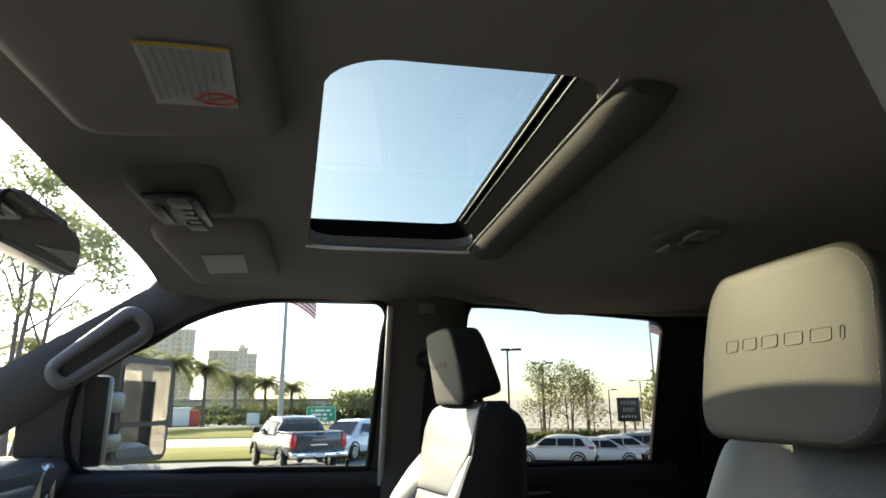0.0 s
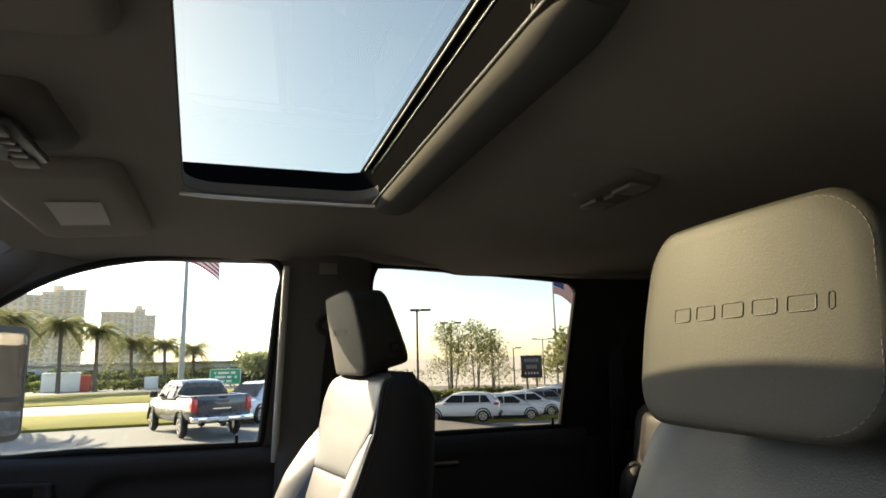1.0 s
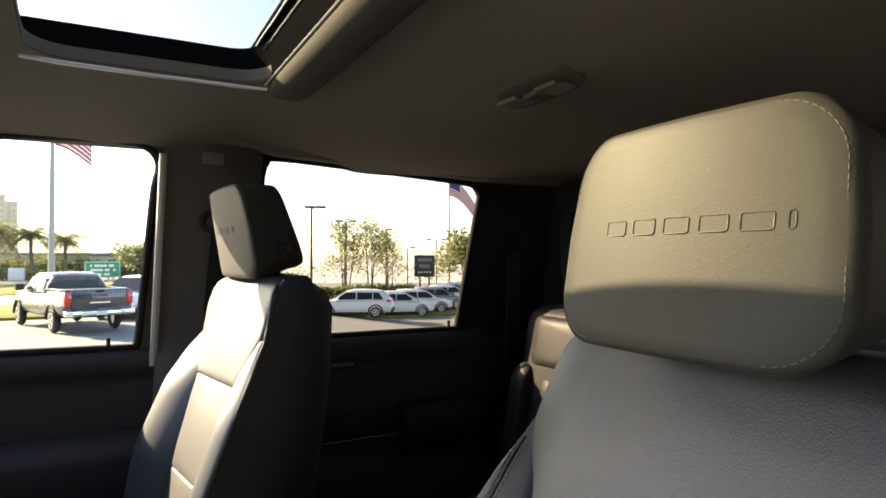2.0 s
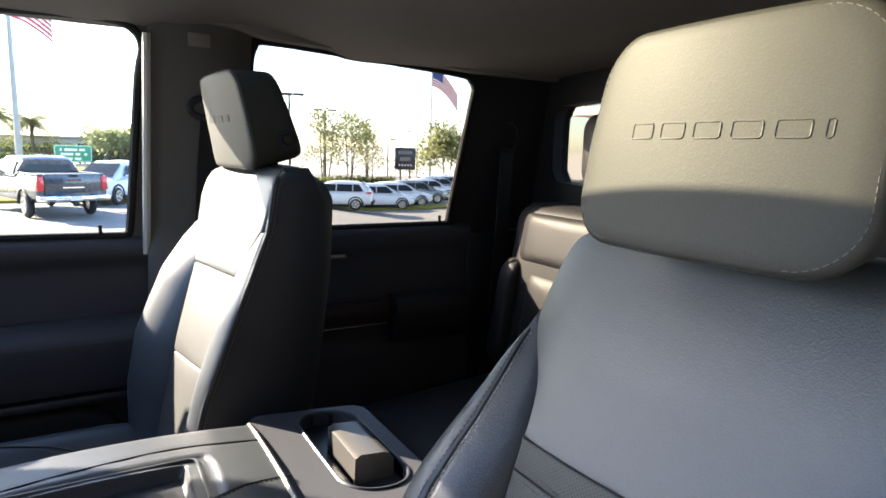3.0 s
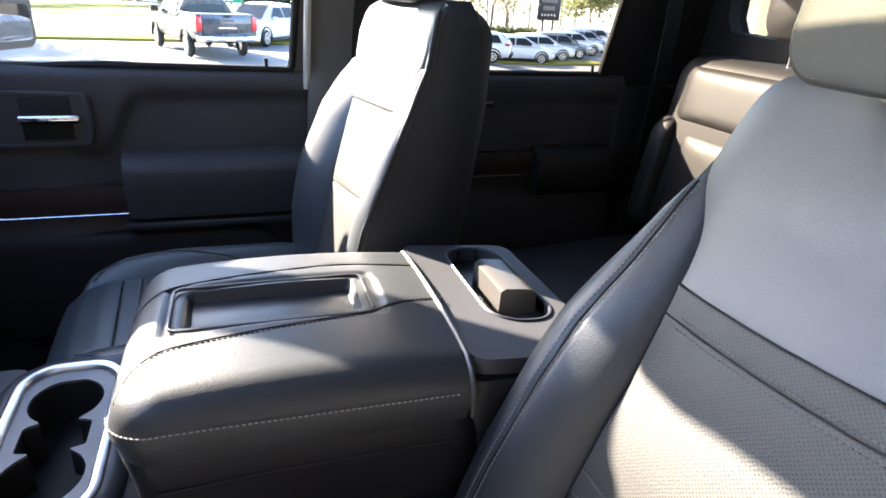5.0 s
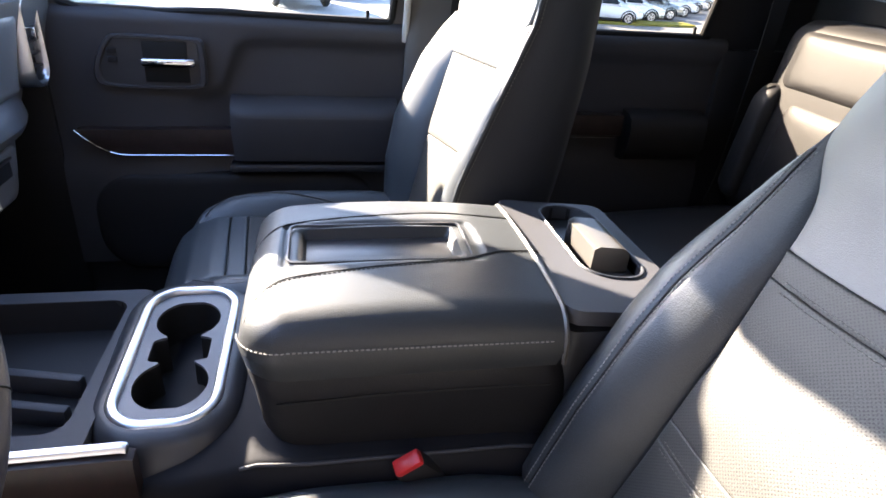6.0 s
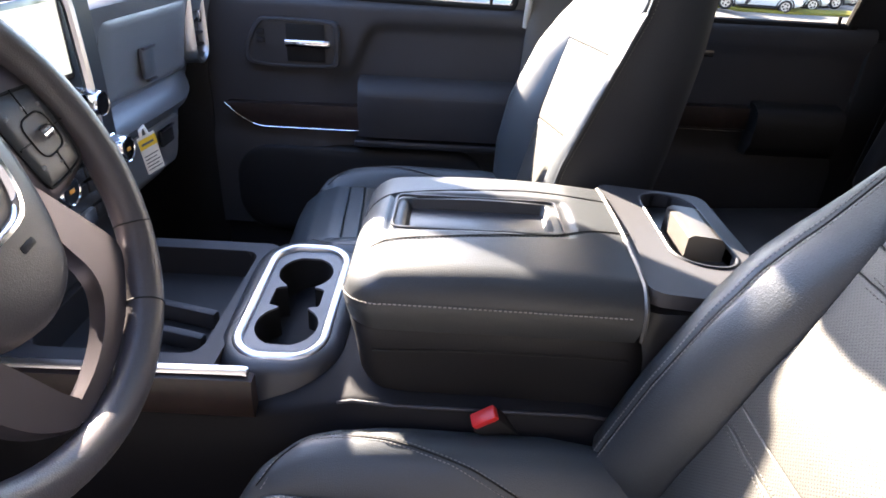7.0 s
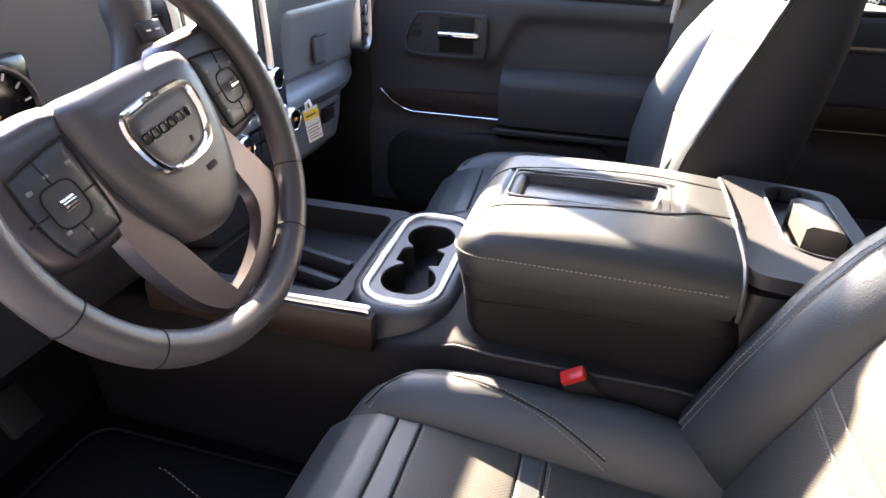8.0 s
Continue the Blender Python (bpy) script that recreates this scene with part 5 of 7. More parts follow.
# towing mirror outside the passenger window
mirror = thing("towing_mirror", (1.0, 0.84, 1.5), "large towing mirror with black housing and two glasses", "mirror")
part("housing", loft([[(x, 0.905 - 0.42 * (x - 1.06) - d, z) for x, z in rounded(0.215 * s, 0.30 * s, 0.03, 5, 1.06, 1.610)] for d, s in ((-0.05, 0.7), (-0.01, 0.96), (0.03, 1.0), (0.05, 1.0), (0.05, 0.93))]), M_PLASTIC_HARD, mirror, "black mirror housing")
def glass_on(z0, z1, nm):
    bm = bmesh.new()
    zc, zh = (z0 + z1) / 2, (z1 - z0)
    vs = [bm.verts.new((x, 0.852 - 0.42 * (x - 1.06), z)) for x, z in rounded(0.190, zh, 0.015, 4, 1.06, zc)]
    bm.faces.new(vs)
    bmesh.ops.solidify(bm, geom=bm.faces[:], thickness=0.004)
    part(nm, bm, M_MIRROR, mirror, "silvered mirror glass")
glass_on(1.575, 1.742, "main_glass")
glass_on(1.478, 1.562, "lower_glass")
part("arm", box(0.84, 0.97, 0.88, 0.925, 1.60, 1.66, 0.012), M_PLASTIC_HARD, mirror)
part("arm", box(0.84, 0.97, 0.88, 0.925, 1.50, 1.55, 0.012), M_PLASTIC_HARD, mirror)
part("base", box(0.82, 0.865, 0.88, 1.0, 1.47, 1.70, 0.015), M_PLASTIC_HARD, mirror)
# ---- dashboard ----
dash = thing("dashboard", (0.0, 1.1, 1.0), "black padded dashboard with glove boxes, screen and air vents", "dashboard")


def profile(x):
    pull = 0.02 * (abs(x) / 0.8) ** 3
    p = [(1.44, 1.455), (1.20, 1.492), (1.03, 1.500), (0.985, 1.494), (0.965, 1.478), (0.968, 1.455), (0.985, 1.40), (0.995, 1.33), (0.988, 1.298), (0.972, 1.288), (0.957, 1.274), (0.952, 1.256), (0.960, 1.240), (0.978, 1.232), (0.99, 1.20), (1.00, 1.13), (1.03, 1.08), (1.12, 1.06), (1.28, 1.06)]
    if x < -0.05:                                     # cowl over the instruments
        s = 0.5 - 0.5 * math.cos(math.pi * min(1, max(0, (-0.05 - x) / 0.10)))
        e = max(0.0, 1 - max(0, (-x - 0.62) / 0.16)) if x < -0.62 else 1.0
        p = [(y - 0.03 * s * e * (1 if 1.27 < z < 1.52 and y < 1.1 else 0), z + (0.075 * s * e if (y < 1.25 and z > 1.44) else 0)) for y, z in p]
    away = 0.13 * max(0.0, (x - 0.50) / 0.30) ** 2        # the lower half falls away towards the door
    return [(x, y - pull + away * min(1.0, max(0.0, (1.315 - z) / 0.04)), z) for y, z in p]


bm = loft([profile(x) for x in np.concatenate([np.linspace(-0.80, -0.26, 15), np.linspace(-0.25, -0.02, 14), np.linspace(0.02, 0.80, 18)])])
part("dash_body", bm, M_DASH, dash, "soft black dashboard pad", angle=35)

low = [[(x, y - 0.007, z) for x, y, z in profile(x)[12:]] for x in np.linspace(-0.78, -0.16, 12)]
part("knee_panel", loft([[(x, 1.02, 1.246)] + row + [(x, 1.30, 1.10)] for x, row in zip(np.linspace(-0.78, -0.16, 12), low)]), M_PLASTIC, dash, "black knee panel", angle=40)


def face_panel(name, x0, x1, z0, z1, mat, lift, label="", r=0.02, yb=None):
    def ysurf(x, z):
        return (yb if yb is not None else interp(z, [(1.13, 1.0), (1.20, 0.99), (1.24, 0.975), (1.292, 0.992), (1.33, 0.995), (1.40, 0.985), (1.455, 0.968)])) - 0.02 * (abs(x) / 0.8) ** 3
    out = rounded(x1 - x0, z1 - z0, r, 4, (x0 + x1) / 2, (z0 + z1) / 2)
    return part(name, pillow(out, lambda u, v, h: Vector((u, ysurf(u, v) - h, v)), lift, 0.004, 5, 3.5), mat, dash, label, angle=60)


ug = face_panel("upper_glove_box", 0.305, 0.665, 1.302, 1.452, M_PANEL, 0.006, "upper glove box door")
part("latch", box(0.440, 0.490, 0.968, 0.978, 1.325, 1.385, 0.004), M_DASH, ug, "recessed black latch")
part("latch_edge", box(0.440, 0.490, 0.962, 0.969, 1.381, 1.387, 0.001), M_PEWTER, ug)
part("latch_edge", box(0.445, 0.485, 0.965, 0.973, 1.318, 1.322, 0.001), M_PEWTER, ug)
lg = face_panel("lower_glove_box", 0.300, 0.575, 1.110, 1.224, M_PANEL, 0.008, "lower glove box door", 0.03)
part("latch", box(0.450, 0.510, 0.964, 0.972, 1.175, 1.212, 0.004), M_PLASTIC, lg, "recessed black latch")
part("latch_edge", box(0.452, 0.508, 0.958, 0.964, 1.210, 1.215, 0.001), M_PEWTER, lg)
# passenger vent
ring = rounded(0.080, 0.190, 0.039, 8, 0.712, 1.398)
vent = part("vent", loft([[(0.712 + (x - 0.712) * s, 0.960 - d, 1.398 + (z - 1.398) * s) for x, z in ring] for d, s in ((-0.03, 1.02), (0.004, 1.0), (0.008, 0.93), (0.002, 0.86), (-0.03, 0.84))], True, False), M_SATIN, dash, "oval silver-rimmed air vent")
part("vent_core", loft([[(0.712 + (x - 0.712) * 0.85, 0.975, 1.398 + (z - 1.398) * 0.85) for x, z in ring], [(0.712 + (x - 0.712) * 0.2, 0.978, 1.398 + (z - 1.398) * 0.2) for x, z in ring]]), M_RUBBER, vent)
for k in range(5):
    z = 1.345 + 0.026 * k
    part("slat", box(0.686, 0.738, 0.958, 0.976, z - 0.0025, z + 0.0025, 0.001), M_PLASTIC_HARD, vent)
part("vent_tab", box(0.708, 0.716, 0.948, 0.962, 1.400, 1.424, 0.002), M_CHROME, vent)
# centre stack
stack = part("control_panel", loft([[(x, y, z) for x, z in rounded(0.315 * s, 0.44 * s, 0.03, 4, 0.075, 1.315)] for y, s in ((1.0, 1.03), (0.945, 1.0), (0.935, 0.98), (0.935, 0.5))]), M_PLASTIC_HARD, dash, "charcoal centre stack")
part("screen", box(-0.070, 0.136, 0.925, 0.936, 1.400, 1.522, 0.004), M_GLOSS, stack, "glossy black touch screen")
part("display", box(-0.060, 0.126, 0.9238, 0.9248, 1.410, 1.512, 0), M_DISPLAY, stack, "pale map display with window glare put in as glow")
for x in (-0.085, 0.155):
    part("silver_side", tube([(x, 0.932, 1.54), (x, 0.924, 1.50), (x + 0.0, 0.920, 1.40), (x * 0.97 + 0.002, 0.918, 1.34), (x * 0.93 + 0.005, 0.918, 1.25), (x * 0.9 + 0.007, 0.925, 1.16)], 0.008, 8), M_SATIN, stack, "curved silver trim")
for s in (0.170, -0.110):
    part("stack_vent", box(min(s, s + 0.022), s + 0.022, 0.945, 0.955, 1.39, 1.50, 0.003), M_RUBBER, stack)
def knob(x, z, r, y=0.93, ink=True):
    k = part("knob", loft([[(x + r * s * math.cos(a), y - d, z + r * s * math.sin(a)) for a in np.linspace(0, math.tau, 24, endpoint=False)] for d, s in ((-0.005, 1.05), (0.006, 1.05), (0.008, 0.96), (0.028, 0.92), (0.031, 0.86), (0.029, 0.80))]), M_CHROME, stack, "chrome rotary knob")
    part("knob_face", cyl((x, y - 0.0285, z), (x, y - 0.0305, z), r * 0.74, n=24), M_GLOSS, k)
    if ink:
        part("knob_mark", box(x - 0.006, x + 0.006, y - 0.0312, y - 0.0302, z - 0.003, z + 0.003), M_AMBER, k, "small amber display mark")
knob(0.148, 1.358, 0.022, ink=False)
knob(0.018, 1.262, 0.025)
knob(0.195, 1.266, 0.025)
for j, z in enumerate((1.285, 1.258, 1.232)):
    for i in range(3):
        part("key", box(0.040 + i * 0.030, 0.066 + i * 0.030, 0.924, 0.934, z - 0.010, z + 0.010, 0.002), M_PLASTIC if j else M_SATIN, stack)
for i in range(6):
    part("key", box(-0.04 + i * 0.038, -0.008 + i * 0.038, 0.926, 0.936, 1.172, 1.196, 0.002), M_SATIN if i % 2 else M_PLASTIC, stack)
# paper tag hanging from the knob
tag = thing("paper_tag", (0.212, 0.88, 1.24), "white paper tag with a yellow header hanging on a knob", "tag")
tm = Matrix.Translation((0.212, 0.876, 1.290)) @ Matrix.Rotation(radians(-28), 4, "Z") @ Matrix.Rotation(radians(-12), 4, "Y") @ Matrix.Scale(0.86, 4) @ Matrix.Rotation(radians(6), 4, "X")
part("paper", box(-0.021, 0.021, -0.0006, 0.0006, -0.090, -0.004, 0, 2, None, tm), M_PAPER, tag, "white printed paper")
part("header", box(-0.021, 0.021, -0.0018, -0.0010, -0.032, -0.010, 0, 2, None, tm), M_YELLOW, tag, "yellow warning header")
for k in range(5):
    part("print_line", box(-0.017, 0.017 - 0.006 * (k % 2), -0.0016, -0.0010, -0.050 - 0.008 * k, -0.048 - 0.008 * k, 0, 2, None, tm), M_INK, tag)
part("print_line", box(-0.016, 0.013, -0.0026, -0.0020, -0.024, -0.019, 0, 2, None, tm), M_INK, tag)
part("loop", tube([tm @ Vector(p) for p in ((-0.010, 0, -0.006), (-0.008, 0, 0.010), (0.002, 0, 0.015), (0.006, 0, -0.004))], 0.003, 6), M_PAPER, tag)
# instrument cluster
cl = part("instrument_panel", box(-0.61, -0.335, 0.93, 0.95, 1.37, 1.492, 0.01), M_GLOSS, dash, "dark instrument cluster")
for x in (-0.535, -0.395):
    g = part("gauge", loft([[(x + 0.052 * s * math.cos(a), 0.928 - d, 1.434 + 0.052 * s * math.sin(a)) for a in np.linspace(0, math.tau, 28, endpoint=False)] for d, s in ((0, 1.05), (0.008, 1.03), (0.008, 0.97), (0.002, 0.93))], True, False), M_PEWTER, cl, "round gauge with silver rim")
    for k in range(11):
        a = radians(220 - 26 * k)
        c, s_ = math.cos(a), math.sin(a)
        part("tick", cyl((x + 0.038 * c, 0.926, 1.434 + 0.038 * s_), (x + 0.046 * c, 0.926, 1.434 + 0.046 * s_), 0.0012, n=5), M_PAPER, g)
    part("needle", cyl((x, 0.924, 1.434), (x - 0.03, 0.924, 1.411), 0.0014, 0.0006, n=5), M_YELLOW, g)

# ---- steering wheel ----
WC, WT, WR = Vector((-0.446, 0.676, 1.442)), radians(22), radians(8)
E1, E2, EN = Vector((1, 0, 0)), Vector((0, math.sin(WT), math.cos(WT))), Vector((0, -math.cos(WT), math.sin(WT)))
W3 = lambda u, v, h=0.0: WC + E1 * u + E2 * v + EN * h
WH = lambda u, v, h=0.0: W3(0.010 + u * math.cos(WR) - v * math.sin(WR), u * math.sin(WR) + v * math.cos(WR), h)     # turned with the hub
RR = 0.182
wheel = thing("steering_wheel", WC, "black leather steering wheel with pewter lower spokes and silver badge ring", "steering wheel")
curve2 = lambda pts, n=4: [tuple(v)[:2] for v in smooth_line([Vector((*p, 0)) for p in pts], n, True)]
rim_pts = [W3(RR * math.cos(a), RR * math.sin(a)) for a in np.linspace(0, math.tau, 80, endpoint=False)]
rim = part("rim", tube(rim_pts, 0.0166, 16, True), M_WHEEL, wheel, "black leather rim", angle=70)
for a in (-25, 205, 230, 310):
    c = W3(RR * math.cos(radians(a)), RR * math.sin(radians(a)))
    o = (E1 * math.cos(radians(a)) + E2 * math.sin(radians(a)))
    part("rim_seam", tube([c + (o * math.cos(k) + EN * math.sin(k)) * 0.0168 for k in np.linspace(0, math.tau, 20, endpoint=False)], 0.0008, 5, True), M_RUBBER, rim)
hub_out = curve2(((0, 0.074), (0.050, 0.073), (0.080, 0.066), (0.086, 0.038), (0.078, -0.008), (0.064, -0.048), (0.042, -0.080), (0.0, -0.092), (-0.042, -0.080), (-0.064, -0.048), (-0.078, -0.008), (-0.086, 0.038), (-0.082, 0.070), (-0.050, 0.076)))
hub = part("airbag_cover", pillow(hub_out, lambda u, v, h: WH(u, v, h - 0.012), 0.026, 0.03, 9, 2.3), M_WHEEL, wheel, "black airbag cover", angle=70)
badge = curve2(((0, 0.034), (0.038, 0.032), (0.047, 0.024), (0.047, 0.008), (0.041, -0.012), (0.028, -0.025), (0, -0.028), (-0.028, -0.025), (-0.041, -0.012), (-0.047, 0.008), (-0.047, 0.024), (-0.038, 0.032)))
part("badge_ring", tube([WH(u, v + 0.011, 0.0135) for u, v in badge], 0.0042, 8, True, flat=1.3), M_CHROME, hub, "chrome badge ring")
part("badge_plate", pillow([(u * 0.95, v * 0.95 + 0.011) for u, v in badge], lambda u, v, h: WH(u, v, 0.0125 + h), 0.0022, 0.006, 4, 3), M_WHEEL, hub)
for k in range(6):
    u = -0.034 + 0.0122 * k
    part("badge_bar", tube([WH(u + x, 0.019 + v, 0.0158) for x, v in rounded(0.0094 if k < 5 else 0.003, 0.0080, 0.001, 1)], 0.0009, 5, True), M_GLOSS, hub, "raised dark badge letter drawn as a bar")
for u, v, w in ((0.014, -0.003, 0.003), (0.018, -0.034, 0.008)):
    part("moulded_mark", pillow([(u + x, v + z) for x, z in rounded(2 * w, 0.006, 0.001, 1)], lambda a, b, h: WH(a, b, 0.0145 + h), 0.0006, 0.002, 2, 3), M_PLASTIC, hub, "small moulded mark drawn as a bar")
for s in (-1, 1):
    sp = curve2([(s * p[0], p[1]) for p in ((0.066, 0.072), (0.120, 0.080), (0.164, 0.074), (0.178, 0.030), (0.170, -0.020), (0.135, -0.036), (0.088, -0.036), (0.066, 0.010))])
    spoke = part("spoke", pillow(sp, lambda u, v, h: WH(u, v, h - 0.020), 0.018, 0.014, 6, 2.6), M_PEWTER, wheel, "pewter side spoke with control buttons", angle=70)
    pad = curve2([(s * p[0], p[1]) for p in ((0.090, 0.050), (0.096, 0.054), (0.142, 0.048), (0.151, 0.042), (0.153, 0.010), (0.147, -0.018), (0.139, -0.024), (0.100, -0.025), (0.092, -0.019), (0.090, 0.016))])
    part("switch_pad", pillow(pad, lambda u, v, h: WH(u, v, -0.0025 + h), 0.003, 0.006, 4, 3), M_PLASTIC_HARD, spoke, "dark switch pad")
    for a, b in (((0.091, 0.012), (0.106, 0.012)), ((0.142, 0.012), (0.160, 0.012)), ((0.124, 0.030), (0.126, 0.052)), ((0.124, -0.006), (0.122, -0.026))):
        part("pad_groove", tube([WH(s * a[0], a[1], 0.0004), WH(s * b[0], b[1], 0.0002)], 0.0009, 5), M_RUBBER, spoke)
    part("pad_edge", tube([WH(u, v, -0.0016) for u, v in pad], 0.0014, 5, True), M_RUBBER, spoke)
    part("rocker", tube([WH(s * (0.124 + x), 0.012 + z, 0.0008) for x, z in rounded(0.034, 0.034, 0.010, 4)], 0.0009, 5, True), M_RUBBER, spoke)
    part("thumb_wheel", cyl(WH(s * 0.118, 0.012, 0.001), WH(s * 0.131, 0.012, 0.001), 0.0058, n=14), M_CHROME, spoke, "chrome thumb wheel")
    for u, v in ((0.101, 0.036), (0.143, 0.032), (0.100, -0.008), (0.138, -0.006), (0.124, 0.036), (0.122, -0.014)):
        part("icon", pillow([(s * u + x, v + z) for x, z in rounded(0.006, 0.0035, 0.0012, 2)], lambda u, v, h: WH(u, v, 0.0003 + h), 0.0006, 0.001, 2, 3), M_STITCH, spoke)
# pewter lower spokes: broad legs that run from the sides of the hub to the foot of the rim
left = curve2(((-0.074, -0.016), (-0.084, -0.040), (-0.078, -0.075), (-0.062, -0.115), (-0.042, -0.146), (-0.014, -0.166), (0.002, -0.156), (-0.008, -0.138), (-0.021, -0.108), (-0.036, -0.076), (-0.050, -0.052), (-0.058, -0.030)), 3)
right = curve2(((0.090, 0.0), (0.110, -0.028), (0.133, -0.066), (0.140, -0.086), (0.127, -0.107), (0.094, -0.136), (0.048, -0.158), (-0.006, -0.168), (-0.006, -0.156), (0.028, -0.147), (0.062, -0.131), (0.086, -0.108), (0.092, -0.084), (0.084, -0.055), (0.080, -0.026)), 3)
for name, line in (("left", left), ("right", right)):
    part("lower_spoke", loft([[W3(u, v, -0.022) for u, v in line], [W3(u, v, -0.010) for u, v in line], [W3(u * 0.985, v * 0.995 + 0.001, -0.004) for u, v in line]]), M_PEWTER, wheel, "pewter lower spoke", angle=30)
part("column", cyl(W3(0, 0, -0.02), W3(0, -0.03, -0.20), 0.055, 0.075, n=24), M_PLASTIC, wheel, "black column shroud")
lever = thing("column_shifter", W3(0.06, 0.07, -0.12), "black column gear lever with plus and minus buttons", "lever")
lv = smooth_line([W3(0.02, 0.0, -0.12), W3(0.075, 0.05, -0.10), W3(0.118, 0.10, -0.085), W3(0.136, 0.15, -0.08), W3(0.150, 0.22, -0.08)], 5)
part("arm", tube(lv, [0.014 + 0.013 * min(1, max(0, (k - 6) / 8)) for k in range(len(lv))], 10), M_PLASTIC_HARD, lever)
part("button_plate", box(-0.016, 0.016, -0.010, 0.010, -0.004, 0.004, 0.002, 2, None, Matrix.Translation(W3(0.124, 0.108, -0.056)) @ Matrix.Rotation(radians(66), 4, "X")), M_PLASTIC, lever)
for dx in (-0.008, 0.006):
    part("mark", box(-0.003, 0.003, -0.0008, 0.0008, -0.0006, 0.0006, 0, 2, None, Matrix.Translation(W3(0.124 + dx, 0.108, -0.0513)) @ Matrix.Rotation(radians(66), 4, "X")), M_PAPER, lever)

# pedals, mat
for x, w, z, nm in ((-0.52, 0.042, 0.93, "brake_pedal"), (-0.35, 0.03, 0.90, "accelerator_pedal")):
    pd = thing(nm, (x, 1.18, z), "black rubber pedal in the dark footwell", "pedal")
    part("pad", box(-w, w, -0.008, 0.008, -0.04, 0.04, 0.005, 2, None, Matrix.Translation((x, 1.17, z)) @ Matrix.Rotation(radians(-30), 4, "X")), M_RUBBER, pd)
    part("arm", tube([(x, 1.18, z), (x, 1.24, z + 0.1), (x, 1.27, z + 0.22)], 0.009, 8), M_PLASTIC_HARD, pd)
mat_ = thing("floor_mat", (-0.45, 0.85, 0.712), "black carpet floor mat with bound edge", "mat")
part("carpet", pillow(rounded(0.46, 0.62, 0.05, 5, -0.43, 0.88), lambda u, v, h: Vector((u, v, 0.713 + h)), 0.008, 0.004, 4, 3), M_CARPET, mat_)
part("binding", tube([(x, y, 0.721) for x, y in rounded(0.46, 0.62, 0.05, 5, -0.43, 0.88)], 0.004, 6, True), M_CARPET, mat_)
part("stitching", dashes([(-0.30, 0.88, 0.7235), (-0.262, 0.985, 0.7235), (-0.262, 1.01, 0.7235)], 0.006, 0.006, 0.0008), M_GREYINK, mat_, "white stitched mark", "stuff")
# ---- things under the roof ----
def visor(name, x0, x1, y0, y1, label, seed):
    v = thing(name, ((x0 + x1) / 2, y1, 1.93), label, "sun visor")
    out = rounded(x1 - x0, y1 - y0, 0.035, 6, (x0 + x1) / 2, (y0 + y1) / 2)
    part("pad", pillow(out, lambda a, b, h: Vector((a, b, roof_z(a * 0.9, b) - 0.008 - h)), 0.018, 0.008, 7, 2.6), M_HEADLINER, v, "grey cloth visor pad", angle=70)
    part("hinge", cyl((x0 + 0.03 if seed else x1 - 0.03, y1 - 0.01, 1.925), (x0 + 0.09 if seed else x1 - 0.09, y1 - 0.01, 1.925), 0.007, n=10), M_PILLAR, v)
    return v


vl = visor("sun_visor", -0.635, -0.212, 0.378, 0.610, "grey cloth sun visor with a printed warning label", 1)
lz = lambda x, y: roof_z(x * 0.9, y) - 0.0275
tilt_l = Matrix.Translation((-0.380, 0.455, 0)) @ Matrix.Rotation(radians(4), 4, "Z")
def on_label(a, b):
    p = tilt_l @ Vector((a, b, 0))
    return (p.x, p.y, lz(p.x, p.y))
def flat_patch(x0, x1, y0, y1, off, n=4):
    rows = []
    for j in range(n + 1):
        row = []
        for i in range(n + 1):
            p = on_label(x0 + (x1 - x0) * i / n, y0 + (y1 - y0) * j / n)
            row.append((p[0], p[1], p[2] - off))
        rows.append(row)
    bm = loft(rows, False, False)
    bmesh.ops.solidify(bm, geom=bm.faces[:], thickness=0.0004)
    return bm
lab = part("warning_label", flat_patch(-0.060, 0.060, -0.040, 0.040, 0.0015), M_PAPER, vl, "white printed warning label")
part("label_header", flat_patch(-0.060, -0.055, -0.040, 0.040, 0.0024), M_YELLOW, lab, "yellow label edge")
for r in range(9):
    y = 0.033 - 0.0078 * r
    ln = 0.036 if r in (3, 7) else 0.050 - 0.004 * (r % 3)
    part("print_line", flat_patch(-0.052, ln - (0.03 if r > 6 else 0), y - 0.0016, y + 0.0016, 0.0024, 2), M_GREYINK, lab)
ringp = [on_label(0.040 + 0.012 * math.cos(a), -0.020 + 0.019 * math.sin(a)) for a in np.linspace(0, math.tau, 24, endpoint=False)]
part("no_sign", tube([(x, y, z - 0.0028) for x, y, z in ringp], 0.0012, 5, True), M_REDINK, lab, "red crossed-out ring")
a, b = on_label(0.033, -0.034), on_label(0.047, -0.006)
part("no_sign", cyl((a[0], a[1], a[2] - 0.0028), (b[0], b[1], b[2] - 0.0028), 0.0012, n=5), M_REDINK, lab)

vr = visor("sun_visor", 0.190, 0.628, 0.447, 0.650, "grey cloth sun visor with a blank white card", 0)
tilt_l = Matrix.Translation((0.424, 0.547, 0)) @ Matrix.Rotation(radians(4), 4, "Z")
part("card", flat_patch(-0.080, 0.080, -0.042, 0.042, 0.0015), M_PAPER, vr, "blank white card")

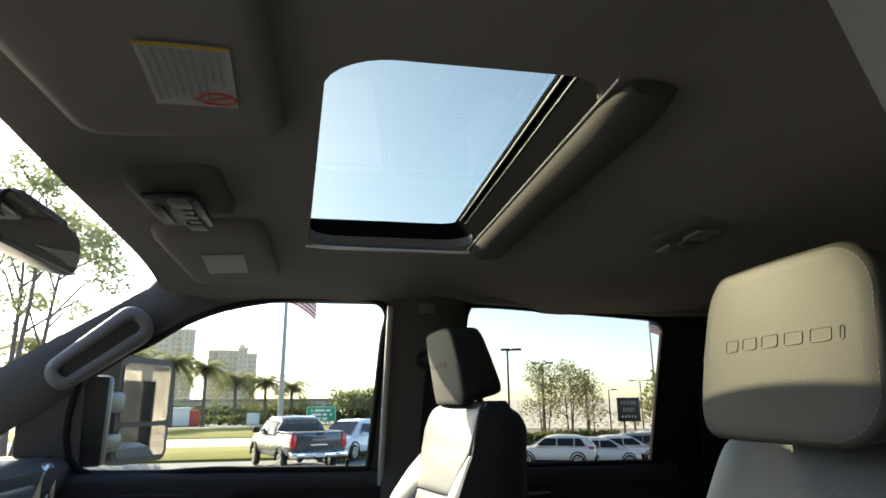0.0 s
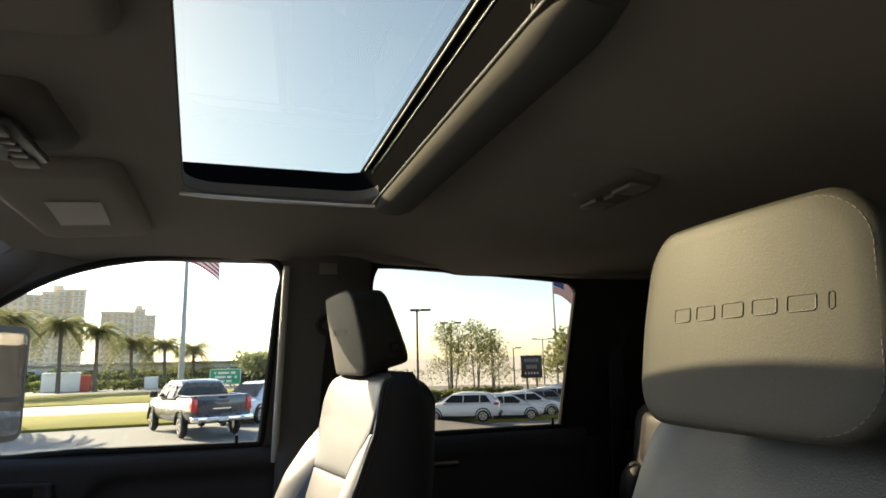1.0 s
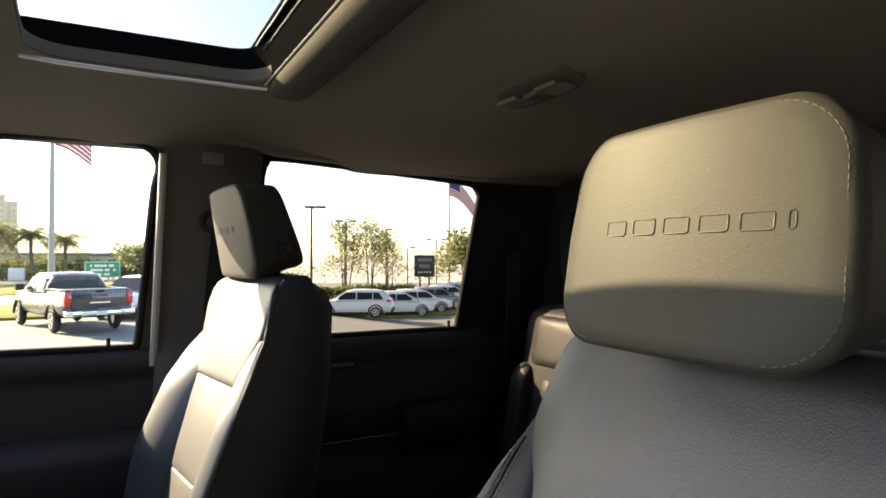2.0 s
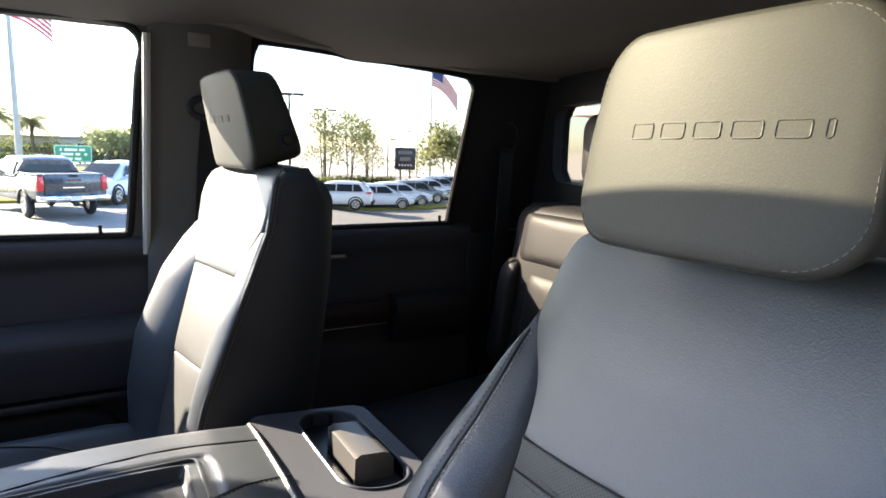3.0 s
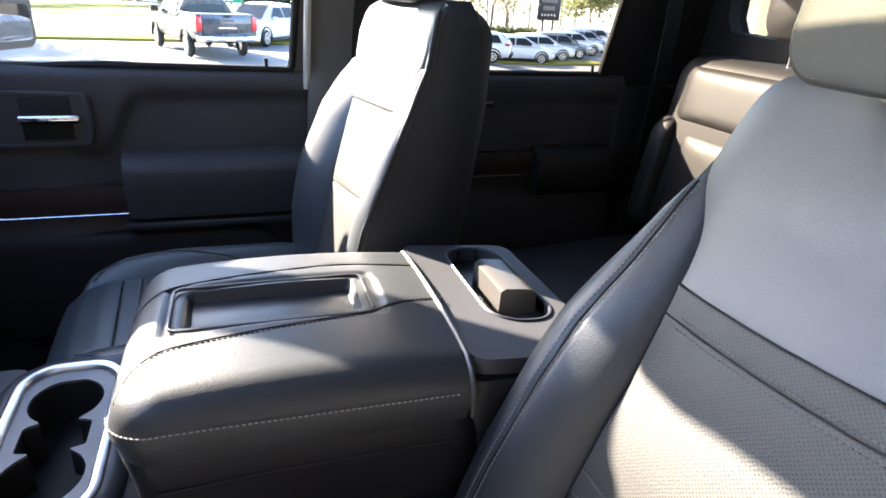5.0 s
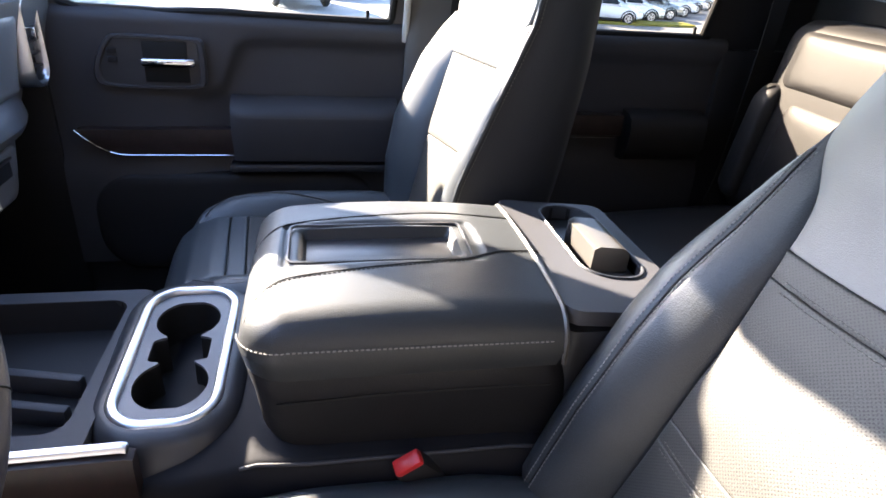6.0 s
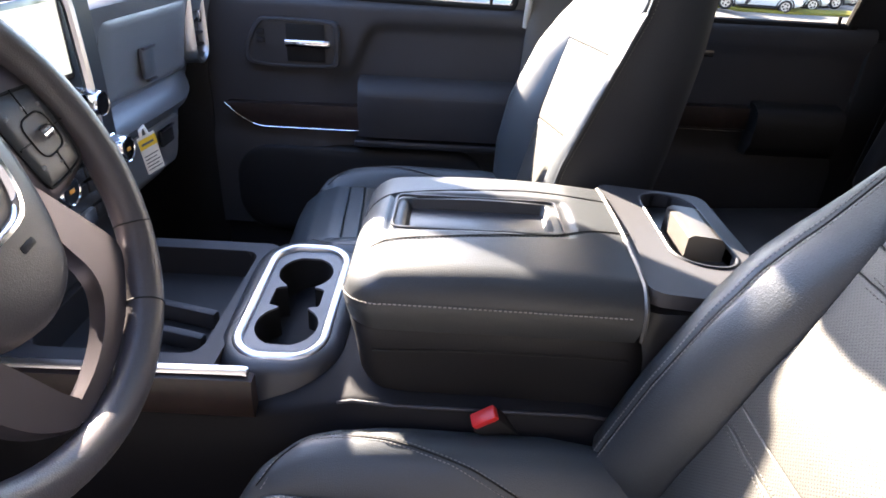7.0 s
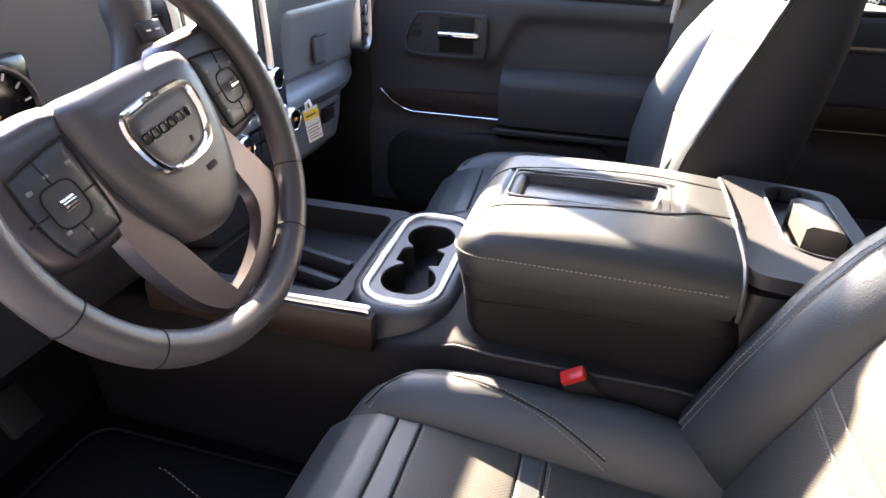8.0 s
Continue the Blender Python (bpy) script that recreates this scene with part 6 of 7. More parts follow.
over = thing("overhead_console", (0.06, 0.57, 1.93), "grey overhead lamp console with switches", "console")
part("shell", pillow(rounded(0.215, 0.135, 0.03, 5, 0.060, 0.572), lambda a, b, h: Vector((a, b, roof_z(a, b) - h)), 0.018, 0.006, 6, 2.8), M_PILLAR, over, angle=70)
part("recess", box(-0.01, 0.13, 0.535, 0.615, 1.910, 1.921, 0.004), M_PLASTIC_HARD, over)
for x in (0.0, 0.12):
    part("lamp_lens", box(x - 0.018, x + 0.018, 0.545, 0.575, 1.9045, 1.912, 0.003), M_LENS, over, "clear reading lamp lens")
for x in (0.035, 0.06, 0.085):
    part("switch", box(x - 0.009, x + 0.009, 0.548, 0.566, 1.905, 1.912, 0.002), M_PEWTER, over)
part("rail_bar", box(0.02, 0.10, 0.590, 0.602, 1.905, 1.912, 0.002), M_PEWTER, over)
over.location += Vector((-0.036, -0.022, 0.0))

lamp = thing("dome_lamp", (-0.03, -0.27, 1.88), "grey rear dome lamp in the headliner", "lamp")
part("housing", pillow(rounded(0.165, 0.062, 0.018, 5, -0.030, -0.272), lambda a, b, h: Vector((a, b, roof_z(a, b) - h)), 0.009, 0.004, 5, 3), M_PILLAR, lamp, angle=70)
for x in (-0.075, 0.015):
    part("lens", box(x - 0.024, x + 0.024, -0.293, -0.252, 1.879, 1.886, 0.003), M_LENS, lamp, "clear lens")
part("switch", box(-0.045, -0.015, -0.283, -0.262, 1.879, 1.886, 0.002), M_PILLAR, lamp)

rv = thing("rear_view_mirror", (-0.08, 0.72, 1.85), "dark rear-view mirror under the windscreen header", "mirror")
part("shell", loft([[(x, 0.715 - d, z) for x, z in rounded(0.245 * s, 0.068 * s, 0.026 * s, 5, -0.095, 1.845)] for d, s in ((-0.035, 0.55), (-0.02, 0.9), (0.0, 1.0), (0.012, 1.0), (0.014, 0.95))]), M_PLASTIC_HARD, rv)
part("glass", loft([[(x, 0.7005, z) for x, z in rounded(0.236, 0.060, 0.024, 5, -0.095, 1.845)], [(x, 0.7000, z) for x, z in rounded(0.12, 0.03, 0.012, 5, -0.095, 1.845)]]), M_MIRROR, rv, "silvered glass")
part("arm", tube([(-0.07, 0.74, 1.86), (-0.06, 0.78, 1.885), (-0.05, 0.80, 1.90)], 0.012, 8), M_PLASTIC, rv)
part("sensor_cover", box(-0.13, 0.03, 0.72, 0.84, 1.868, 1.905, 0.015, 3), M_PILLAR, rv, "grey sensor cover")
rv.location.x += 0.035

# belts and small trim
def strap(name, pts, width, label):
    st = thing(name, pts[-1], label, "seat belt")
    secs = []
    for p in smooth_line(pts, 8):
        secs.append([(p.x - 0.0015, p.y - width / 2, p.z), (p.x - 0.0015, p.y + width / 2, p.z), (p.x + 0.0015, p.y + width / 2, p.z), (p.x + 0.0015, p.y - width / 2, p.z)])
    part("webbing", loft(secs), M_RUBBER, st)
    return st
b1 = strap("seat_belt", [Vector((0.735, 0.035, 1.72)), Vector((0.760, 0.05, 1.45)), Vector((0.765, 0.03, 1.1)), Vector((0.76, 0.0, 0.78))], 0.046, "black seat belt hanging on the door pillar")
part("guide", tube([(0.728, 0.045 + 0.035 * math.cos(a), 1.735 + 0.022 * math.sin(a)) for a in np.linspace(0, math.tau, 16, endpoint=False)], 0.008, 8, True), M_PLASTIC, b1, "black belt guide")
b2 = strap("seat_belt", [Vector((0.742, -0.775, 1.68)), Vector((0.735, -0.765, 1.45)), Vector((0.70, -0.72, 1.15)), Vector((0.68, -0.68, 1.0))], 0.046, "black rear seat belt on the corner trim")
part("guide", tube([(0.735, -0.775 + 0.028 * math.cos(a), 1.70 + 0.038 * math.sin(a)) for a in np.linspace(math.pi * 0.5, math.pi * 1.75, 12)], 0.006, 8), M_RUBBER, b2, "black belt guide hook")
tagp = thing("airbag_tag", (0.745, 0.055, 1.875), "small pale embossed tag on the pillar", "tag")
part("plate", box(0.7195, 0.7235, 0.035, 0.08, 1.862, 1.890, 0.0015), M_HEADLINER, tagp)

# ---- rear bench ----
bench = thing("rear_bench_seat", (0.0, -0.6, 0.70), "black leather rear bench seat with sun patches", "car seat")
def bench_back(x0, x1):
    cx, w = (x0 + x1) / 2, x1 - x0
    surf = lambda u, v, h: Vector((u, -0.775 - 0.16 * (v - 1.25) + h, v))
    part("backrest", pillow(rounded(w - 0.01, 0.49, 0.05, 5, cx, 1.275), surf, 0.05, 0.10, 9, 2.4), M_LEATHER_SIDE, bench, angle=70)
    part("shoulder_panel", pillow(rounded(w - 0.10, 0.14, 0.03, 4, cx, 1.430), surf, 0.062, 0.0, 6, 2.8), M_LEATHER_SIDE, bench, angle=70)
    part("back_insert", pillow(rounded(w - 0.20, 0.26, 0.03, 4, cx, 1.220), surf, 0.060, 0.0, 6, 2.8), M_LEATHER_SIDE, bench, angle=70)
    for s in (-1, 1):
        part("back_bolster", pillow(rounded(0.075, 0.32, 0.03, 4, cx + s * (w / 2 - 0.055), 1.215), surf, 0.075, 0.0, 6, 2.4), M_LEATHER_SIDE, bench, angle=70)
def bench_head(cx):
    secs = []
    for d, s in ((0.0, 0.86), (0.1, 0.96), (0.3, 1.0), (0.7, 0.97), (0.92, 0.85), (1.0, 0.7)):
        secs.append([(cx + x, -0.790 - 0.095 * d, 1.665 + z) for x, z in rounded(0.245 * s, 0.185 * s, 0.045 * s, 6)])
    part("headrest", loft(secs), M_LEATHER_SIDE, bench, "black rear headrest", angle=50)
    for s in (-0.055, 0.055):
        part("headrest_post", cyl((cx + s, -0.835, 1.50), (cx + s, -0.835, 1.59), 0.007, n=10), M_CHROME, bench, "chrome headrest post")
for x0, x1 in ((-0.68, -0.06), (-0.05, 0.70)):
    bench_back(x0, x1)
for c in (-0.37, 0.335):
    bench_head(c)
part("cushion", pillow(rounded(1.36, 0.50, 0.06, 5, 0.01, -0.50), lambda u, v, h: Vector((u, v, 0.97 + h - 0.06 * (v + 0.5))), 0.085, 0.10, 8, 2.4), M_LEATHER_SIDE, bench, angle=70)
part("bench_base", box(-0.66, 0.68, -0.80, -0.32, 0.71, 0.92, 0.02), M_PLASTIC, bench)
# ---- outside ----
def smoothstep(t):
    t = min(1.0, max(0.0, t))
    return t * t * (3 - 2 * t)


def ground_z(x, y):
    fall = min(-0.75, -0.5 - 0.12 * min(14.0, max(0.0, -(y + 1.0))))
    return fall * smoothstep((x - 3) / 14.0) - 0.045 * max(0.0, math.hypot(x + 0.8, y) - 100.0)      # the land falls away far off


def polar(az, d):
    a = radians(az)
    return -0.8 + d * math.cos(a), 0.27 + d * math.sin(a)


M_ASPHALT = material("pale_asphalt", (0.23, 0.225, 0.21), 0.9, spec=0.2, vary=0.22, vary_scale=0.25, grain=0.3, grain_scale=30, bump=0.5)
M_GRASS = material("dry_lawn", (0.30, 0.25, 0.055), 0.95, spec=0.1, second=(0.15, 0.17, 0.03), vary_scale=0.35, grain=0.5, grain_scale=12, bump=1.0)
M_CONCRETE = material("pale_concrete", (0.42, 0.40, 0.36), 0.9, spec=0.2, vary=0.12, vary_scale=0.4, grain=0.2, grain_scale=20)
M_ROAD = material("grey_road", (0.16, 0.16, 0.16), 0.85, vary=0.15, vary_scale=0.2, grain=0.2, grain_scale=20)
M_LEAF = material("green_leaf", (0.22, 0.23, 0.09), 0.55, second=(0.12, 0.15, 0.05), vary_scale=0.9, vary=0.3)
M_PALM = material("palm_leaf", (0.30, 0.29, 0.10), 0.5, second=(0.17, 0.19, 0.06), vary_scale=1.2, vary=0.3)
M_BARK = material("grey_bark", (0.16, 0.13, 0.10), 0.9, vary=0.3, vary_scale=4, grain=0.4, grain_scale=25, bump=0.8)
# cream tower walls, with distance haze put into the lighter colour
M_WALL = material("hazed_cream_render", (0.80, 0.65, 0.46), 0.85, vary=0.08, vary_scale=0.1)
M_WHITEWALL = material("white_render", (0.74, 0.73, 0.70), 0.8, vary=0.06, vary_scale=0.2)
M_DARKGLASS = material("dark_window_glass", (0.03, 0.035, 0.04), 0.08, vary=0.2, vary_scale=0.3)
# tower windows, their colour paled to imitate haze in the air
M_HAZE = material("hazy_window", (0.50, 0.45, 0.37), 0.4, vary=0.15, vary_scale=0.3)
M_CARWHITE = material("white_car_paint", (0.78, 0.78, 0.77), 0.25, vary=0.03, coat=0.8)
M_CARGREY = material("grey_car_paint", (0.26, 0.28, 0.26), 0.28, metal=0.3, vary=0.05, coat=0.8)
M_CARSILVER = material("silver_car_paint", (0.55, 0.56, 0.57), 0.28, metal=0.4, vary=0.05, coat=0.8)
M_CARDARK = material("dark_slate_car_paint", (0.040, 0.046, 0.060), 0.28, metal=0.4, vary=0.08, coat=0.8)
M_BADGE = material("dull_red_badge", (0.13, 0.035, 0.04), 0.5, vary=0.05)
M_TYRE = material("tyre_rubber", (0.015, 0.015, 0.015), 0.8)
M_ALLOY = material("alloy_wheel", (0.5, 0.5, 0.5), 0.3, metal=0.9, vary=0.05)
M_TAIL = material("red_tail_lamp", (0.55, 0.02, 0.02), 0.2, vary=0.1, coat=0.6)
M_HEAD = material("clear_headlamp", (0.7, 0.72, 0.74), 0.12, vary=0.05, coat=0.6)
M_SIGNGREEN = material("green_road_sign", (0.015, 0.24, 0.13), 0.5, vary=0.06)
M_SIGNDARK = material("dark_sign_face", (0.018, 0.020, 0.028), 0.3, vary=0.1)
M_POLE = material("grey_pole_metal", (0.30, 0.30, 0.29), 0.5, metal=0.3, vary=0.1)
M_POLEDARK = material("bronze_pole_metal", (0.05, 0.045, 0.04), 0.5, metal=0.3, vary=0.1)
M_FLAGRED = material("flag_red", (0.45, 0.04, 0.05), 0.8, vary=0.1)
M_FLAGWHITE = material("flag_white", (0.72, 0.70, 0.68), 0.8, vary=0.05)
M_FLAGBLUE = material("flag_blue", (0.03, 0.05, 0.17), 0.8, vary=0.1)
M_HEDGE = material("hedge_leaf", (0.12, 0.135, 0.055), 0.7, second=(0.05, 0.07, 0.02), vary_scale=2, vary=0.3)



def let_light_through(m, share, tint):
    """Thin leaves: part of the light passes to the far side."""
    nt = m.node_tree
    out = nt.nodes["Material Output"]
    thin, mix = nt.nodes.new("ShaderNodeBsdfTranslucent"), nt.nodes.new("ShaderNodeMixShader")
    thin.inputs["Color"].default_value, mix.inputs["Fac"].default_value = (*tint, 1), share
    nt.links.new(nt.nodes["Principled BSDF"].outputs[0], mix.inputs[1])
    nt.links.new(thin.outputs[0], mix.inputs[2])
    nt.links.new(mix.outputs[0], out.inputs["Surface"])


for m_, tint in ((M_LEAF, (0.25, 0.27, 0.13)), (M_PALM, (0.36, 0.34, 0.13)), (M_HEDGE, (0.16, 0.20, 0.06))):
    let_light_through(m_, 0.4, tint)

# one ground sheet to the horizon
bm = bmesh.new()
xs = [-3000, -800, -200, -60, -20, -5, 0, 3, 6, 9, 12, 15, 18, 22, 30, 45, 70, 120, 300, 900, 3000]
ys = [-3000, -800, -250, -90, -50, -30, -22, -18, -15, -12, -9, -6, -3, -1, 1, 4, 10, 25, 60, 200, 800, 3000]
g = [[bm.verts.new((x, y, ground_z(x, y))) for x in xs] for y in ys]
for j in range(len(ys) - 1):
    for i in range(len(xs) - 1):
        bm.faces.new((g[j][i], g[j][i + 1], g[j + 1][i + 1], g[j + 1][i]))
# added emissive ring: stands in for bright sky below the true horizon
M_HORIZON = bpy.data.materials.new("horizon_sky_glow")
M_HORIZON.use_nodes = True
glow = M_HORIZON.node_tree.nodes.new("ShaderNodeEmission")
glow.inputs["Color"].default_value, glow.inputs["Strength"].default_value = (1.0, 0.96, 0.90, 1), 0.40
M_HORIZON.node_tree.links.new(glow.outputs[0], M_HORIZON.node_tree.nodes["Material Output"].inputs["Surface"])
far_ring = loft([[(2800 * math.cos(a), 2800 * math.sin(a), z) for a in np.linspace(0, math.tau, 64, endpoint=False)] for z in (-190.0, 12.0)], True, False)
tagged(part("backdrop", far_ring, M_HORIZON), "added glowing ring standing in for pale sky at the horizon", "backdrop", kind="structure")
tagged(part("ground", bm, M_ASPHALT), "pale asphalt parking lot reaching into the distance", "ground", kind="structure")


def strip(name, x0, x1, y0, y1, lift, mat, label, cat, n=24, wob=0.0):
    """A slab laid on the ground, with real edges."""
    rows = []
    for j in range(n + 1):
        y = y0 + (y1 - y0) * j / n
        w = wob * noise.noise((y * 0.2, x0, 0))
        a, b = x0 + w, x1 + w * 0.6
        rows.append([(a, y, ground_z(a, y) - 0.05), (a, y, ground_z(a, y) + lift - 0.02), (a + 0.06, y, ground_z(a, y) + lift), ((a + b) / 2, y, ground_z((a + b) / 2, y) + lift + 0.02), (b - 0.06, y, ground_z(b, y) + lift), (b, y, ground_z(b, y) + lift - 0.02), (b, y, ground_z(b, y) - 0.05)])
    return tagged(part(name, loft(rows, False, False), mat), label, cat, kind="structure")


strip("lawn_near", 28.0, 36.0, -2.0, 60, 0.12, M_GRASS, "dry yellow-green lawn strip behind a kerb", "lawn", wob=0.8)
strip("pavement", 36.2, 46.0, -6.0, 70, 0.06, M_CONCRETE, "pale concrete driveway between the lawns", "pavement")
strip("lawn_far", 46.5, 66.0, -2.0, 80, 0.12, M_GRASS, "dry yellow-green lawn strip along the road", "lawn", wob=0.8)
strip("road", 66.5, 76.0, -90, 140, 0.03, M_ROAD, "grey road behind the lawns", "road")
strip("lawn_island", 35.0, 36.8, -22.0, -11.0, 0.14, M_GRASS, "low dry planting island in the lot", "lawn", wob=0.3)


def hedge(name, x, y0, y1, w, h, label, n=2600, seed=1):
    rnd = random.Random(seed)
    bm = bmesh.new()
    for k in range(n):
        y = y0 + (y1 - y0) * rnd.random()
        top = h * (0.85 + 0.25 * noise.noise((y * 0.7, seed, 0)))
        p = Vector((x + w * (rnd.random() - 0.5), y, ground_z(x, y) + top * rnd.random() ** 0.7))
        leaf(bm, p, 0.16 + 0.12 * rnd.random(), rnd)
    return tagged(part(name, bm, M_HEDGE), label, "hedge", kind="stuff")


def leaf(bm, p, s, rnd, droop=0.0):
    d = Vector((rnd.gauss(0, 1), rnd.gauss(0, 1), rnd.gauss(0, 1) - droop)).normalized()
    e = d.orthogonal().normalized()
    e = (Matrix.Rotation(rnd.random() * math.tau, 3, d) @ e) * s * 0.5
    bm.faces.new([bm.verts.new(p - d * s), bm.verts.new(p + e), bm.verts.new(p + d * s), bm.verts.new(p - e)])


hedge("hedge", 77.5, 4.0, 30.0, 1.6, 1.3, "clipped dark green hedge along the road", 3200, 2)
hedge("hedge_row", 50.0, -24.0, -14.0, 1.6, 1.6, "dark green hedge behind the parked cars", 2200, 3)
hedge("shrub_row", 84.0, -12.0, 34.0, 3.0, 2.5, "green shrubs behind the palms", 7500, 9)
hedge("far_woods", 120.0, -75.0, 60.0, 14.0, 4.0, "hazy green line of distant trees", 5200, 4)


def tree(name, x, y, height, spread, leaves, seed, label, stems=3, size=0.16, low=0.3, clump=1.0):
    rnd = random.Random(seed)
    z0 = ground_z(x, y) - 0.1
    t = thing(name, (x, y, z0), label, "tree")
    bm, tips = bmesh.new(), []
    for s in range(stems):
        a = rnd.random() * math.tau
        top = Vector((x + math.cos(a) * spread * 0.45 * rnd.random(), y + math.sin(a) * spread * 0.45 * rnd.random(), z0 + height * (0.75 + 0.2 * rnd.random())))
        base = Vector((x + 0.25 * math.cos(a), y + 0.25 * math.sin(a), z0))
        pts = [base.lerp(top, f) + Vector((rnd.gauss(0, 0.07), rnd.gauss(0, 0.07), 0)) * height * 0.12 for f in (0, 0.3, 0.6, 0.85, 1)]
        pts[0] = base
        tube(pts, [height * 0.011 * (1 - 0.85 * f) for f in (0, 0.3, 0.6, 0.85, 1)], 7, bm=bm)
        for k in range(9):
            f = low + (1 - low) * rnd.random()
            o = base.lerp(top, f)
            a2 = rnd.random() * math.tau
            e = o + Vector((math.cos(a2), math.sin(a2), 0.5 + 0.5 * rnd.random())) * spread * (0.35 + 0.4 * rnd.random()) * (1.15 - f)
            tube([o, o.lerp(e, 0.5) + Vector((0, 0, 0.05 * height * rnd.random())), e], [height * 0.0045, height * 0.003, height * 0.001], 5, bm=bm)
            tips.append((e, spread * 0.24))
        tips.append((top, spread * 0.22))
    part("trunk", bm, M_BARK, t, "grey branching trunk")
    bm = bmesh.new()
    for k in range(leaves):
        c, r = tips[rnd.randrange(len(tips))]
        p = c + Vector((rnd.gauss(0, 1), rnd.gauss(0, 1), rnd.gauss(0, 0.8))) * r * 0.55 * clump
        leaf(bm, p, size * (0.6 + 0.8 * rnd.random()), rnd)
    part("crown", bm, M_LEAF, t, "open crown of small green leaves", "stuff")
    return t


def palm(name, x, y, height, seed, label):
    rnd = random.Random(seed)
    z0 = ground_z(x, y) - 0.1
    t = thing(name, (x, y, z0), label, "palm tree", "palms along the road")
    lean = Vector((rnd.gauss(0, 0.2), rnd.gauss(0, 0.2), 0))
    top = Vector((x, y, z0 + height)) + lean
    part("trunk", tube([(x, y, z0), Vector((x, y, z0)).lerp(top, 0.5) + lean * 0.2, top], [0.24, 0.19, 0.22], 10), M_BARK, t, "straight ringed palm trunk")
    bm = bmesh.new()
    for k in range(58):
        a = k * 2.399 + rnd.random() * 0.3
        rise = 1.1 - 1.75 * (k / 57) + rnd.gauss(0, 0.08)
        ln = 2.9 + 0.5 * rnd.random()
        d = Vector((math.cos(a), math.sin(a), 0))
        pts = [top + d * ln * f * math.cos(rise * 0.5) + Vector((0, 0, ln * (rise * f - 0.95 * f * f))) for f in np.linspace(0, 1, 9)]
        tube(pts, [0.03 * (1 - 0.8 * i / 8) for i in range(9)], 4, bm=bm)
        side = d.cross(Vector((0, 0, 1))).normalized()
        for i in range(1, 9):
            for s in (-1, 1):
                for o in (0.0, 0.5):
                    p = pts[i - 1].lerp(pts[i], o)
                    w = 0.62 * math.sin(math.pi * (0.12 + 0.85 * (i + o) / 9.5)) + 0.06
                    tip = p + side * s * w + d * 0.25 + Vector((0, 0, -0.30 * w - 0.05))
                    n = d * 0.075
                    bm.faces.new([bm.verts.new(p - n), bm.verts.new(p + n), bm.verts.new(tip + n * 0.2), bm.verts.new(tip - n * 0.2)])
    part("fronds", bm, M_PALM, t, "feathery green fronds", "stuff")
    bm = bmesh.new()
    for k in range(60):
        a = rnd.random() * math.tau
        p = top + Vector((math.cos(a) * 0.3, math.sin(a) * 0.3, -0.1))
        q = top + Vector((math.cos(a) * (0.4 + 0.3 * rnd.random()), math.sin(a) * (0.4 + 0.3 * rnd.random()), -0.7 - 0.9 * rnd.random()))
        tube([p, q], [0.03, 0.012], 4, bm=bm)
    part("dry_skirt", bm, M_BARK, t, "brown dry skirt under the fronds", "stuff")
    return t


for k, (az, d, el) in enumerate(((16.6, 74, 5.0), (13.2, 74, 4.6), (10.7, 76, 4.1), (8.05, 80, 3.1), (5.6, 80, 2.9), (3.45, 84, 2.4), (18.5, 70, 5.2))):
    px_, py_ = polar(az, d)
    h = 1.64 + d * math.tan(radians(el)) - ground_z(px_, py_) - 1.2
    palm("palm_tree", px_, py_, h, 10 + k, "tall palm with feathery crown beside the road")
x_, y_ = polar(22.5, 34)
palm("palm_tree", x_, y_, 5.0, 31, "shorter palm beyond the windscreen")
for az, d, h, sp, n, sd, lab in ((-19.2, 56, 7.4, 3.2, 2600, 41, "sparse young shade tree beside the parked cars"), (-21.4, 57, 8.0, 3.4, 2800, 42, "sparse multi-stemmed shade tree in the lot"), (-23.3, 58, 6.6, 2.8, 1700, 43, "thin shade tree in the lot"), (-30.3, 74, 6.4, 5.5, 2600, 44, "rounder dark green tree behind the flagpole"), (-1.6, 82, 3.6, 5.0, 1700, 45, "low green tree behind the road sign"), (-3.6, 84, 3.8, 5.0, 1700, 46, "low green tree behind the road sign")):
    x_, y_ = polar(az, d)
    tree("shade_tree", x_, y_, h, sp, n, sd, lab, 3, 0.10 if d < 60 else 0.26)
x_, y_ = polar(24.5, 26)
tree("pine_tree", x_, y_, 11.5, 6.5, 5200, 51, "tall open pine seen through the windscreen", 3, 0.10, 0.4, 0.42)


